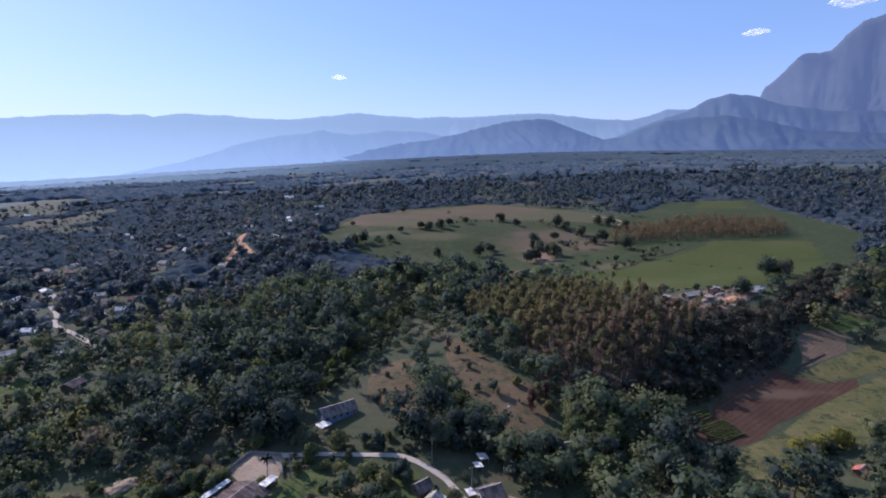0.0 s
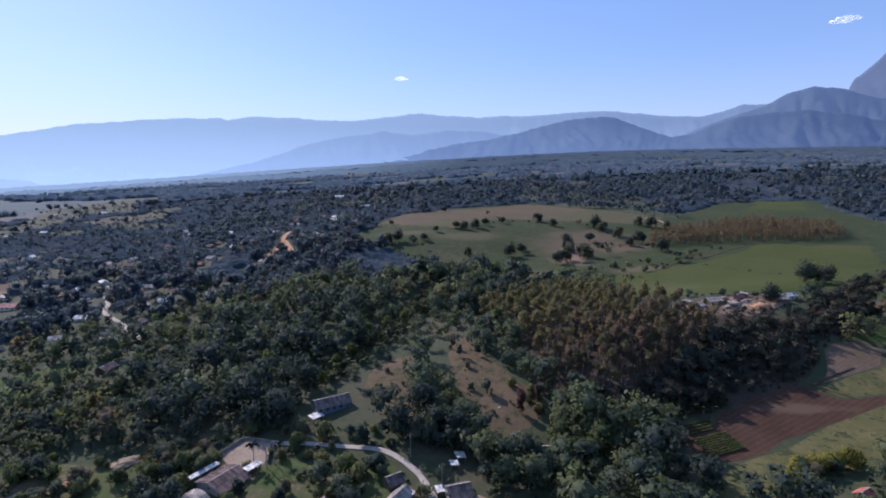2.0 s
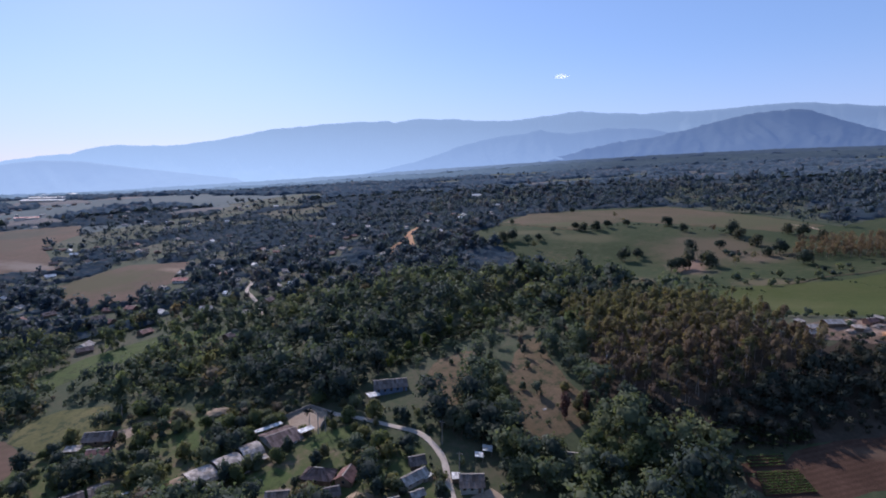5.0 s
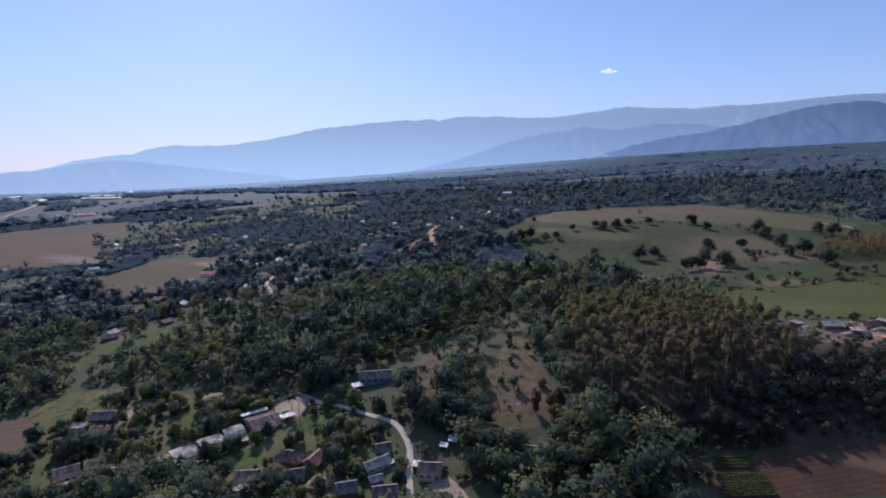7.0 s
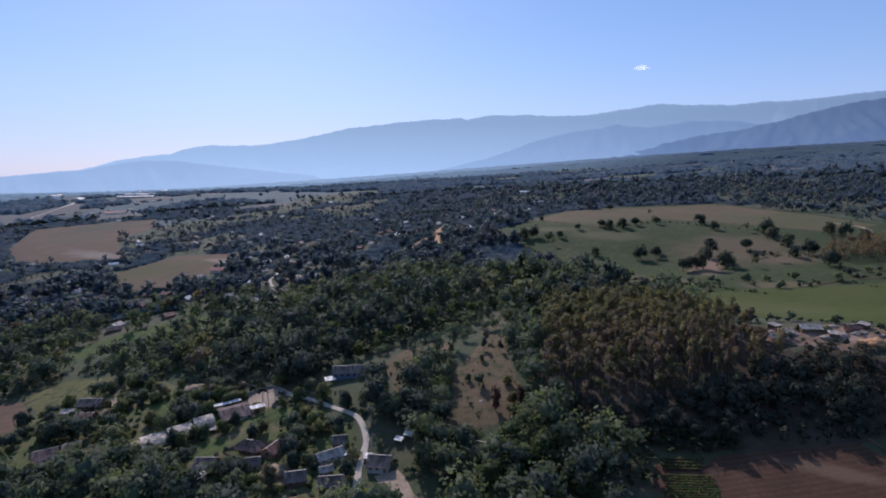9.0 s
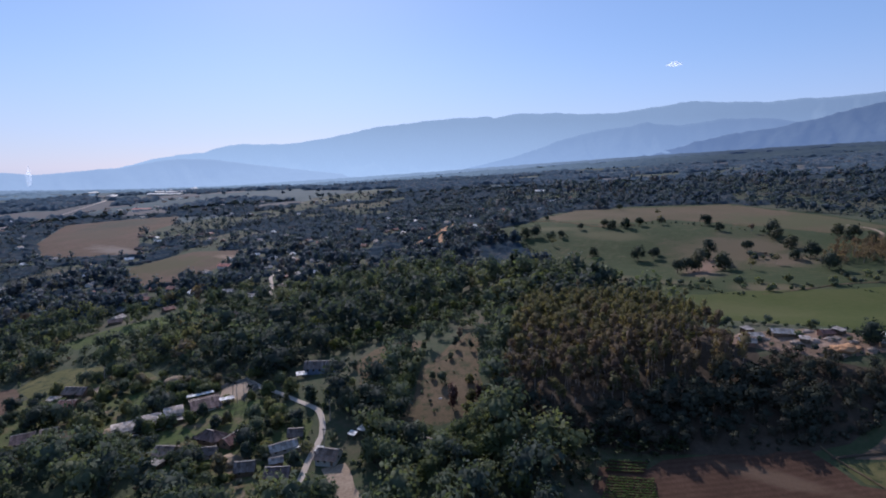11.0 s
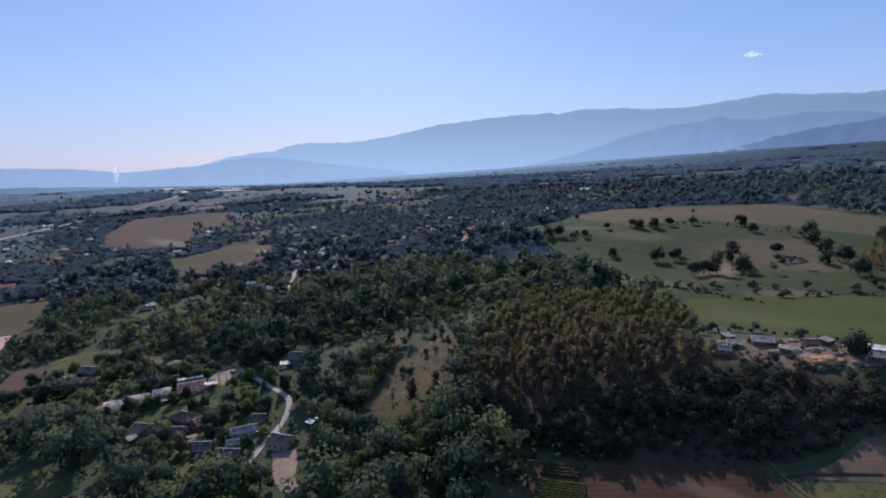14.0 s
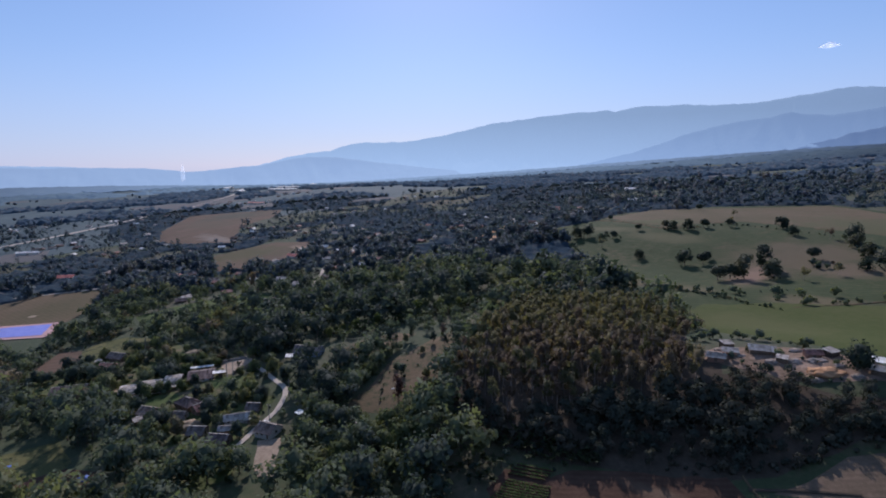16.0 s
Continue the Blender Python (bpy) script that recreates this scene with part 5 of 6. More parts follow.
HOUSES += [(3, 146, 3.0), (6, 143, 3.0), (9, 139, 3.0), (12, 135, 2.0), (-31, 161, 4.0), (-28, 156, 4.0), (-37, 160, 4.0), (-22, 160, 3.0), (-29, 167, 6.0), (-22, 163, 5.0), (-43, 163, 5.0), (-274, 285, 6.0), (-264, 280, 6.0), (-255, 276, 5.0), (21, 125, 6.0), (28, 121, 5.0), (34, 117, 5.0), (39, 113, 4.0), (-86, 120, 6.0), (-91, 125, 4.0), (-113, 120, 5.0), (-108, 139, 5.0), (-20, 114, 5.0)]          # kept free of trees so houses, lane and yard show from the camera
field("court_surround", [(-272, 72), (-241, 104), (-208, 93), (-238, 66)], M_COURTRIM, "pink surround of a sports court", 0.45, 0.0, 50.0, category="court", edge=0.4)
field("court", [(-264, 74), (-241, 99), (-217, 91), (-238, 71)], M_COURT, "blue painted sports court", 0.6, 0.0, 50.0, category="court", edge=0.6)


# ---- single trees ----
def tree_model(name, label, parts_, mats, group, category="tree"):
    """A tree of trunk and crown."""
    root = new(name)
    for nm, (v, t, m), mat in zip(("trunk", "crown"), parts_, mats):
        crown_ = nm == "crown"
        ob = new(nm, mesh_from(nm, v, t, [mat], tone=np.zeros(len(v)) if crown_ else None, smooth=crown_, normals=soft_normals(v, t, m) if crown_ else None))
        ob.parent = root
    return tagged(root, label, category, group)


G_F, G_V, G_O = "trees dotted over the pasture", "trees between the village houses", "old orchard trees"
pasture_models = [tree_model("tree", "dark green spreading tree standing alone in pasture", (trunk(rng, h * 0.5, 0.28, 4, w * 0.3), crown(rng, 1.2 * w, h, h * 0.05, lb + 2, 620, 0.45)), (M_BARK, M_FIELDTREE), G_F) for w, h, lb in ((8, 9, 8), (9, 11, 9), (6, 7, 6), (7, 12, 8))]
village_models = [tree_model("tree", "leafy green tree between village houses", (trunk(rng, h * 0.5, 0.24, 4, w * 0.3), crown(rng, w, h, h * 0.04, lb + 4, 560, 0.44)), (M_BARK, mt), G_V) for w, h, lb, mt in ((7, 7, 8, M_LEAF), (8.5, 9, 10, M_LEAF), (6, 6.5, 7, M_LIGHT), (5, 8, 7, M_LEAF), (7, 6, 8, M_LIGHT), (9, 8, 10, M_LEAF), (10, 11, 13, M_FIELDTREE))]
orchard_models = [tree_model("fruit_tree", "low round fruit tree on dry grass", (trunk(rng, h * 0.5, 0.14, 3, w * 0.25), crown(rng, w, h, h * 0.06, lb + 2, 320, 0.32)), (M_BARK, mt), G_O) for w, h, lb, mt in ((4.2, 4.4, 5, M_LEAF), (3.4, 3.8, 4, M_LEAF), (3.6, 6.5, 5, M_LEAF), (3.2, 3.2, 4, M_TEAK))]
bare_models = [tree_model("bare_tree", "thin half-bare tree in the pasture", (trunk(rng, 5, 0.16, 7, 2.2), crown(rng, 6, 8, 3, 6, 130, 0.45, 0.25)), (M_PALEBARK, M_TEAK), G_F)]
ALL_USED = set()


def plant(models, kind, x, y, size, turn):
    m = pose(x, y, ground_z(x, y), 0, 0, turn) @ Matrix.Diagonal((size, size, size, 1))
    root = models[kind]
    if root.name in ALL_USED:
        ob = copy_thing(root, Matrix())
        ob.matrix_world = m
        return ob
    ALL_USED.add(root.name)
    root.matrix_world = m
    return root


tr = random.Random(11)
for x, y, k, s in ((-85, 511, 2, 0.7), (-72, 436, 0, 1.15), (-65, 443, 1, 1.05), (-43, 444, 2, 0.9), (-3, 408, 0, 0.8), (0, 480, 0, 1.0), (-42, 605, 2, 0.9), (8, 490, 2, 1.0), (24, 498, 2, 0.9), (30, 406, 1, 1.05), (39, 412, 2, 1.0), (57, 504, 0, 1.0), (70, 483, 0, 0.8), (74, 412, 3, 1.15), (73, 383, 3, 1.2), (85, 390, 0, 1.2), (82, 400, 1, 0.8), (105, 474, 1, 1.1), (109, 460, 0, 1.0), (118, 440, 0, 1.0), (129, 419, 1, 1.0), (138, 392, 1, 1.0), (121, 413, 0, 0.8), (94, 432, 2, 1.0), (66, 382, 2, 1.2), (62, 375, 2, 1.2), (-95, 432, 0, 0.9), (-104, 440, 2, 1.0), (-88, 428, 2, 1.0), (-35, 470, 2, 0.8), (-18, 480, 2, 1.0), (-10, 476, 0, 0.9), (143, 478, 0, 1.0), (152, 470, 1, 1.0), (160, 455, 0, 1.0), (38, 420, 2, 0.8), (146, 251, 1, 0.85), (178, 284, 1, 1.1), (186, 280, 0, 1.1)):
    plant(pasture_models, k, x, y, 1.1 * s, tr.uniform(0, 360))
for x, y, s in ((92, 478, 1.0), (100, 388, 1.0), (9, 549, 0.9), (-41, 423, 0.9), (112, 402, 0.9), (20, 512, 0.8), (186, 290, 1.3), (190, 283, 1.2)):
    plant(bare_models, 0, x, y, s, tr.uniform(0, 360))
for x, y, k, s in ((-26, 181, 0, 0.5), (-22, 186, 1, 0.6), (-22, 198, 1, 0.7), (-30, 207, 0, 0.9), (-24, 210, 1, 0.8), (18, 182, 0, 1.2), (2, 219, 2, 1.0), (6, 209, 2, 1.0), (27, 187, 3, 1.2), (10, 200, 1, 0.9), (13, 210, 2, 0.9), (15, 218, 2, 0.9), (9, 224, 2, 0.8), (-16, 206, 1, 0.6), (12, 184, 1, 0.9), (24, 200, 2, 0.9), (33, 178, 3, 1.3), (36, 172, 3, 1.3), (34, 183, 3, 1.2), (-14, 188, 1, 0.5)):
    plant(orchard_models, k, x, y, s, tr.uniform(0, 360))

VILLAGE = np.array([(-130, 72), (-148, 110), (-122, 142), (-80, 142), (-66, 156), (-36, 156), (-8, 152), (6, 140), (16, 128), (30, 114), (30, 108), (8, 108), (-30, 101), (-60, 92), (-84, 76), (-100, 70)], float)
village_marks = [(-66, 122, 5, 1.1), (-52.5, 117, 3, 0.7), (-70, 119, 1, 0.9), (4, 151.5, 1, 0.7), (9, 155, 6, 1.15), (-50, 163, 6, 0.7), (-74, 122, 6, 0.8), (-85, 104, 6, 0.9), (-100, 92, 6, 0.9), (0, 153, 1, 1.0), (18, 146, 5, 1.0), (-17, 134, 2, 0.9), (-22, 138, 4, 1.0), (-28, 133, 0, 1.0), (-13, 139, 0, 0.9), (-30, 141, 4, 0.7), (-20, 128, 1, 0.8), (-25, 156, 0, 0.6), (-18, 158, 4, 0.5), (-44, 100, 5, 1.0), (-43, 104, 1, 0.8), (-72, 95, 5, 1.0), (-78, 100, 1, 1.0), (-82, 98, 2, 1.1), (-97, 98, 5, 1.2), (-104, 95, 1, 1.0), (-128, 120, 5, 0.9), (-100, 114, 2, 1.0), (-24, 178, 1, 0.5), (-15, 168, 5, 0.45), (-12, 161, 2, 0.5), (-4, 158, 1, 0.55), (6, 176, 4, 1.0), (2, 170, 5, 1.0), (12, 164, 1, 1.1), (41, 158, 2, 1.3), (44, 152, 4, 1.3), (47, 157, 2, 1.2), (-3, 153, 6, 1.0), (3, 157, 6, 1.1), (8, 151, 6, 0.8), (13, 150, 6, 0.9), (15, 157, 1, 1.0), (-9, 158, 1, 0.8), (-2, 162, 5, 0.8), (5, 163, 5, 0.9), (9, 170, 5, 0.8), (4, 181, 1, 0.9), (1.5, 188, 3, 0.8), (-3, 196, 5, 0.6), (-7, 204, 3, 0.6), (-2, 177, 1, 0.8), (-5, 169, 0, 0.6), (31, 147, 6, 1.0), (36, 144, 5, 1.0), (41, 148, 1, 1.1), (30, 154, 5, 0.8), (42, 141, 2, 1.0), (33, 139, 5, 1.1), (24, 137, 1, 1.0)]
for x, y, k, s in village_marks:
    plant(village_models, k, x, y, s, tr.uniform(0, 360))
taken = [(x, y, 3.0 * s) for x, y, k, s in village_marks] + HOUSES
made = 0
for _ in range(4000):
    if made >= 215:
        break
    x, y = tr.uniform(-148, 42), tr.uniform(66, 156)
    if not inside(VILLAGE, np.array([x]), np.array([y]))[0] or any(inside(p, np.array([x]), np.array([y]))[0] for p in CLEAR):
        continue
    s = 0.3 + 0.75 * tr.random() ** 1.4
    if any(math.hypot(x - a, y - b) < 0.8 * r + 1.5 * s for a, b, r in taken):
        continue
    plant(village_models, tr.choice((0, 1, 2, 3, 4, 5, 2, 1, 4, 3)), x, y, s, tr.uniform(0, 360))
    taken.append((x, y, 2.2 * s))
    made += 1

# palms
M_MAROON = leaves("maroon_foliage", [(0.0, (0.07, 0.036, 0.032)), (1.0, (0.11, 0.055, 0.045))], 0.25)
maroon = tree_model("tree", "tall narrow tree with dull maroon leaves in the clearing", (trunk(rng, 5, 0.16, 4, 1.0), crown(rng, 4.2, 11, 0.3, 12, 700, 0.36, 0.5, 1.5)), (M_BARK, M_MAROON), "maroon trees", "tree")
for x, y, s in ((30, 171, 0.95), (36, 178, 0.7)):
    plant([maroon], 0, x, y, s, 40 * s)
palm = tree_model("palm_tree", "slender palm with drooping fronds beside the yard", (join([(*tube([(0, 0, -0.4), (0.15, 0, 2.5), (0.3, 0.1, 5), (0.4, 0.1, 7)], [0.2, 0.17, 0.15, 0.13], 6), 1)]), fronds(rng, 16, 3.2, 7.0, 0.75, 0.32)), (M_PALEBARK, M_LEAF), "palms", "palm")
for k, (x, y, s) in enumerate(((-51, 140, 0.9), (-126, 126, 0.95), (-100, 104, 1.0), (-44, 143, 0.7))):
    plant([palm], 0, x, y, s, 70 * k)

# ---- woods ----
near_kinds = [with_trunk(crown(rng, w, h, h * 0.02, lb, cd, 0.41, 0.5, cores=4), trunk(rng, h * 0.5, 0.2, 2)) for w, h, lb, cd in ((7.5, 8, 9, 320), (9, 9.5, 11, 370), (6.5, 9, 8, 290), (8, 7, 9, 310), (10, 8.5, 12, 385))]
near_kinds.append(plumes(rng, 11, 10.5, 230, 0.55))
back_kinds = [crown(rng, w, h, h * 0.02, lb, cd, 0.6, 0.42, cores=4) for w, h, lb, cd in ((7.5, 8, 8, 128), (9, 9.5, 9, 135), (6.5, 9, 7, 112), (8, 7, 8, 120), (10, 8.5, 9, 144))]
back_kinds.append(plumes(rng, 9, 10, 110, 0.8))
teak_kinds = [with_trunk(crown(rng, w, h, h * 0.36, lb, cd, 0.4, 0.55, 1.15, cores=3), trunk(rng, h * 0.8, 0.13, 4, 1.2)) for w, h, lb, cd in ((4.8, 13, 8, 184), (4.2, 14, 7, 168), (5.4, 12, 8, 192))]
row_kinds = [with_trunk(crown(rng, w, h, h * 0.12, lb, cd, 0.5, 0.3, 1.1, cores=1), trunk(rng, h * 0.6, 0.11, 1, 1.0)) for w, h, lb, cd in ((4.8, 10, 5, 54), (4.4, 10.5, 5, 54))]
mid_kinds = [crown(rng, w, h, h * 0.02, lb, cd, 0.95, 0.5, cores=1) for w, h, lb, cd in ((9, 8, 4, 28), (12, 7, 5, 30), (7, 10, 3, 24), (11, 8, 5, 30), (6, 5, 3, 18))]
slope_kinds = [crown(rng, w, h, h * 0.02, lb, cd, 1.5, 0.75, cores=1) for w, h, lb, cd in ((10, 8, 3, 15), (13, 7, 3, 17), (8, 10, 2, 13), (6, 5, 2, 11))]
far_kinds = [crown(rng, w, h, 0.5, 2, 12, 1.9, 0.9) for w, h in ((22, 11), (24, 10), (20, 13))]


def patches(x, y):
    """Tones that run in patches of like trees, with a few strangers among them."""
    t = np.array([0.45 + 0.75 * noise.noise((a * 0.022, b * 0.022, 6.1)) for a, b in zip(x, y)]) + rng.normal(0, 0.2, len(x))
    t -= 0.5 * np.exp(-((x + 62) ** 2 + (y - 205) ** 2) / 2200)
    odd = rng.uniform(0, 1, len(x)) < 0.1
    return np.clip(np.where(odd, rng.uniform(0, 1, len(x)), t), 0.0, 0.999)


def rows_of(x, y, kinds, s0, s1, tones=None):
    n = len(x)
    return np.stack([x, y, rng.choice(kinds, n), s0 + (s1 - s0) * rng.uniform(0, 1, n) ** 1.5, rng.uniform(0.8, 1.2, n), rng.uniform(0, 6.28, n), patches(x, y) if tones is None else tones], 1)


x, y = sown(60, 360, 8.2)
teak = inside(TEAK, x, y)
open_land = np.array([noise.noise((a * 0.012, b * 0.012, 2.2)) for a, b in zip(x, y)])
dense = ((x > -110) & (y > 160) & (y < 360)) | (x > -20) & (y < 165) | (x < -20) & (y < 95)
bank = inside(BANK, x, y)
keep = ~teak & ~bank & (dense | (open_land < 0.3) & (rng.uniform(0, 1, len(x)) < 0.85))
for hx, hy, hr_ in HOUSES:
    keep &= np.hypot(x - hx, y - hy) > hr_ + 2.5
keep &= ~inside(VILLAGE, x, y)
keep &= ~inside(np.array([(60, 168), (100, 177), (140, 198), (162, 216), (156, 224), (134, 207), (110, 194), (88, 184), (60, 176)], float), x, y)
x, y = x[keep], y[keep]
tall_wood = (x > -122) & (y > 158) & (x < 40)
grove_rows = rows_of(x, y, [0, 1, 2, 3, 4, 4, 1, 5], 0.75, 1.95)
low_wood = (x < -122) | (x < -20) & (y > 95) & (y < 158)
grove_rows[:, 3] *= np.where(tall_wood, 1.05, np.where(low_wood, 0.72, 0.95))
grove_rows[:, 6] = np.clip(grove_rows[:, 6] - np.where(tall_wood & (y < 290), 0.22, 0.0), 0, 0.999)
young = inside(np.array([(-40, 185), (-40, 212), (-40, 240), (-24, 270), (-2, 262), (0, 240), (-2, 219), (-10, 206), (-25, 186)], float), x, y)
grove_rows[:, 3] *= np.where(young, 0.5, 1.0)
grove_rows[:, 6] = np.where(young, np.clip(grove_rows[:, 6] * 0.4 + 0.4, 0, 0.75), grove_rows[:, 6])
front = np.hypot(x - 60, y) < 222
scatter("grove", "dense dark green broadleaf wood with bamboo", "woods", near_kinds, grove_rows[front & (np.hypot(x - 136, y - 195) > 6)], [M_LEAF, M_BARK])
scatter("back_grove", "dark green wood filling the valley behind the village", "woods", back_kinds, grove_rows[~front], [M_LEAF, M_BARK])
xl, yl = sown(130, 400, 5.6)
keep = ((xl < -118) | (xl < -60) & (yl > 130) & (yl < 165)) & ~inside(VILLAGE, xl, yl)
thick = np.array([noise.noise((a * 0.02, b * 0.02, 8.8)) for a, b in zip(xl, yl)])
keep &= (thick < 0.3) & (rng.uniform(0, 1, len(xl)) < 0.85)
for hx, hy, hr_ in HOUSES:
    keep &= np.hypot(xl - hx, yl - hy) > hr_ + 1.5
small_kinds = [crown(rng, w, h, h * 0.02, lb, cd, 0.6, 0.45, cores=1) for w, h, lb, cd in ((5.5, 6, 5, 50), (7, 5, 6, 54), (4.5, 7, 4, 44), (6, 4.5, 5, 50))]
scatter("garden_trees", "small garden trees and tall scrub between the valley fields", "woods", small_kinds, rows_of(xl[keep], yl[keep], [0, 1, 2, 3], 0.55, 1.35), [M_LEAF])
xt, yt = sown(60, 360, 4.2, only=TEAK)
# front rows browner and darker: part leafless trees, part shade put into tone
scatter("teak_wood", "brownish half-leafless teak plantation with thin pale trunks", "woods", teak_kinds, rows_of(xt, yt, [0, 1, 2], 0.8, 1.15, np.clip(np.interp(np.hypot(xt - 150, yt - 20), (170, 195, 225, 260), (1.0, 0.85, 0.5, 0.25)) + rng.normal(0, 0.14, len(xt)), 0, 0.999)), [M_TEAK, M_PALEBARK])
xp, yp = sown(300, 560, 3.8, only=PLANT)
scatter("plantation", "block of leafless reddish plantation trees", "woods", row_kinds, rows_of(xp, yp, [0, 1], 0.8, 1.0), [M_RUST, M_PALEBARK])
x, y = sown(60, 360, 3.7, only=BANK)
thin_out = ((y - 171) * 0.92 - (x - 67) * 0.39 < 11) | (rng.uniform(0, 1, len(x)) < 0.72)
x, y = x[thin_out], y[thin_out]
bank_rows = rows_of(x, y, [0, 1, 2, 4], 0.7, 1.15, rng.uniform(0, 1, len(x)))
bank_rows[:, 3] *= np.interp((y - 171) * 0.92 - (x - 67) * 0.39, (0, 5, 10, 16, 22), (0.45, 0.6, 0.85, 1.1, 1.25))
bank_rows[:, 3] *= np.where((x > 98) & (y > 218), 0.58, np.where(x > 132, 0.7, 1.0))
scatter("bank_wood", "tall wood darkened as in shade on the bank above the plots", "woods", near_kinds, bank_rows, [M_SHADELEAF, M_BARK])


def canopy(name, label, near, far, step, gap, mats, low=3.0, more=7.5, least=0.8, bound=0.2):
    """The closed roof of far woods: a sheet of many small domes, one a tree, that dips under the ground in the clearings."""
    nr, na = int(math.log(far / near) / step), int(radians(154) / step)
    rr, aa = near * np.exp(np.arange(nr + 1) * step), radians(-52) + np.arange(na + 1) * step
    R, A = np.meshgrid(rr, aa, indexing="ij")
    X, Y = 60 - R * np.sin(A), R * np.cos(A)
    X, Y = X + rng.normal(0, 0.2, X.shape) * R * step, Y + rng.normal(0, 0.2, X.shape) * R * step
    cx, cy = np.floor(X / gap), np.floor(Y / gap)
    best, tone = np.full(X.shape, -2.0), np.zeros(X.shape)

    def rnd(u, v, k):
        q = np.sin(u * 127.1 + v * 311.7 + k * 74.7) * 43758.5453
        return q - np.floor(q)
    for du in (-1, 0, 1):
        for dv in (-1, 0, 1):
            u, v = cx + du, cy + dv
            px, py = (u + 0.15 + 0.7 * rnd(u, v, 1)) * gap, (v + 0.15 + 0.7 * rnd(u, v, 2)) * gap
            h, r = low + more * rnd(u, v, 3) ** 1.6, gap * (0.5 + 0.45 * rnd(u, v, 4))
            z = h * (1 - ((X - px) ** 2 + (Y - py) ** 2) / (r * r) * 0.8)
            hit = z > best
            best, tone = np.where(hit, z, best), np.where(hit, rnd(u, v, 5), tone)
    x, y, best, tone = X.ravel(), Y.ravel(), np.maximum(best, least).ravel(), tone.ravel()
    open_ = np.array([noise.noise((a * 0.0045, b * 0.0045, 5.2)) for a, b in zip(x, y)])
    thin = np.array([noise.noise((a * 0.02, b * 0.02, 1.2)) for a, b in zip(x, y)])
    plain = x < -480 - 0.12 * y
    bare = np.where(plain, open_ - 0.4 * thin > -0.08, open_ - 0.6 * thin > bound)
    for p in CLEAR:
        lo, hi = p.min(0), p.max(0)
        box_ = (x > lo[0]) & (x < hi[0]) & (y > lo[1]) & (y < hi[1])
        if box_.any():
            bare[box_] |= inside(p, x[box_], y[box_])
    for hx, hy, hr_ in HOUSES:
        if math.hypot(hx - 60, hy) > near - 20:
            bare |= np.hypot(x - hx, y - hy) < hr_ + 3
    if near > 2000:
        bare[:] = False
    best[bare] = -2.5
    z = np.array([ground_z(a, b) for a, b in zip(x, y)]) + best
    n = na + 1
    i, j = np.meshgrid(np.arange(na), np.arange(nr))
    q = (j * n + i).ravel()
    t = np.concatenate([np.stack([q, q + 1, q + n + 1], 1), np.stack([q, q + n + 1, q + n], 1)])
    t = t[~bare[t].all(1)]
    me = mesh_from(name, np.stack([x, y, z], 1), t, mats, tone=tone, smooth=True)
    return tagged(new(name, me), label, "woods", kind="stuff")


loose_kinds = [crown(rng, w, h, h * 0.02, lb, cd, 1.0, 0.5) for w, h, lb, cd in ((7.5, 8, 4, 56), (9, 9.5, 4, 60), (6.5, 9, 4, 50), (10, 8.5, 5, 64))]
x, y = sown(355, 490, 7.6)
o = np.array([noise.noise((a * 0.012, b * 0.012, 2.2)) for a, b in zip(x, y)])
keep = (o < 0.2) & (rng.uniform(0, 1, len(x)) < 0.9)
for hx, hy, hr_ in HOUSES:
    keep &= np.hypot(x - hx, y - hy) > hr_ + 1
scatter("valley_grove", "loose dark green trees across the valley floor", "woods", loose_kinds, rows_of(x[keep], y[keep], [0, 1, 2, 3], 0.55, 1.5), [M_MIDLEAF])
canopy("far_canopy", "far woods canopy tinted blue with haze", 1000, 1750, 0.0045, 9.0, [M_FARLEAF])
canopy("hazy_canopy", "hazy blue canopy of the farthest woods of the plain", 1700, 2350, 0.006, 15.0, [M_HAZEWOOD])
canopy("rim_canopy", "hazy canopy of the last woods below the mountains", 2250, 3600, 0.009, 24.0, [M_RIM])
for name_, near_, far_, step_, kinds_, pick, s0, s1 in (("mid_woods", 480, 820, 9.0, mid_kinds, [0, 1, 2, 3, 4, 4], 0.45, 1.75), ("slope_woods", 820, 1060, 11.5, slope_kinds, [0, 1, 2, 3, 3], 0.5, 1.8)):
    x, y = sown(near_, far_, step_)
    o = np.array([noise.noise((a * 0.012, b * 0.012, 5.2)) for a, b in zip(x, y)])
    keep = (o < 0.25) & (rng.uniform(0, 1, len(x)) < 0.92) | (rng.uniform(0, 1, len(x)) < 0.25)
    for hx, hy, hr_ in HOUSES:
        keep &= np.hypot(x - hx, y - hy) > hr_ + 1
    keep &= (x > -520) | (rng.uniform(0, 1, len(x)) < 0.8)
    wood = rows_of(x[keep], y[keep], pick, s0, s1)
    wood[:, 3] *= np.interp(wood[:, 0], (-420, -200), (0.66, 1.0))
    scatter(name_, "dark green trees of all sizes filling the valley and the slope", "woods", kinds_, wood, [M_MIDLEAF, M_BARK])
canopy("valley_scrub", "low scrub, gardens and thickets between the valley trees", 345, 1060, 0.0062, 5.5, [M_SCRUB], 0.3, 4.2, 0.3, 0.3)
x, y = sown(1050, 2000, 60.0)
plain = x < -480 - 0.12 * y
keep = ~plain | (rng.uniform(0, 1, len(x)) < 0.4)
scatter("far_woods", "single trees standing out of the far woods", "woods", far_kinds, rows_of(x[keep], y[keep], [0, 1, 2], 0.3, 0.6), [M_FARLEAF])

bush_kinds = [crown(rng, w, h, 0.1, 2, 26, 0.42, 0.75, cores=1) for w, h in ((2.6, 1.8), (3.2, 2.4), (2.0, 1.4))]
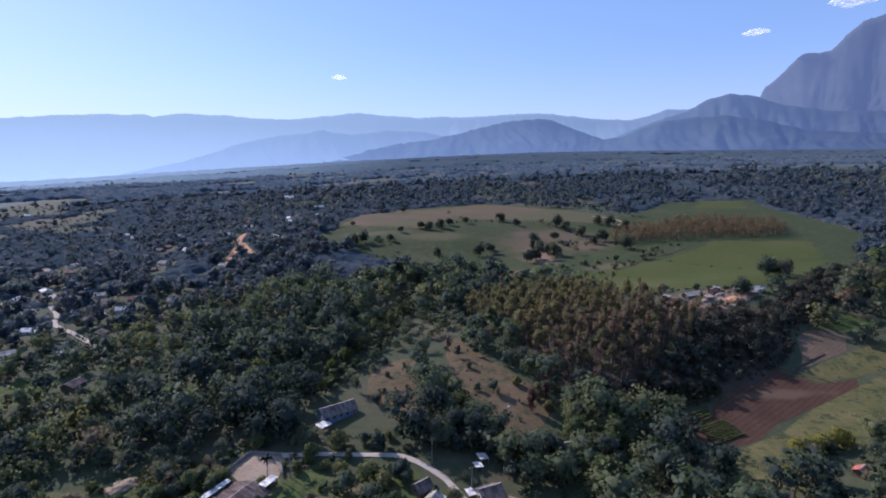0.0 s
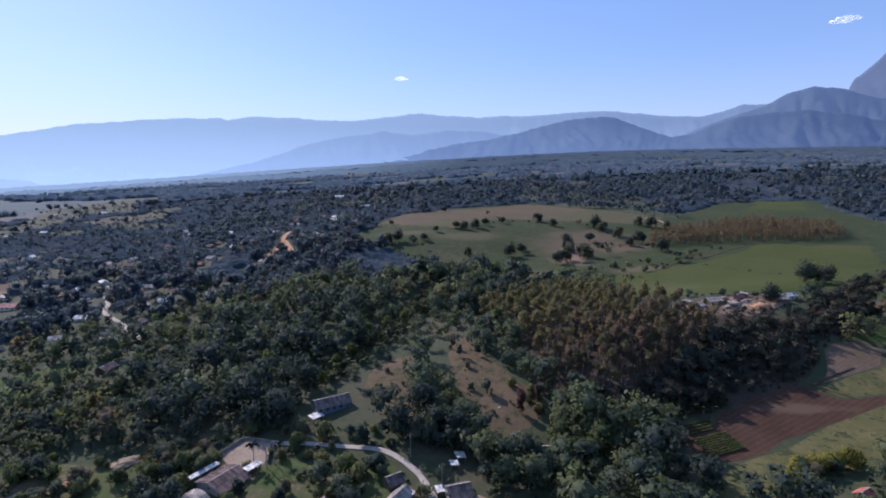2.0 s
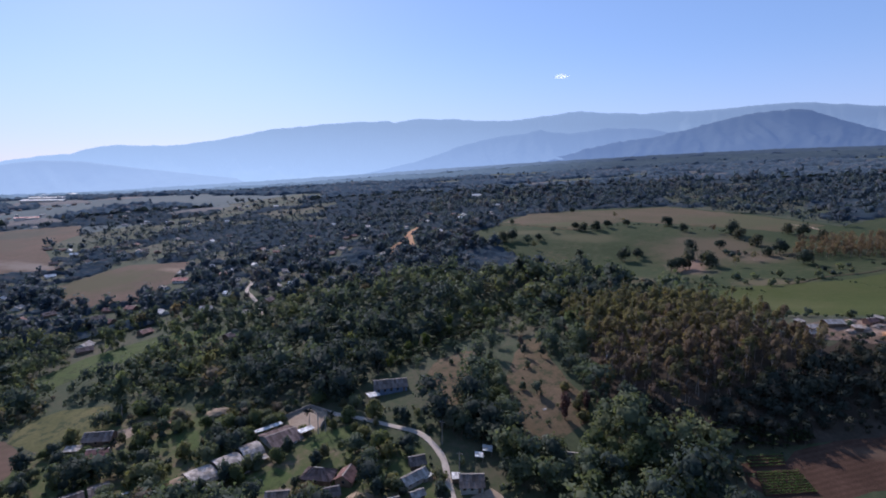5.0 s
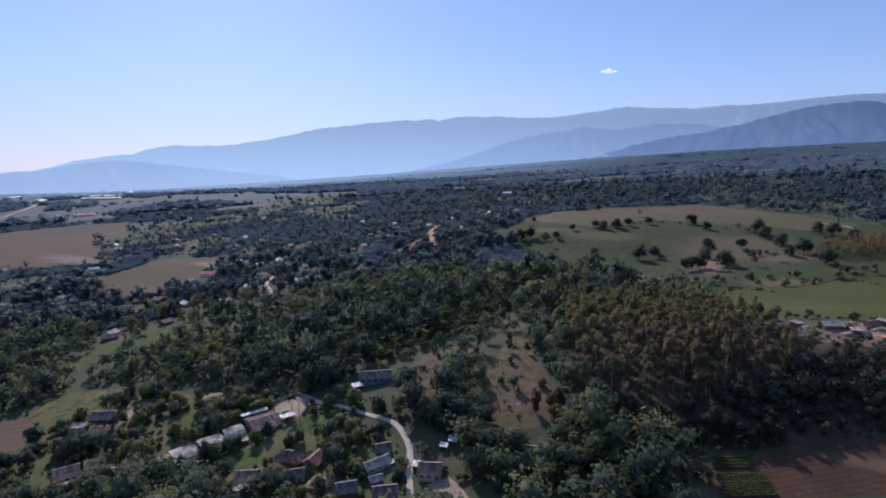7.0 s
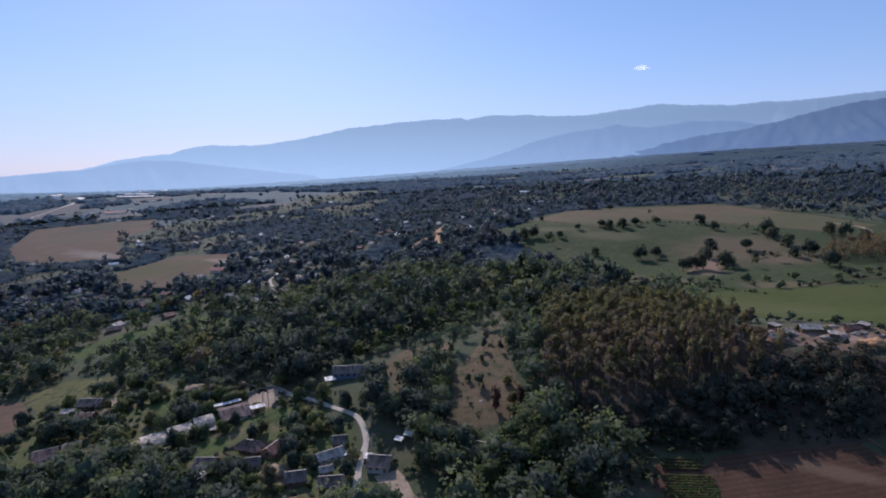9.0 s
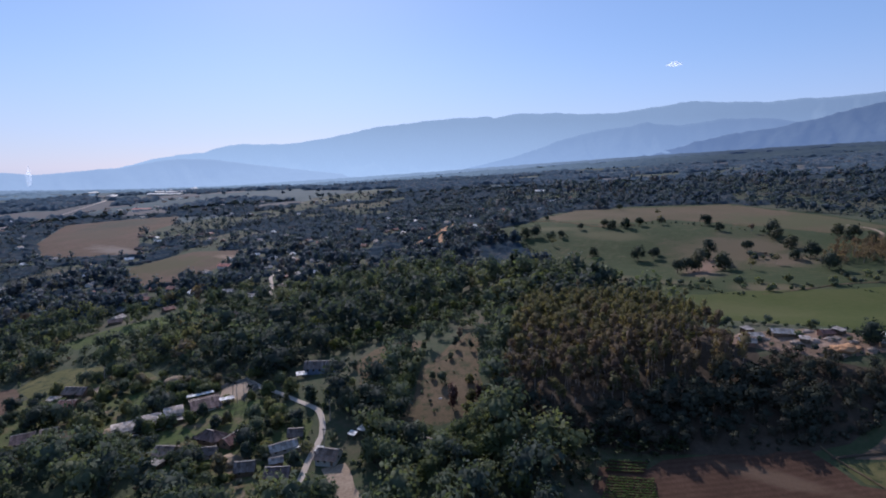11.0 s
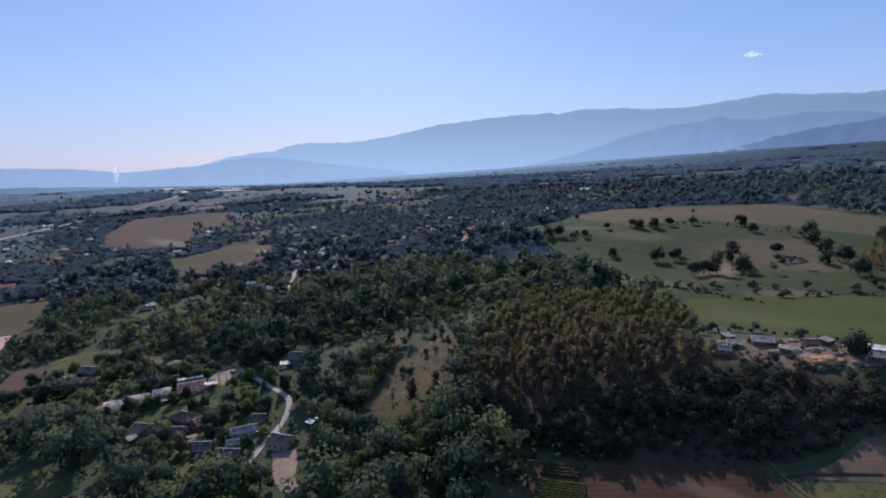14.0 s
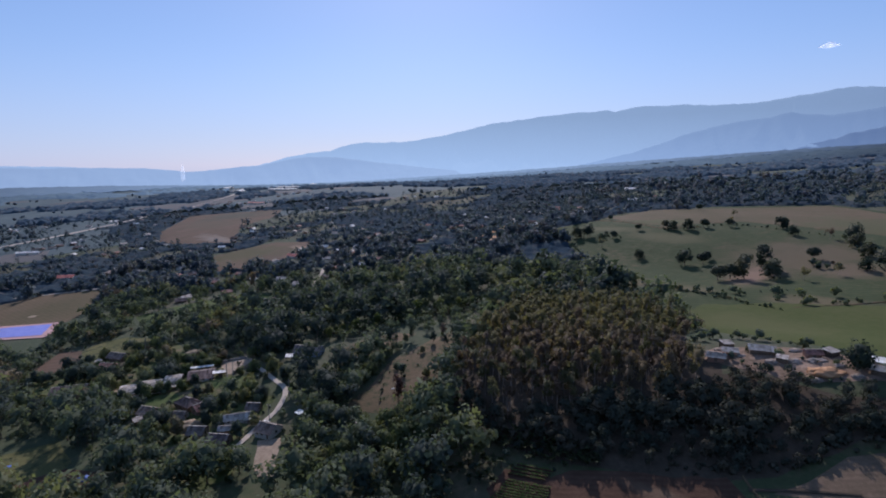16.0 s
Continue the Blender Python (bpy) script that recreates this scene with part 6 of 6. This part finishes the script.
x, y = sown(60, 270, 5.2)
o = np.array([noise.noise((a * 0.03, b * 0.03, 4.4)) for a, b in zip(x, y)])
keep = ((o > -0.1) | inside(VILLAGE, x, y)) & ~((x > -60) & (y > 185))
for hx, hy, hr_ in HOUSES:
    keep &= np.hypot(x - hx, y - hy) > hr_ * 0.75 + 0.8
scatter("undergrowth", "low bushes and scrub between trees and houses", "bushes", bush_kinds, rows_of(x[keep], y[keep], [0, 1, 2], 0.5, 1.25), [M_LEAF])
tuft_kinds = [crown(rng, w, h, 0.05, 1, 16, 0.3, 0.6, cores=1) for w, h in ((1.4, 0.9), (1.8, 1.3))]
x, y = np.concatenate([sown(60, 480, 3.4, only=p) for p in CLEAR if inside(p, np.array([-20.0, 20.0]), np.array([195.0, 190.0])).any()], 1)
keep = rng.uniform(0, 1, len(x)) < 0.2
scatter("orchard_scrub", "low tufts and bushes on the dry orchard grass", "bushes", tuft_kinds, rows_of(x[keep], y[keep], [0, 1], 0.5, 1.6), [M_LEAF])
x, y = sown(60, 480, 5.0, only=np.array([(-117, 464), (-97, 520), (144, 478), (200, 408), (145, 357), (97, 318), (128, 286), (78, 328), (29, 337), (-16, 366), (-63, 415)], float))
o = np.array([noise.noise((a * 0.02, b * 0.02, 9.4)) for a, b in zip(x, y)])
line = np.abs((y - 330) - 0.42 * (x - 60)) < 16
clump_ = np.array([noise.noise((a * 0.07, b * 0.07, 3.3)) for a, b in zip(x, y)])
keep = (o > 0.42) | (line & (clump_ > 0.05) & (rng.uniform(0, 1, len(x)) < 0.8) & (x > 20))
scatter("pasture_scrub", "scattered scrub and hedge bushes in the pasture", "bushes", bush_kinds, rows_of(x[keep], y[keep], [0, 1, 2], 0.5, 2.3), [M_LEAF])


# ---- smaller plants and details ----
M_YELLOWLEAF = leaves("yellow_foliage", [(0.0, (0.15, 0.15, 0.035)), (0.5, (0.19, 0.18, 0.042)), (1.0, (0.22, 0.195, 0.055))], 0.45)
M_BAMBOO = leaves("bamboo_foliage", [(0.0, (0.075, 0.1, 0.025)), (0.5, (0.1, 0.12, 0.032)), (1.0, (0.13, 0.13, 0.04))], 0.45)
M_GREYLEAF = leaves("grey_green_foliage", [(0.0, (0.09, 0.11, 0.085)), (0.5, (0.12, 0.14, 0.11)), (1.0, (0.15, 0.165, 0.13))], 0.3)
M_BANANA = leaves("banana_leaf", [(0.0, (0.055, 0.08, 0.042)), (0.5, (0.078, 0.105, 0.055)), (1.0, (0.11, 0.125, 0.07))], 0.3)
M_BED = leaves("vegetable_leaf", [(0.0, (0.07, 0.115, 0.03)), (0.5, (0.085, 0.13, 0.034)), (1.0, (0.1, 0.14, 0.04))], 0.3)
M_CORN = leaves("maize_leaf", [(0.0, (0.1, 0.11, 0.035)), (0.5, (0.14, 0.13, 0.05)), (1.0, (0.19, 0.16, 0.075))], 0.4)

bamboo = tree_model("bamboo_clump", "arching clump of light green bamboo", (join([(*tube([(0.25 * math.cos(a), 0.25 * math.sin(a), -0.3), (0.6 * math.cos(a), 0.6 * math.sin(a), 3.0), (1.4 * math.cos(a), 1.4 * math.sin(a), 6.0)], [0.07, 0.06, 0.03], 4), 1) for a in np.arange(0, 6.2, 0.7)]), plumes(rng, 13, 9.5, 620, 0.42)), (M_BARK, M_BAMBOO), "bamboo clumps", "bamboo")
for k, (x, y, s) in enumerate(((-74, 195, 1.0), (-74, 203, 1.1), (-66, 168, 1.0), (-73, 178, 1.15), (-55, 165, 0.9), (-67, 190, 0.9), (-46, 188, 0.8), (-45, 203, 0.8), (-41, 213, 0.85), (-40, 239, 0.9), (-33, 249, 0.8), (-26, 256, 0.8), (-58, 172, 0.9), (-10, 290, 1.1), (0, 296, 1.2))):
    plant([bamboo], 0, x, y, s, 47 * k)
cone = tree_model("conifer", "narrow dark conical tree in a row", (trunk(rng, 3, 0.12, 1, 0.5), crown(rng, 2.6, 7.0, 0.3, 9, 260, 0.32, 0.6, 1.6)), (M_BARK, M_LEAF), "row of conical trees", "tree")
for k, (x, y) in enumerate(((-38, 263), (-34, 266), (-30, 269), (-26, 270), (-22, 272), (-18, 275), (-14, 278))):
    plant([cone], 0, x, y, 0.85 + 0.1 * (k % 3), 60 * k)
grey = tree_model("tree", "low tree with pale grey-green leaves", (trunk(rng, 3, 0.16, 3, 1.4), crown(rng, 6, 5.0, 0.2, 9, 520, 0.4)), (M_BARK, M_GREYLEAF), "grey-green trees", "tree")
for k, (x, y, s) in enumerate(((24, 151, 1.0), (28, 153, 1.1), (32, 151, 0.9), (-30, 239, 0.8), (-26, 245, 0.8), (-22, 250, 0.8), (-17, 258, 0.8), (-12, 265, 0.8), (19, 141, 0.9), (26, 144, 0.9))):
    plant([grey], 0, x, y, s, 50 * k)
light = tree_model("tree", "tall light green tree above the lower gardens", (trunk(rng, 5, 0.25, 4, 2.2), crown(rng, 8, 11, 0.4, 15, 1100, 0.42)), (M_BARK, M_LIGHT), "light green garden trees", "tree")
for k, (x, y, s) in enumerate(((54, 155, 1.05), (59, 158, 0.85), (50, 151, 0.8), (63, 150, 0.8), (68, 146, 0.85), (44, 138, 0.8))):
    plant([light], 0, x, y, s, 70 * k)
yellow = tree_model("tree", "broad tree with yellow-green foliage by the meadow", (trunk(rng, 3, 0.2, 4, 2.0), crown(rng, 8, 6, 0.2, 12, 820, 0.42)), (M_BARK, M_YELLOWLEAF), "yellow trees along the meadow", "tree")
for k, (x, y, s) in enumerate(((110, 152, 0.85), (115, 152, 0.9), (120, 154, 0.9), (106, 148, 0.8), (125, 155, 0.9), (98, 139, 0.7))):
    plant([yellow], 0, x, y, s, 70 * k)
for k, (x, y, s) in enumerate(((119, 152, 0.7), (113, 150, 0.6))):
    plant(village_models, k % 2, x, y, s, 80 * k)

banana_kinds = [with_trunk(fronds(rng, 8, 1.9, 1.6, 0.55, 0.34), join([(*tube([(0, 0, -0.3), (0, 0, 1.7)], [0.14, 0.1], 5), 1)])) for _ in range(3)]
x, y = sown(60, 320, 2.0, only=np.array([(64, 171), (78, 173), (100, 181), (103, 186), (92, 187), (70, 179)], float))
scatter("banana_grove", "thicket of banana plants with broad pale leaves", "banana plants", banana_kinds, rows_of(x, y, [0, 1, 2], 0.8, 1.25), [M_BANANA, M_BARK])
x, y = sown(60, 320, 3.2, only=np.array([(70, 158), (84, 160), (84, 172), (72, 168)], float))
scatter("garden_bananas", "loose stand of banana plants beside the beds", "banana plants", banana_kinds, rows_of(x, y, [0, 1, 2], 0.7, 1.2), [M_BANANA, M_BARK])
x, y = sown(60, 420, 2.6, only=STREAM)
keep = rng.uniform(0, 1, len(x)) < 0.75
scatter("stream_bananas", "light green banana plants and reeds along the stream bed", "banana plants", banana_kinds, rows_of(x[keep], y[keep], [0, 1, 2], 0.9, 1.9), [M_BANANA, M_BARK])
x, y = sown(60, 420, 6.5, only=STREAM)
scatter("stream_trees", "low light green trees along the stream bed", "woods", small_kinds, rows_of(x, y, [0, 2, 3], 0.5, 1.1), [M_LIGHT])
corn_kinds = [fronds(rng, 7, 0.9, 0.5, 0.5, 0.09), fronds(rng, 6, 1.0, 0.8, 0.4, 0.08)]
x, y = sown(60, 320, 1.1, only=np.array([(-86, 134), (-69, 136), (-66, 144), (-78, 150), (-91, 146)], float))
scatter("maize_patch", "patch of half-dry maize behind the barn", "maize", corn_kinds, rows_of(x, y, [0, 1], 1.0, 1.6), [M_CORN])


def bed(a, b, wide, mat_leaf, k):
    """A raised vegetable bed with a line of leafy plants."""
    root = new("vegetable_bed")
    a, b = Vector((*a, 0)), Vector((*b, 0))
    dirn = (b - a).normalized()
    side = Vector((-dirn.y, dirn.x, 0))
    n = max(3, int((b - a).length / 1.2))
    bm, rows = bmesh.new(), []
    for i in range(n + 1):
        p = a.lerp(b, i / n)
        g = ground_z(p.x, p.y) + 0.3
        rows.append([bm.verts.new((p.x + side.x * o * wide, p.y + side.y * o * wide, g + h)) for o, h in ((-0.5, 0), (-0.3, 0.25), (0.3, 0.25), (0.5, 0))])
    for u, v in zip(rows, rows[1:]):
        for c in range(3):
            bm.faces.new((u[c], v[c], v[c + 1], u[c + 1]))
    bmesh.ops.recalc_face_normals(bm, faces=bm.faces[:])
    if sum(f.normal.z for f in bm.faces) < 0:
        bmesh.ops.reverse_faces(bm, faces=bm.faces[:])
    part("soil", bm, M_RED, root)
    r = np.random.default_rng(k)
    m = int((b - a).length / 0.07)
    f = r.uniform(0, 1, m)
    c = np.stack([a.x + (b.x - a.x) * f, a.y + (b.y - a.y) * f, np.zeros(m)], 1) + r.normal(0, 0.13, (m, 3)) * np.array([1, 1, 0])
    c[:, 2] = [ground_z(p, q) + 0.72 + r.uniform(-0.1, 0.2) for p, q in c[:, :2]]
    v, t = clump_cards(c, np.tile([0, 0, 1.0], (m, 1)), r.uniform(0.13, 0.26, m), r, 0.6)
    ob = new("foliage", mesh_from("foliage", v, t, [mat_leaf], tone=np.zeros(len(v))))
    ob.parent = root
    return tagged(root, "raised bed with a row of green vegetables", "vegetable bed", "vegetable beds beside the red plot")


for k in range(9):
    f = k / 8
    bed((86.5 - 1.0 * f, 157.5 + 8.5 * f), (99.5 - 3.0 * f, 163.5 + 7.0 * f), 0.75, M_BED, k)
for k in range(4):
    f = k / 3
    bed((83.8, 168.0 + 4.2 * f), (93.5, 172.2 + 3.8 * f), 0.8, M_BED, 20 + k)
strip("field_path", [(133.5, 199.5), (138, 195.5), (144, 191.5), (148, 188.5)], 0.6, M_DRY, "pale trodden path between red and pale plots", 0.5, "track")
strip("ditch", [(136, 196), (146, 201.5), (156, 206)], 0.9, M_LITTER, "dark narrow ditch across the pale plot", 0.55, "ditch")
strip("field_track", [(110, 330), (128, 346), (143, 360), (165, 371), (185, 388), (212, 406)], 1.3, M_DRY, "pale dirt track between pasture and crop", 0.8, "track")
strip("field_track", [(-100, 508), (-72, 503), (-45, 492), (-20, 481), (5, 492)], 1.2, M_DRY, "faint track along the stubble edge", 0.9, "track")
strip("field_track", [(150, 520), (165, 505), (168, 485), (158, 470)], 2.2, M_DIRT, "curving pale track on the hill", 0.9, "track")


def hedge(name, label, pts, gap, s0, s1, mat=M_LEAF):
    rows_ = []
    for (x0, y0), (x1, y1) in zip(pts, pts[1:]):
        n = int(math.hypot(x1 - x0, y1 - y0) / gap)
        for i in range(n):
            rows_.append((x0 + (x1 - x0) * i / n + rng.normal(0, 0.8), y0 + (y1 - y0) * i / n + rng.normal(0, 0.8)))
    p = np.array(rows_)
    scatter(name, label, "hedge", bush_kinds, rows_of(p[:, 0], p[:, 1], [0, 1, 2], s0, s1), [mat])


hedge("hedge", "dark hedge line dividing the crop field", [(145, 357), (170, 328), (205, 286)], 2.2, 0.4, 0.8)
hedge("hedge", "scrubby trees behind the farm sheds", [(98, 252), (104, 264), (116, 266), (130, 264), (150, 260)], 2.4, 0.8, 1.8)
hedge("hedge", "small trees hiding the front of the farm yard", [(106, 240), (118, 241), (132, 240), (146, 244), (156, 250)], 2.8, 0.5, 1.2)
hedge("hedge", "bushes scattered between the farm sheds", [(112, 247), (122, 251), (136, 250), (148, 255), (163, 258)], 4.2, 0.6, 1.6)
hedge("hedge", "garden bushes below the blue-walled house", [(-41, 159), (-33, 158), (-25, 160), (-20, 165)], 1.8, 0.45, 1.0)
hedge("hedge", "trimmed hedge beside the village lane", [(-34, 154), (-22, 153), (-12, 151.5)], 1.4, 0.5, 0.8)
hedge("hedge", "scrub line between pasture and wood", [(-63, 420), (-16, 372), (29, 345), (78, 335), (110, 322)], 2.6, 0.6, 1.5)
hedge("hedge", "scrub along the pasture fence", [(-20, 478), (25, 508), (97, 486), (118, 438), (142, 392), (150, 362)], 5.0, 0.5, 1.3)


# same leaf as the bank wood, its shade put into the colour
hedge("hedge", "shade-darkened bushes at the foot of the wooded bank", [(118, 193), (130, 199), (141, 206), (149, 218), (158, 226), (176, 233)], 1.3, 0.6, 1.3, M_SHADELEAF)
hedge("hedge", "shade-darkened thicket on the slope above the pale plot", [(146, 216), (151, 226), (168, 236), (190, 246)], 1.3, 0.9, 1.8, M_SHADELEAF)


def pole(x, y, h):
    root = new("utility_pole")
    bm = bmesh.new()
    bmesh.ops.create_cone(bm, cap_ends=True, segments=8, radius1=0.17, radius2=0.1, depth=h + 0.6, matrix=Matrix.Translation((0, 0, h / 2 - 0.3)))
    part("pole", bm, M_CONCRETE, root)
    bm = bmesh.new()
    box(bm, -0.9, 0.9, -0.06, 0.06, h - 0.7, h - 0.58)
    arm = part("crossarm", bm, M_TIMBER, root)
    for o in (-0.75, 0, 0.75):
        bm = bmesh.new()
        bmesh.ops.create_cone(bm, cap_ends=True, segments=8, radius1=0.07, radius2=0.04, depth=0.22, matrix=Matrix.Translation((o, 0, h - 0.47)))
        part("insulator", bm, M_WHITEROOF, arm)
    root.matrix_world = pose(x, y, ground_z(x, y), 0, 0, 30)
    return tagged(root, "slim grey concrete utility pole with a crossarm", "utility pole", "utility poles")


for x, y in ((-46, 138.5), (-44.5, 140.5), (-4, 146), (-9, 282), (-121, 220), (7, 133)):
    pole(x, y, 8.0)

# ---- clouds and smoke ----
def vapour(name, dense):
    m, n, l, out = nodes_of(name)
    pos = n.new("ShaderNodeNewGeometry").outputs["Position"]
    a = noise_node(n, l, pos, 0.02, 6.0, 0.65)
    r = ramp_node(n, l, a.outputs[0], [(0.3, (0, 0, 0)), (0.75, (dense,) * 3)])
    t, mx = n.new("ShaderNodeBsdfTransparent"), n.new("ShaderNodeMixShader")
    d, u, e = n.new("ShaderNodeBsdfDiffuse"), n.new("ShaderNodeBsdfTranslucent"), n.new("ShaderNodeAddShader")
    d.inputs[0].default_value = u.inputs[0].default_value = (0.62, 0.62, 0.62, 1)
    l.new(d.outputs[0], e.inputs[0])
    l.new(u.outputs[0], e.inputs[1])
    l.new(r.outputs[0], mx.inputs[0])
    l.new(t.outputs[0], mx.inputs[1])
    l.new(e.outputs[0], mx.inputs[2])
    l.new(mx.outputs[0], out.inputs[0])
    return m


M_CLOUD, M_SMOKE = vapour("cloud", 0.85), vapour("smoke", 0.4)


def cloud(name, label, az, el, dist, wide, high, mat, seed, category="cloud"):
    """One ragged, billowing shell, drawn out along the wind."""
    s, c = math.sin(radians(az)), math.cos(radians(az))
    bm = bmesh.new()
    bmesh.ops.create_icosphere(bm, subdivisions=5, radius=1)
    for v in bm.verts:
        k = 0.8 + 0.45 * noise.fractal(v.co * 1.3 + Vector((seed * 7.3, 0, 0)), 1.1, 2.0, 4)
        v.co = Vector((v.co.x * wide / 2 * k, v.co.y * wide / 4 * k, v.co.z * high / 2 * k * (0.6 if v.co.z < 0 else 1.1)))
    ob = obj(name, bm, mat, True)
    ob.matrix_world = pose(dist * s, dist * c, 90 + dist * math.tan(radians(el)), 0, 0, -az)
    return tagged(ob, label, category, kind="structure")


cloud("cloud", "small white fair-weather cloud", -10.2, 9.25, 4600, 120, 42, M_CLOUD, 1)
cloud("cloud", "ragged small white cloud above the peak", 29.9, 12.0, 4550, 190, 60, M_CLOUD, 2)
cloud("cloud", "larger white cloud over the mountain shoulder", 36.9, 13.7, 4600, 340, 170, M_CLOUD, 3)
cloud("smoke_plume", "thin white smoke rising from the plain", -71.0, -1.0, 2600, 26, 95, M_SMOKE, 4, "smoke")
